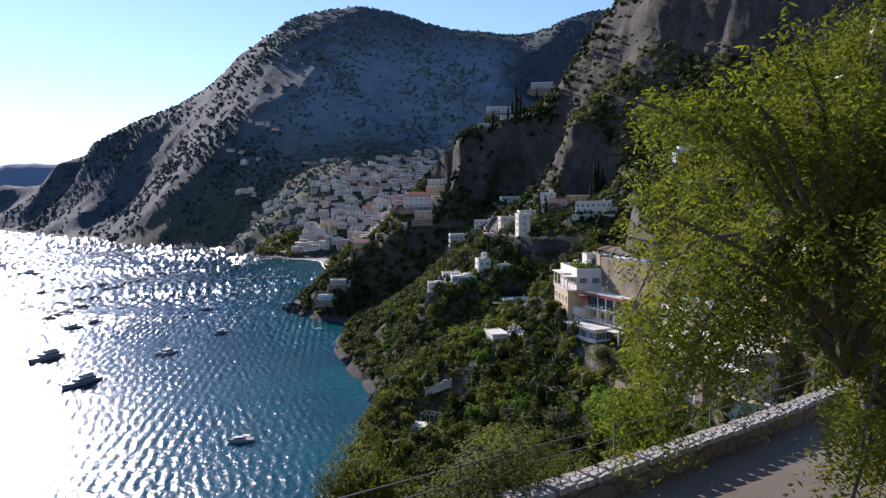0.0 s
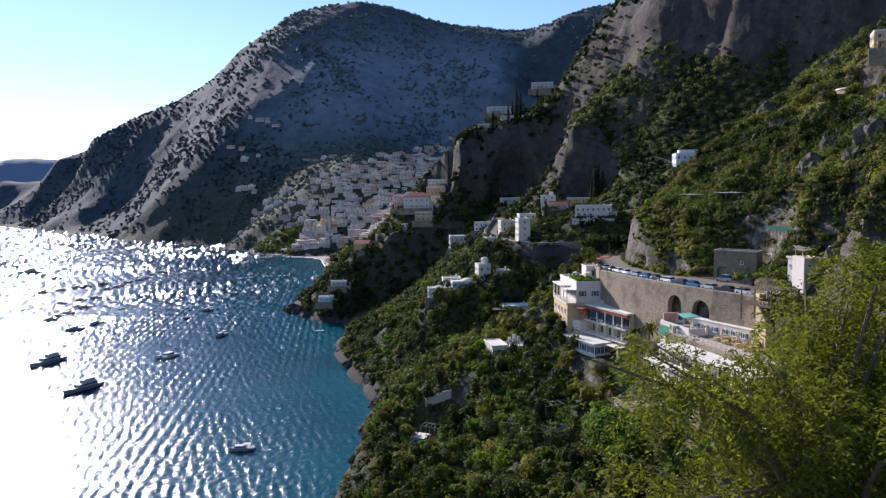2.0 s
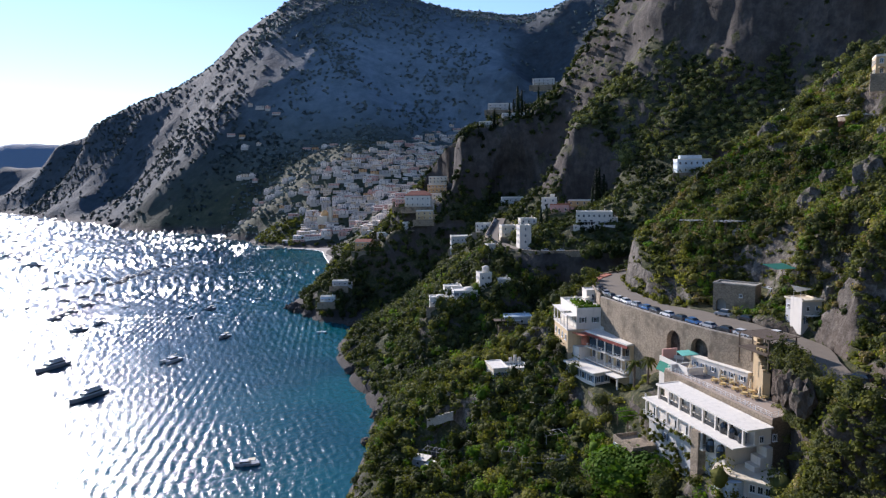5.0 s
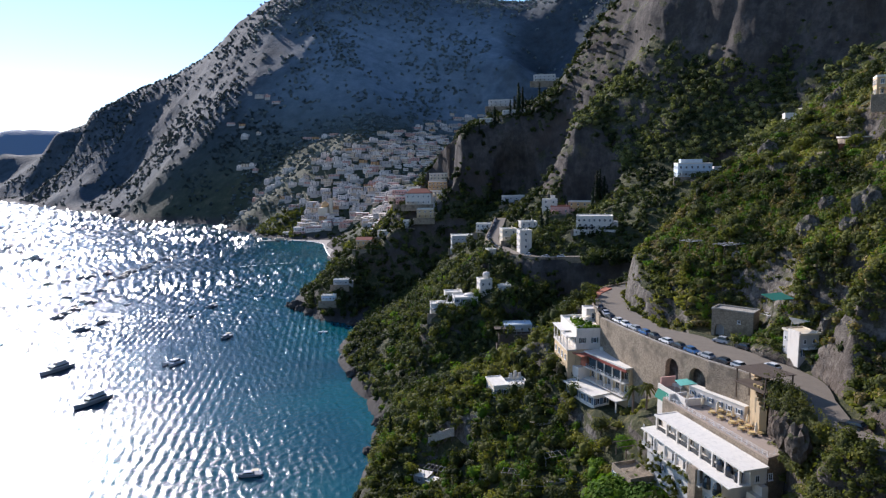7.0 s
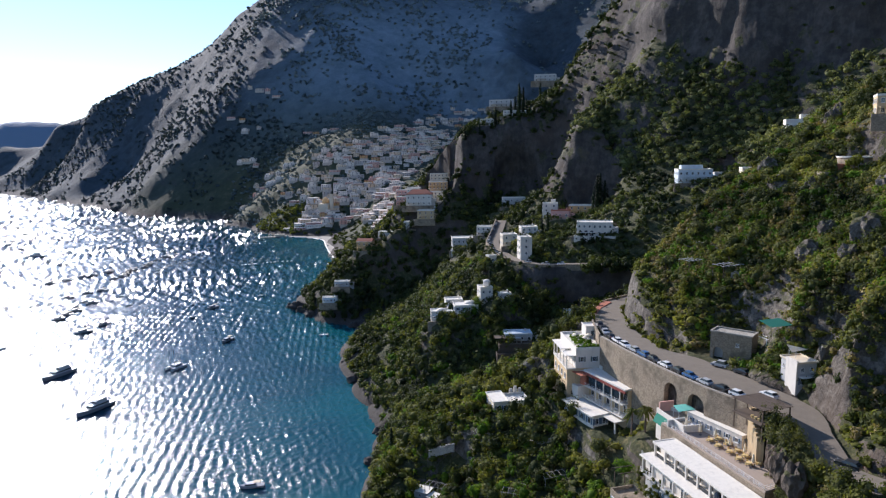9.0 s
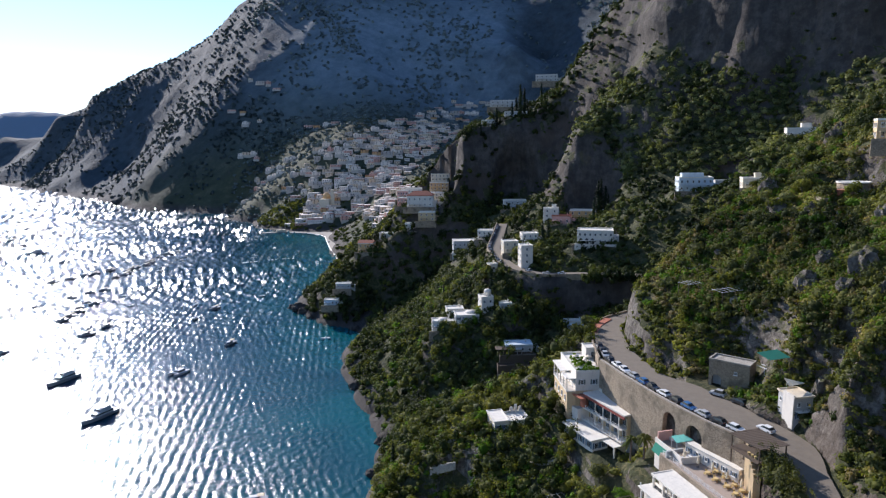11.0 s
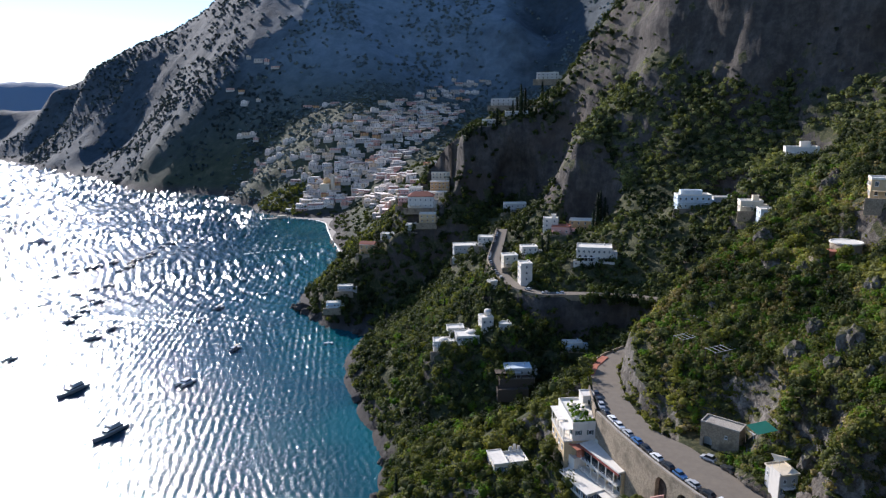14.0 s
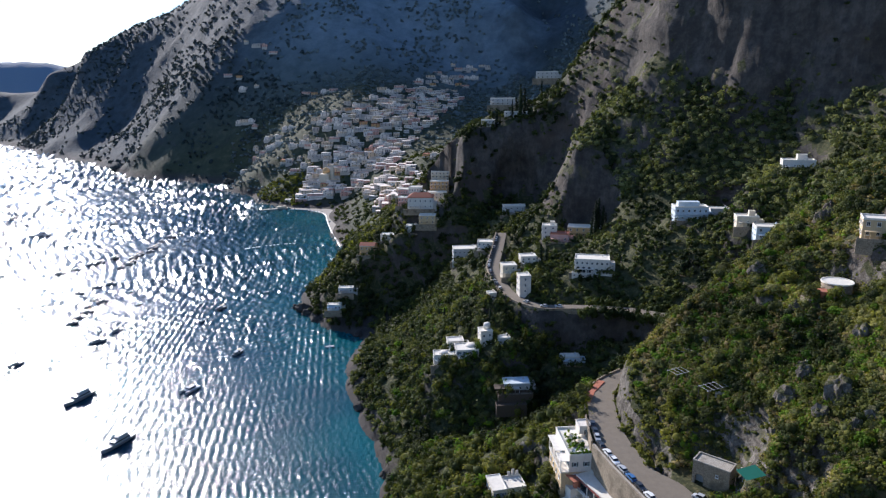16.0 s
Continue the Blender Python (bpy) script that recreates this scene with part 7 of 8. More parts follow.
def build_slope_rocks():
    """Pale limestone outcrops standing out of the growth above the road."""
    rng = np.random.RandomState(31)
    v0, f0 = ico(3)
    for i in range(34):
        x, y = rng.uniform(84, 150), rng.uniform(140, 275)
        if x > 0.72 * y or not clear_of(np.array([x]), np.array([y]), 10.0, 3.0)[0]:
            continue
        r = rng.uniform(1.4, 3.6)
        jag = 1 + 0.45 * np.array([noise.noise(Vector(p) * 1.6 + Vector((x, y, 0))) for p in v0]) + 0.3 * np.array([noise.noise(Vector(p) * 4.3 + Vector((y, x, 0))) for p in v0])
        ob = mesh_object("rock", v0 * jag[:, None] * np.array([r, r, r * rng.uniform(0.9, 1.6)]), f0, HILL)
        ob.location = (x, y, ground_at(x, y) + 0.4 * r)
        tagged(ob, "pale weathered limestone outcrop among shrubs on the slope", "rock", "rocks on the slope")


# ---------------------------------------------------------------- vegetation
def clear_of(x, y, road=6.0, pad=1.0):
    ok = np.ones(len(x), bool)
    for rx, ry, _ in road_mid[::2]:
        ok &= (x - rx) ** 2 + (y - ry) ** 2 > road ** 2
    for rx, ry, _ in offset_line(bay_mid[(bay_mid[:, 1] > 131) & (bay_mid[:, 1] < 180)], 5.0):
        ok &= (x - rx) ** 2 + (y - ry) ** 2 > 5.0 ** 2
    for px, py, _, half in PADS:
        ok &= (x - px) ** 2 + (y - py) ** 2 > (half * 0.82 + pad * 0.6) ** 2
    # courtyard, decks and wall foot of the hotel
    u, v = (x - 53.5) * 0.964 + (y - 133.4) * 0.266, (y - 133.4) * 0.964 - (x - 53.5) * 0.266
    ok &= ~((u > -5.5) & (u < np.where(v < -8, 8.5, 15.5)) & (v > -16) & (v < 34))
    ok &= ((x - 76.0) ** 2 + (y - 172.6) ** 2 > 5.4 ** 2) & ((x - 72.0) ** 2 + (y - 177.6) ** 2 > 5.4 ** 2)
    # open view below the hotel and in front of the roadside houses
    ok &= ~((x > 38) & (x < 48) & (y > 172) & (y < 200))
    return ok


def slope_of(x, y):
    e = 3.0
    return np.hypot(land(x + e, y) - land(x - e, y), land(x, y + e) - land(x, y - e)) / (2 * e)


def scatter(rng, n, x0, x1, y0, y1, steep=1.7, road=6.0, pad=1.5):
    x, y = rng.uniform(x0, x1, n), rng.uniform(y0, y1, n)
    ok = clear_of(x, y, road, pad) & (x < 0.76 * y + 4)
    x, y = x[ok], y[ok]
    z = land(x, y)
    ok = (z > 3.0) & (slope_of(x, y) < steep * rng.uniform(0.7, 1.2, len(x)))
    return x[ok], y[ok], z[ok]


def build_woods():
    rng = np.random.RandomState(17)

    def stuff(name, mat, label, x, y, z, rad, hgt, per, size, lift=0.3, lobes=4):
        c = np.c_[x, y, z + hgt * lift]
        v, f = foliage(c, rad, hgt, per, size, rng, lobes)
        o = mesh_object(name, v, f, mat, smooth=True)
        tagged(o, label, "trees", kind="stuff")

    # single trees on the nearest slopes
    kinds = [tree_template("olive_tree", OLIVE, 5.6, 2.6, 1, "grey-green olive tree with a loose round crown", low=0.6),
             tree_template("olive_tree", OLIVE, 4.6, 2.3, 2, "small grey-green olive tree", low=0.5),
             tree_template("oak_tree", WOODLEAF, 6.6, 3.0, 3, "dark evergreen oak with a dense crown", low=0.8),
             tree_template("lemon_tree", BRIGHT, 4.4, 2.2, 4, "bright green lemon tree on a terrace", low=0.5),
             tree_template("shrub_tree", WOODLEAF, 3.6, 2.4, 5, "low bushy evergreen tree", 360, 0.3, 0.8, low=0.7),
             tree_template("carob_tree", OLIVE, 6.8, 3.4, 6, "wide-crowned carob tree on the slope", 520, 0.36, low=0.8)]
    x, y, z = scatter(rng, 1000, -30, 130, 92, 258, 1.8)
    keep = rng.permutation(len(x))[:285]
    used = set()
    for i in keep:
        j = int(rng.choice(len(kinds), p=(0.24, 0.18, 0.2, 0.12, 0.18, 0.08)))
        m = pose(x[i], y[i], z[i] - 0.3, 0, 0, rng.uniform(0, 360))
        s = rng.uniform(0.7, 1.2)
        if j in used:
            o = copy_thing(kinds[j], m)
        else:
            o = kinds[j]
            o.matrix_basis = m
            used.add(j)
        o.scale = (s, s, s * rng.uniform(0.85, 1.1))
    big = tree_template("plane_tree", BRIGHT, 11.0, 6.4, 12, "large bright green spreading tree below the hotel", 5200, 0.30, 0.75, group="", low=1.0)
    big.matrix_basis = pose(42.2, 142.0, 34.0)
    big.scale = (1.85, 1.6, 1.45)
    # single trees in front of the hotel
    for name, mat, x, y, z, h, r, seed, label in (("olive_tree", OLIVE, 50.0, 121.5, 40.5, 8.5, 3.2, 61, "tall grey-green olive in front of the hotel"), ("olive_tree", OLIVE, 46.5, 124.5, 38.5, 8.0, 3.0, 62, "grey-green olive below the hotel terrace"), ("oak_tree", WOODLEAF, 57.2, 108.0, 44.0, 6.5, 2.8, 63, "bushy oak below the low cream building"), ("olive_tree", OLIVE, 44.5, 127.5, 38.5, 13.0, 3.8, 64, "tall grey-green olive beside the hotel wall"), ("oak_tree", WOODLEAF, 48.2, 121.0, 39.0, 10.5, 3.4, 66, "bushy oak in front of the hotel wall"), ("oak_tree", WOODLEAF, 39.5, 133.5, 35.0, 10.0, 3.4, 67, "bushy oak beside the spreading tree"), ("lemon_tree", BRIGHT, 44.5, 156.0, 47.0, 6.5, 2.8, 65, "bright green tree beside the lower wing")):
        t = tree_template(name, mat, h, r, seed, label, 1500, 0.16, 0.72, "", low=0.6)
        t.matrix_basis = pose(x, y, z)
    palm_spots = ((52.5, 166.5, 57.0), (49.5, 168.5, 55.5))
    for px, py, pz in palm_spots:
        p = thing("palm_tree", px, py, pz, 0, "dark palm with drooping fronds between the houses", "tree", "palms")
        part("trunk", Shape().tube([(0, 0, -2), (0.1, 0, 4.5)], [0.3, 0.22], 8), BARK, p)
        s = Shape()
        for i in range(34):
            a, e = rng.uniform(0, 2 * math.pi), rng.uniform(-0.2, 1.2)
            l = rng.uniform(2.2, 3.2)
            pts = [Vector((math.cos(a) * l * u * math.cos(e), math.sin(a) * l * u * math.cos(e), 4.4 + l * (math.sin(e) * u - 0.75 * u * u))) for u in (0, 0.3, 0.6, 0.85, 1.0)]
            side = Vector((-math.sin(a), math.cos(a), 0)) * 0.32
            for q0, q1, w0, w1 in zip(pts[:-1], pts[1:], (0.4, 1, 1, 0.7), (1, 1, 0.7, 0.05)):
                s.add([q0 - side * w0 - Vector((0, 0, 0.15)), q0, q1, q1 - side * w1 - Vector((0, 0, 0.15))], [(0, 1, 2, 3)])
                s.add([q0, q0 + side * w0 - Vector((0, 0, 0.15)), q1 + side * w1 - Vector((0, 0, 0.15)), q1], [(0, 1, 2, 3)])
        part("crown", s, WOODLEAF, p)
    # undergrowth and woods, thinning in detail with distance
    x, y, z = scatter(rng, 5600, -34, 150, 60, 275, 2.3, 5.0)
    n = len(x)
    stuff("undergrowth", WOODLEAF, "tangled evergreen undergrowth between the terraces", x, y, z, rng.uniform(1.3, 3.5, n), rng.uniform(1.8, 4.4, n), 34, 0.335)
    x, y, z = scatter(rng, 700, -34, 150, 60, 275, 1.8, 5.0)
    n = len(x)
    stuff("dry_shrubs", OLIVE, "pale dry shrubs and grass tufts", x, y, z, rng.uniform(0.7, 1.5, n), rng.uniform(0.7, 1.7, n), 40, 0.24)
    x, y, z = scatter(rng, 5200, -66, 235, 250, 450, 2.1)
    n = len(x)
    half = rng.rand(n) < 0.6
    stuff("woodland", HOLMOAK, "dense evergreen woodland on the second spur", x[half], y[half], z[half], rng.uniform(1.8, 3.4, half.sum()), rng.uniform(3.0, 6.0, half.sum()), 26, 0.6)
    q = ~half
    stuff("olive_grove", OLIVE, "grey-green olives on the second spur", x[q], y[q], z[q], rng.uniform(1.8, 3.0, q.sum()), rng.uniform(2.6, 4.6, q.sum()), 40, 0.5)
    x, y, z = scatter(rng, 1100, 138, 238, 180, 312, 2.2)
    n = len(x)
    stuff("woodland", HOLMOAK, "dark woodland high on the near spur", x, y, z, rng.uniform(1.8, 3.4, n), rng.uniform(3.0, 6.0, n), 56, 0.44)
    # the grove below the great cliff, planted in rough rows along the slope
    gx, gy = np.meshgrid(np.arange(92, 330, 5.6), np.arange(300, 560, 5.9))
    gx, gy = (gx + rng.uniform(-1.3, 1.3, gx.shape)).ravel(), (gy + rng.uniform(-1.3, 1.3, gy.shape)).ravel()
    gz = land(gx, gy, False)
    ok = (gz > 118) & (gz < 196) & clear_of(gx, gy) & (slope_of(gx, gy) < 1.9)
    gx, gy = gx[ok], gy[ok]
    gz = land(gx, gy)
    n = len(gx)
    stuff("olive_grove", GROVELEAF, "rows of round olive trees below the great cliff", gx, gy, gz, rng.uniform(2.9, 4.8, n), rng.uniform(4.8, 7.6, n), 76, 0.52)
    x, y, z = scatter(rng, 3000, -135, 240, 440, 740, 1.9)
    n = len(x)
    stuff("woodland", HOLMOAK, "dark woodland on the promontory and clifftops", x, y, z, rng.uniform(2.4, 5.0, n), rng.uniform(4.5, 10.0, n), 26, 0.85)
    x, y = rng.uniform(4, 104, 110), rng.uniform(576, 606, 110)
    z = land(x, y)
    ok = z > 138
    x, y, z = x[ok], y[ok], z[ok]
    n = len(x)
    stuff("clifftop_trees", HOLMOAK, "dark trees along the edge of the clifftop", x, y, z, rng.uniform(1.5, 3.4, n), rng.uniform(3.0, 7.5, n), 60, 0.6)
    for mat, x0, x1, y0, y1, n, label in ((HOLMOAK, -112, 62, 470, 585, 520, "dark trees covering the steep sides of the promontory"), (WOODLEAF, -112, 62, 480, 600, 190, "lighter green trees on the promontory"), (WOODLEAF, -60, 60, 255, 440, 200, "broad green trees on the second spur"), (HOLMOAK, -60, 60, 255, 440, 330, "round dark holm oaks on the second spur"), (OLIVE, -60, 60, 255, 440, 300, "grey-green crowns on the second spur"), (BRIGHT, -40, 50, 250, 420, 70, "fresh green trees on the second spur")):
        x, y, z = scatter(rng, n, x0, x1, y0, y1, 3.2)
        n = len(x)
        stuff("spur_trees", mat, label, x, y, z, rng.uniform(2.2, 4.6, n), rng.uniform(4.0, 8.5, n), 60, 0.55, 0.3, 5)
    # shrubs clinging to the cliffs
    x, y = rng.uniform(0, 300, 4200), rng.uniform(300, 680, 4200)
    sl = slope_of(x, y)
    ok = (sl > 1.0) & (rng.rand(len(x)) < np.clip(1.25 - 0.3 * sl, 0.22, 0.9)) & (x < 0.74 * y)
    x, y = x[ok], y[ok]
    z = land(x, y)
    n = len(x)
    stuff("cliff_shrubs", HOLMOAK, "shrubs clinging to ledges of the limestone cliffs", x, y, z, rng.uniform(1.0, 2.4, n), rng.uniform(1.2, 3.0, n), 26, 0.6)
    x, y = rng.uniform(52, 150, 7000), rng.uniform(88, 270, 7000)
    sl = slope_of(x, y)
    ok = (sl > 0.9) & clear_of(x, y, 5.2, 0.5) & (np.arctan2(x, y) < 0.64) & (rng.rand(len(x)) < np.clip(1.5 - 0.3 * sl, 0.35, 1))
    x, y = x[ok], y[ok]
    z = land(x, y)
    n = len(x)
    stuff("bank_shrubs", WOODLEAF, "shrubs and creepers hanging over the rock banks", x, y, z, rng.uniform(0.8, 1.9, n), rng.uniform(1.0, 2.6, n), 26, 0.28)
    x, y = rng.uniform(74, 128, 1500), rng.uniform(132, 215, 1500)
    ok = clear_of(x, y, 6.0, 0.5) & (np.arctan2(x, y) < 0.66) & (rng.rand(len(x)) < np.clip(1.6 - 0.45 * slope_of(x, y), 0.15, 1))
    x, y = x[ok], y[ok]
    n = len(x)
    half = rng.rand(n) < 0.55
    for m, k in ((OLIVE, half), (WOODLEAF, ~half)):
        stuff("bank_bushes", m, "bushes and small trees on the ledges above the road", x[k], y[k], land(x[k], y[k]), rng.uniform(1.0, 2.3, k.sum()), rng.uniform(1.6, 3.8, k.sum()), 44, 0.28)
    # growth over the crag beside the small house and the rocks below the road
    x, y = np.r_[rng.uniform(82, 114, 900), rng.uniform(60, 68, 160)], np.r_[rng.uniform(112, 168, 900), rng.uniform(106, 126, 160)]
    ok = clear_of(x, y, 5.6, 0.5)
    x, y = x[ok], y[ok]
    pick = rng.rand(len(x))
    for m, k in ((OLIVE, pick < 0.4), (WOODLEAF, (pick >= 0.4) & (pick < 0.65)), (HOLMOAK, (pick >= 0.65) & (pick < 0.85)), (DRYLEAF, pick >= 0.85)):
        stuff("crag_bushes", m, "bushes and trailing plants over the crag above the road", x[k], y[k], land(x[k], y[k]), rng.uniform(0.9, 2.0, k.sum()), rng.uniform(1.4, 3.4, k.sum()), 50, 0.25)
    # trees closing over the road in the gully, its shade in their dark leaves
    k = np.concatenate([offset_line(road_mid, s) for s in (-9.5, -6.5, 6.5)])
    k = k[(k[:, 1] > 262) & (k[:, 1] < 352) & (k[:, 0] > 70)]
    n = len(k)
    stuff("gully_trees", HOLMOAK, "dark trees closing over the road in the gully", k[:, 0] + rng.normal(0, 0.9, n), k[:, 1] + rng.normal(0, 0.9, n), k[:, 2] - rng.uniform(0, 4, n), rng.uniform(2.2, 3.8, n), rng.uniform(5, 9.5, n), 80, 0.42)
    x, y = rng.uniform(20, 150, 1500), rng.uniform(262, 352, 1500)
    sl = slope_of(x, y)
    ok = (sl > 0.8) & clear_of(x, y, 6.0, 1.0)
    x, y = x[ok], y[ok]
    n = len(x)
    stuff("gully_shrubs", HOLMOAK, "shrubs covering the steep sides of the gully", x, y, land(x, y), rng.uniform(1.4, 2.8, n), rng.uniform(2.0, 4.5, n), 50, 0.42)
    # bushes over the rock beside the hotel
    x, y = rng.uniform(55, 69, 1300), rng.uniform(90, 140, 1300)
    u, v = (x - 53.5) * 0.964 + (y - 133.4) * 0.266, (y - 133.4) * 0.964 - (x - 53.5) * 0.266
    ok = ((u > 8.5) | (v < -17)) & ((v < -16) | (u > np.where(v < 2, 11.6 + (v + 13) * 0.33, 15.6))) & (np.hypot(x - 57.6, y - 119.2) > 8.5)
    for rx, ry, _ in road_mid[::2]:
        ok &= (x - rx) ** 2 + (y - ry) ** 2 > 4.9 ** 2
    x, y = x[ok], y[ok]
    n = len(x)
    half = rng.rand(n) < 0.6
    for m, k in ((OLIVE, half), (WOODLEAF, ~half)):
        stuff("outcrop_bushes", m, "bushes covering the rock outcrop below the road", x[k], y[k], land(x[k], y[k]), rng.uniform(0.7, 1.7, k.sum()), rng.uniform(1.0, 2.6, k.sum()), 90, 0.17)
    # kitchen gardens and vines on the sunny terraces above the road, and below the hotel
    for x0, x1, y0, y1, n in ((74, 116, 160, 228, 620), (-12, 40, 120, 235, 420), (150, 200, 330, 372, 120), (96, 150, 212, 258, 110)):
        x, y, z = scatter(rng, n, x0, x1, y0, y1, 1.7, 5.5)
        n = len(x)
        stuff("garden_plants", BRIGHT, "bright green vines, lemons and vegetables on garden terraces", x, y, z, rng.uniform(0.9, 2.1, n), rng.uniform(1.8, 4.6, n), 50, 0.25)
    x, y, z = scatter(rng, 2300, 70, 165, 120, 290, 2.4, 5.5)
    n = len(x)
    stuff("dry_shrubs", DRYLEAF, "straw-coloured dry grass and shrubs on the sunny slope", x, y, z, rng.uniform(0.9, 2.8, n), rng.uniform(1.2, 3.4, n), 32, 0.29)
    # dry clearings and bright vines in patches on the sunny slope
    for m, seed, label in ((DRYLEAF, 61, "patches of tan dry grass between the bushes"), (BRIGHT, 62, "patches of bright vines on the terraces")):
        x, y, z = scatter(rng, 5200, 76, 185, 135, 300, 2.2, 6.0)
        k = smooth_noise(x, y, 13, seed) + 0.5 * smooth_noise(x, y, 5, seed + 5) > 0.24
        x, y, z = x[k], y[k], z[k]
        n = len(x)
        stuff("slope_plants", m, label, x, y, z + 0.9, rng.uniform(0.8, 1.7, n), rng.uniform(1.4, 3.0, n), 34, 0.28)
    # creepers on the bank under the road
    k = rng.rand(260)
    y = rng.uniform(112, 121, 260)
    edge = np.interp(y, road_mid[:, 1][(road_mid[:, 1] > 107) & (road_mid[:, 1] < 140)], road_mid[:, 0][(road_mid[:, 1] > 107) & (road_mid[:, 1] < 140)]) - 4.6
    stuff("bank_creepers", OLIVE, "creepers and bushes hanging down the bank under the road", edge - 3.2 * k, y, 72.5 - 9.5 * k ** 1.3, rng.uniform(0.7, 1.5, 260), rng.uniform(0.9, 2.0, 260), 70, 0.17)
    # larger crowns standing out of the low growth
    for m, n, label in ((HOLMOAK, 190, "tall dark evergreen trees above the shore"), (WOODLEAF, 130, "broad green trees among the terraces"), (BRIGHT, 45, "fresh green fig and plane trees among the terraces")):
        x, y, z = scatter(rng, n, -28, 62, 110, 345, 2.0, 7.0)
        n = len(x)
        stuff("large_trees", m, label, x, y, z, rng.uniform(2.4, 4.4, n), rng.uniform(5.5, 10.0, n), 170, 0.31, 0.35, 6)
    x, y, z = scatter(rng, 150, 84, 160, 150, 290, 2.0, 7.0)
    n = len(x)
    stuff("large_trees", HOLMOAK, "round dark holm oaks on the sunny slope", x, y, z, rng.uniform(2.0, 3.6, n), rng.uniform(4.0, 7.0, n), 200, 0.25, 0.35, 6)
    # bushes standing up between the carport and the road
    x, y = np.r_[rng.uniform(66.5, 71.0, 46), rng.uniform(64.5, 68.5, 26)], np.r_[rng.uniform(116, 130, 46), rng.uniform(104, 118, 26)]
    ok = np.min([np.hypot(x - q[0], y - q[1]) for q in road_mid], axis=0) > 3.4
    x, y = x[ok], y[ok]
    n = len(x)
    for m, k in ((WOODLEAF, np.arange(n) % 3 == 0), (OLIVE, np.arange(n) % 3 > 0)):
        stuff("roadside_bushes", m, "tall bushes and creepers crowding the seaward edge of the road", x[k], y[k], land(x[k], y[k]) - 0.4, rng.uniform(1.3, 2.3, k.sum()), rng.uniform(4.0, 6.8, k.sum()), 200, 0.2)
    x, y, z = scatter(rng, 260, 84, 160, 150, 290, 2.0, 7.0)
    n = len(x)
    stuff("large_trees", OLIVE, "grey-green olives and carobs on the sunny slope", x, y, z, rng.uniform(1.8, 3.2, n), rng.uniform(3.2, 5.6, n), 150, 0.27, 0.35, 6)
    # hedge along the seaward edge of the road
    k = offset_line(road_mid, -5.8)
    k = k[(k[:, 1] > 62) & (k[:, 1] < 133) & (k[:, 0] < 92)]
    k = np.concatenate([k, k + np.array([-0.8, 0.6, -0.5])])
    n = len(k)
    tall = 1.0 + 0.75 * np.clip((k[:, 1] - 112) / 6, 0, 1)
    stuff("roadside_hedge", OLIVE, "bushes growing up beside the road", k[:, 0] + rng.normal(0, 0.7, n), k[:, 1] + rng.normal(0, 0.7, n), k[:, 2] - 1.6, rng.uniform(1.6, 2.6, n), rng.uniform(3.4, 5.6, n) * tall, 170, 0.22)
    # far slopes
    x, y, z = scatter(rng, 5200, -440, 300, 690, 1480, 1.9)
    # open where the town stands
    d = ~((np.abs(x - (-190 + (y - 1040) * 0.42)) < 120 - (y - 1040) * 0.12) & (y > 1020) & (y < 1620)) | (rng.rand(len(x)) < 0.45)
    x, y, z = x[d], y[d], z[d]
    for m, k, label in ((HOLMOAK, y < 1080, "patchy woods and scrub behind the headland"), (HAZESCRUB, y >= 1080, "scrub and low woods on the mountainside")):
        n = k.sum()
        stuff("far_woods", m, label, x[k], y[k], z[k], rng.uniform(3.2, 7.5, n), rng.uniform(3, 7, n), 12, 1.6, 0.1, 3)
    # scrub and low woods on the mountain, denser in the gullies
    x, y = rng.uniform(-1900, 620, 40000), rng.uniform(1260, 2500, 40000)
    ok = (rng.rand(40000) < np.clip(0.26 + 0.9 * smooth_noise(x, y, 150, 52) + 0.9 * smooth_noise(x, y, 50, 54), 0.05, 0.8)) & (x > -0.8 * y) & (x < 0.32 * y)
    x, y = x[ok], y[ok]
    z = land(x, y)
    ok = z > 6
    x, y, z = x[ok], y[ok], z[ok]
    # dimmed leaves on the lit seaward flank, haze-pale ones on the shaded bowl
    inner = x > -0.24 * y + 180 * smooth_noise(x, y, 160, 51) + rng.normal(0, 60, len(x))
    for m, k, label in ((DIMMAQUIS, ~inner, "evergreen scrub on the seaward flank of the mountain, shade painted into its colour"), (HAZESCRUB, inner, "scrub on the ledges of the mountain, paled by haze in its colour")):
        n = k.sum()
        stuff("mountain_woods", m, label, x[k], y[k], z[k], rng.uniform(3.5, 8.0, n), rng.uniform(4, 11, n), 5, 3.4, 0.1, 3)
    x, y = np.r_[rng.uniform(-335, -225, 420), rng.uniform(-130, -20, 420)], np.r_[rng.uniform(1020, 1130, 420), rng.uniform(560, 790, 420)]
    z = land(x, y)
    ok = (z > 4) & clear_of(x, y)
    x, y, z = x[ok], y[ok], z[ok]
    n = len(x)
    stuff("shore_woods", WOODLEAF, "green woods on the knoll beside the town and above the beach", x, y, z, rng.uniform(2.6, 5.0, n), rng.uniform(4, 8, n), 22, 1.0)
    # cypresses
    c = [cypress_template(17, 1), cypress_template(22, 2)]
    first = [True, True]
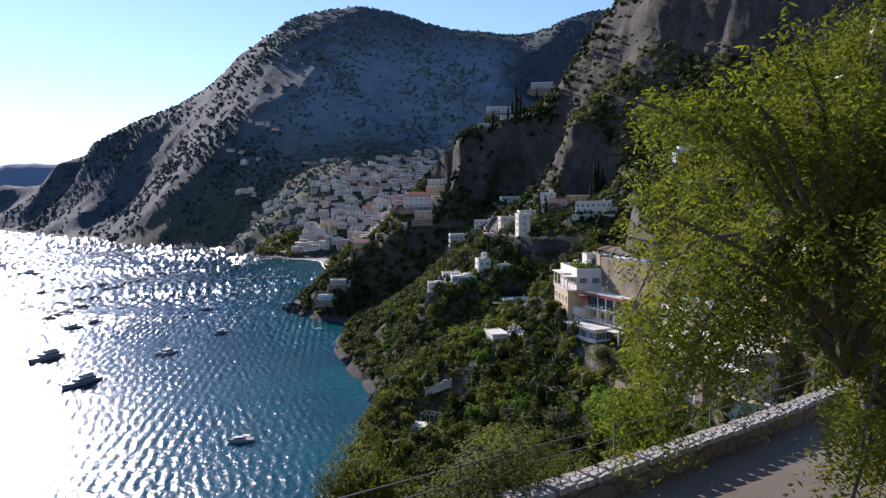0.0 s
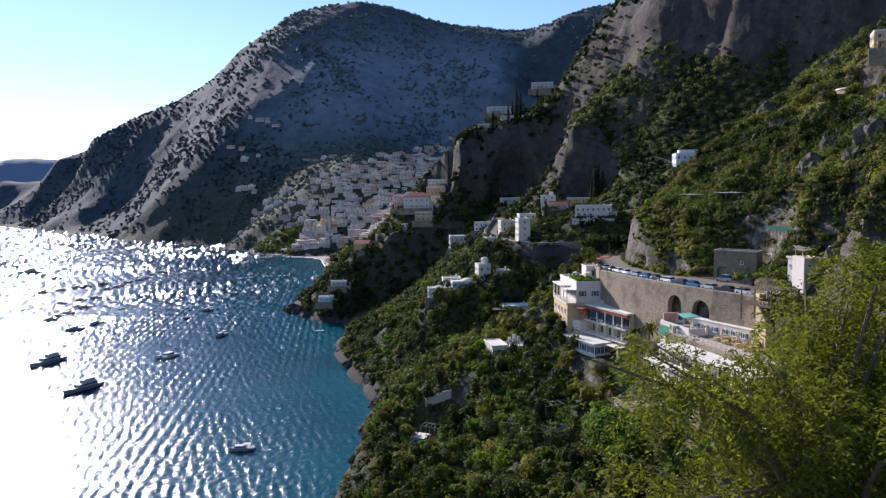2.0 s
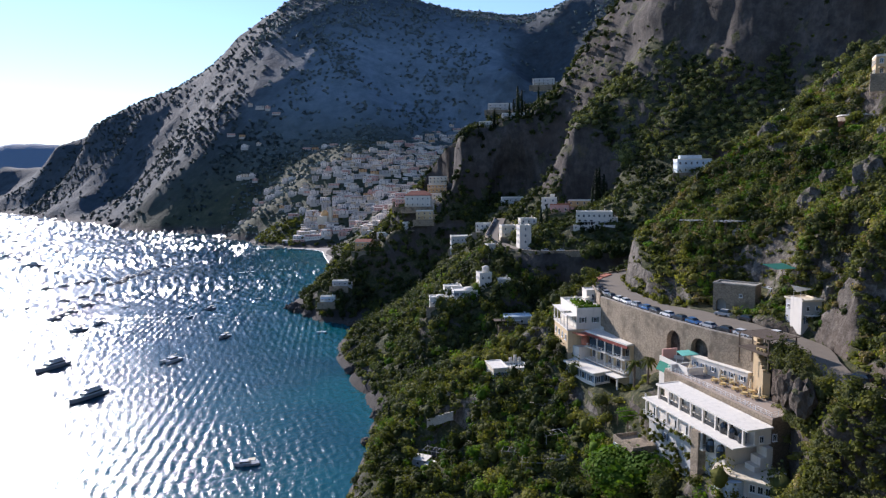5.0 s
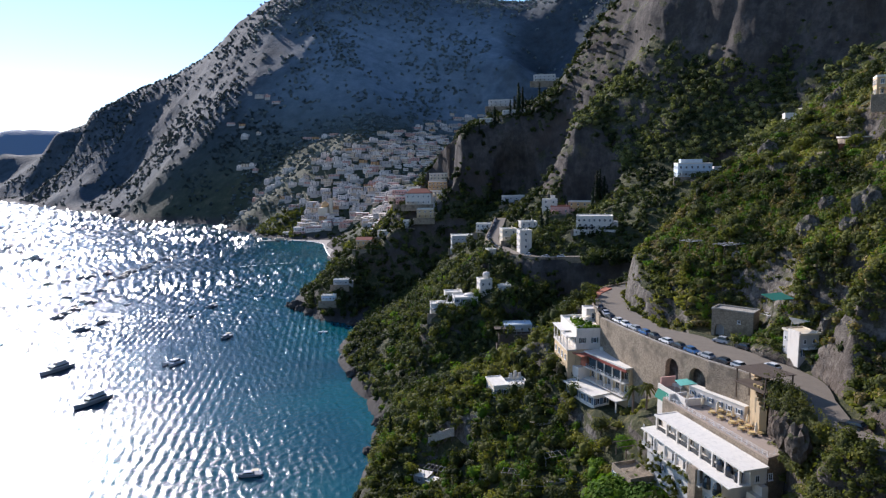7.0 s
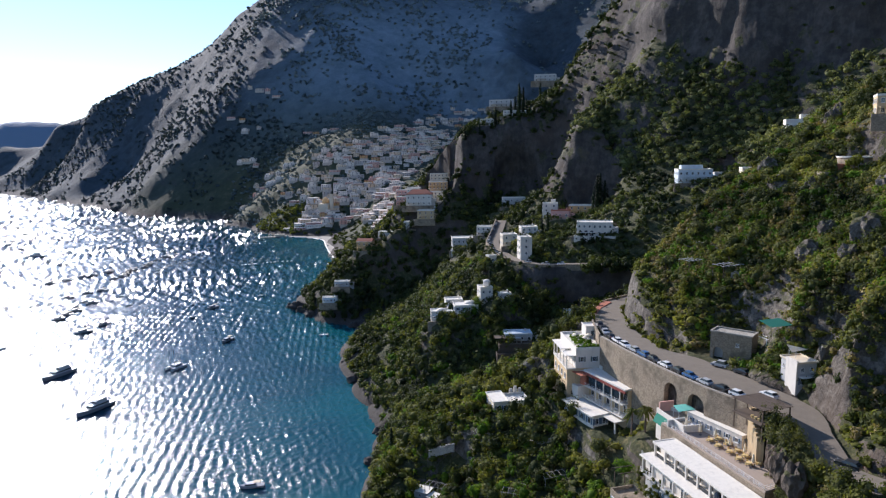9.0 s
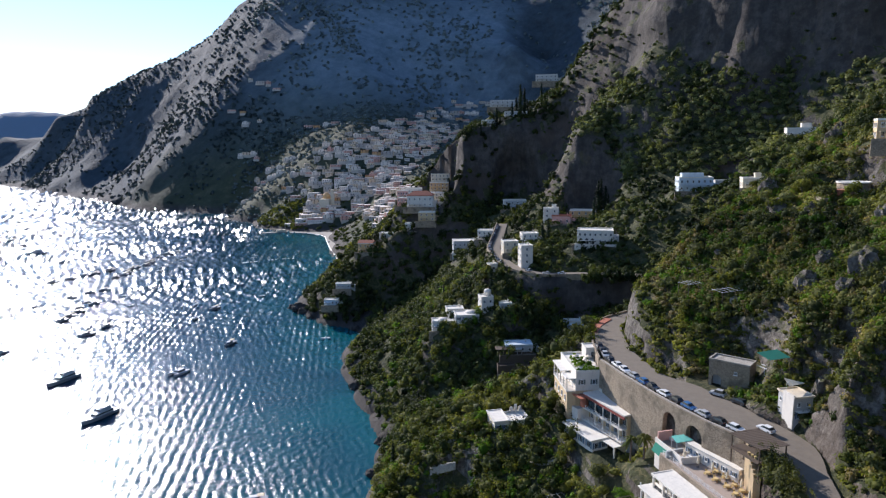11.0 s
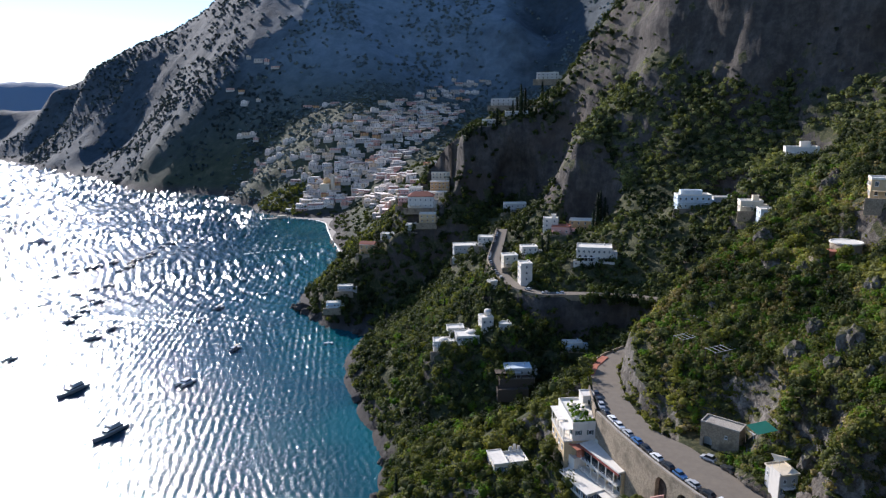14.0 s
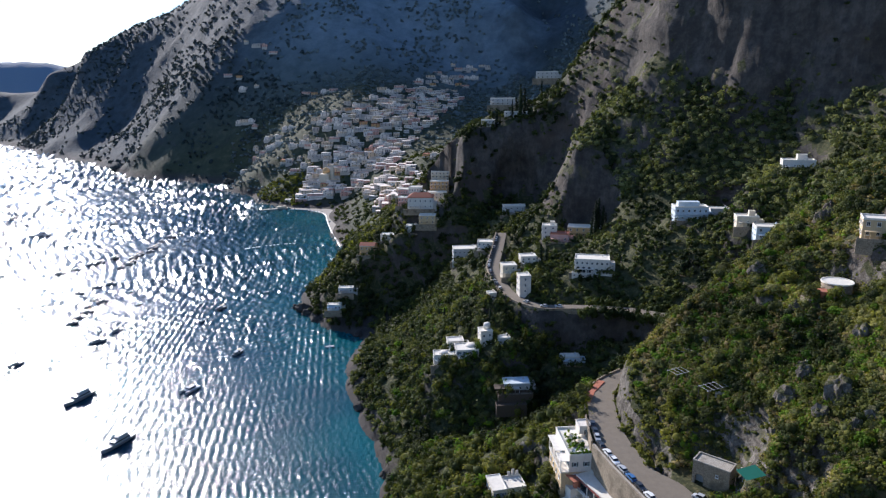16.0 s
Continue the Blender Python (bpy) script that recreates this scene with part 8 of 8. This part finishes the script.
    for x, y, h, j in ((45, 588, 1.0, 0), (31, 585, 0.7, 0), (66, 592, 1.35, 1), (70, 594, 1.2, 1), (63, 596, 1.1, 0), (59, 594, 0.9, 0), (73, 598, 1.0, 0), (88, 618, 0.9, 0), (99, 430, 1.15, 1), (101.5, 434, 1.25, 1), (104, 431, 1.05, 0), (96, 428, 0.9, 0), (107, 436, 0.8, 0), (60, 408, 0.8, 0), (63, 404, 0.9, 0), (-2, 388, 0.6, 0), (-22, 244, 0.62, 0), (-14, 292, 0.5, 0), (24, 352, 0.5, 0)):
        m = pose(x, y, ground_at(x, y) - 0.5, 0, 0, 37 * x)
        if first[j]:
            c[j].matrix_basis = m
            o = c[j]
            first[j] = False
        else:
            o = copy_thing(c[j], m)
        o.scale = (h * 1.3, h * 1.3, h)


def build_pepper_tree():
    """The weeping tree beside the road, close by at the start."""
    rng = np.random.RandomState(31)
    ob = thing("pepper_tree", 8.2, 11.4, 82.8, 0, "weeping pepper tree with feathery yellow-green leaves beside the road", "tree")
    s = Shape()
    s.tube([(3.6, -0.6, -0.6), (2.2, 0.7, 1.2), (0.8, 1.8, 2.8), (0.2, 2.1, 4.6), (-0.6, 2.0, 7.2), (-1.1, 1.8, 9.4)], [0.42, 0.36, 0.31, 0.26, 0.17, 0.06], 10)
    s.tube([(0.3, 2.1, 4.2), (-0.5, 1.7, 5.0), (-1.7, 1.3, 5.7), (-3.0, 0.9, 6.3)], [0.19, 0.16, 0.1, 0.03], 8)
    s.tube([(0.2, 2.0, 5.0), (1.2, 2.3, 6.2), (1.7, 2.2, 7.8), (2.4, 1.8, 9.0)], [0.19, 0.15, 0.1, 0.03], 8)
    s.tube([(0.6, 1.9, 3.2), (1.7, 1.6, 4.1), (2.7, 1.0, 4.4)], [0.17, 0.12, 0.04], 8)
    tips = []
    for i in range(30):
        a = 2 * math.pi * i / 30 + rng.uniform(-0.2, 0.2)
        r = rng.uniform(2.0, 5.9)
        z0 = rng.uniform(4.2, 7.2)
        z1 = min(z0 + rng.uniform(1.0, 6.6), 13.4 - 0.75 * r)
        mid = (-0.3 + r * 0.5 * math.cos(a), 1.9 + r * 0.42 * math.sin(a), z0 + (z1 - z0) * 0.7)
        end = (-0.3 + r * math.cos(a), 1.9 + r * 0.8 * math.sin(a), z1)
        s.tube([(0.0, 2.0, z0 * 0.85), mid, end], [0.1, 0.06, 0.015], 6)
        tips.append((np.array(mid), np.array(end)))
    for i in range(17):
        a = rng.uniform(-2.9, 0.9)
        r = rng.uniform(1.2, 5.2)
        z1 = rng.uniform(0.8, 7.5) + 0.2 * r * (math.cos(a) < 0)
        mid, end = (0.3 + r * 0.4 * math.cos(a), 1.6 + r * 0.35 * math.sin(a), z1 + 1.1), (0.3 + r * math.cos(a), 1.6 + r * 0.7 * math.sin(a), z1)
        s.tube([(0.3, 1.9, max(3.4, z1 * 0.9)), mid, end], [0.08, 0.045, 0.015], 6)
        tips.append((np.array(mid), np.array(end)))
    for i in range(14):
        end = np.array([rng.uniform(-0.6, 4.6), rng.uniform(0.6, 3.6), rng.uniform(8.0, 12.6)])
        mid = np.array([0.2, 1.9, 8.0]) * 0.5 + end * 0.5 + np.array([0, 0, 0.8])
        s.tube([(-0.2, 2.0, 6.4), tuple(mid), tuple(end)], [0.07, 0.04, 0.012], 5)
        tips.append((mid, end))
    for i in range(12):
        end = np.array([rng.uniform(-4.7, -2.4), rng.uniform(0.2, 2.6), rng.uniform(2.4, 5.2)])
        mid = end + np.array([0.8, 0.3, 1.5])
        s.tube([(-1.0, 1.7, 7.0), tuple(mid), tuple(end)], [0.06, 0.035, 0.012], 5)
        tips.append((mid, end))
    part("trunk", s, BARK, ob)
    # hanging sprays in clusters: each a drooping spine with paired leaflets
    verts, faces, k = [], [], 0
    for mid, end in tips:
        for cluster in range(8):
            at = mid + (end - mid) * rng.uniform(-0.35, 1.1) + rng.normal(0, 0.42, 3)
            for _ in range(12):
                p = at + rng.normal(0, 0.2, 3)
                l = rng.uniform(0.35, 1.15)
                a = rng.uniform(0, 2 * math.pi)
                n = max(5, int(l / 0.055))
                u = np.linspace(0, 1, n)[:, None]
                spine = p + np.array([math.cos(a), math.sin(a), 0]) * rng.uniform(0.2, 0.8) * u * l + np.array([0, 0, 0.25 * l]) * u - np.array([0, 0, 1.1]) * l * u ** 1.6
                side = np.array([-math.sin(a), math.cos(a), 0]) * np.where(np.arange(n) % 2, 1, -1)[:, None] + rng.normal(0, 0.3, (n, 3))
                tip = spine + side * rng.uniform(0.08, 0.145, (n, 1)) + np.array([0, 0, -0.06])
                wid = rng.normal(0, 1, (n, 3))
                wid /= np.linalg.norm(wid, axis=1, keepdims=True)
                mp = (spine + tip) / 2
                q = np.stack([spine, mp + wid * 0.027, tip, mp - wid * 0.027], 1).reshape(-1, 3)
                verts.append(q)
                faces.append(np.arange(n)[:, None] * 4 + np.array([[0, 1, 2, 3]]) + k)
                k += len(q)
    me = mesh_object("crown", np.concatenate(verts), np.concatenate(faces), PEPPER)
    me.parent = ob
    # sunlit bushes just below the parapet
    for name, mat, x, y, z, h, r, seed, label in (("olive_tree", OLIVE, 0.4, 13.6, 78.1, 7.0, 2.1, 51, "sunlit olive just below the road parapet"), ("olive_tree", OLIVE, 2.4, 16.4, 77.6, 6.8, 1.9, 52, "sunlit olive just below the road parapet"), ("oak_tree", WOODLEAF, -3.6, 15.2, 75.6, 7.4, 1.5, 53, "dark oak below the road parapet"), ("oak_tree", WOODLEAF, -2.4, 19.0, 75.9, 7.8, 1.6, 54, "dark thin oak below the road parapet"), ("lemon_tree", BRIGHT, 7.2, 24.0, 77.6, 5.4, 1.5, 55, "young bright green tree below the parapet")):
        t = tree_template(name, mat, h, r, seed, label, 9000, 0.042, 0.6, "")
        t.matrix_basis = pose(x, y, z)


# ---------------------------------------------------------------- build
build_spur_houses()
build_house_terraced()
build_house_balconies()
build_hotel()
build_terrace_things()
build_restaurant()
build_stone_house()
build_small_house()
build_low_house()
build_headland_houses()
build_land()
build_sea()
build_road()
build_retaining_wall()
build_town()
build_rocks()
build_slope_rocks()
build_cars()
build_boats()
build_woods()
build_pepper_tree()
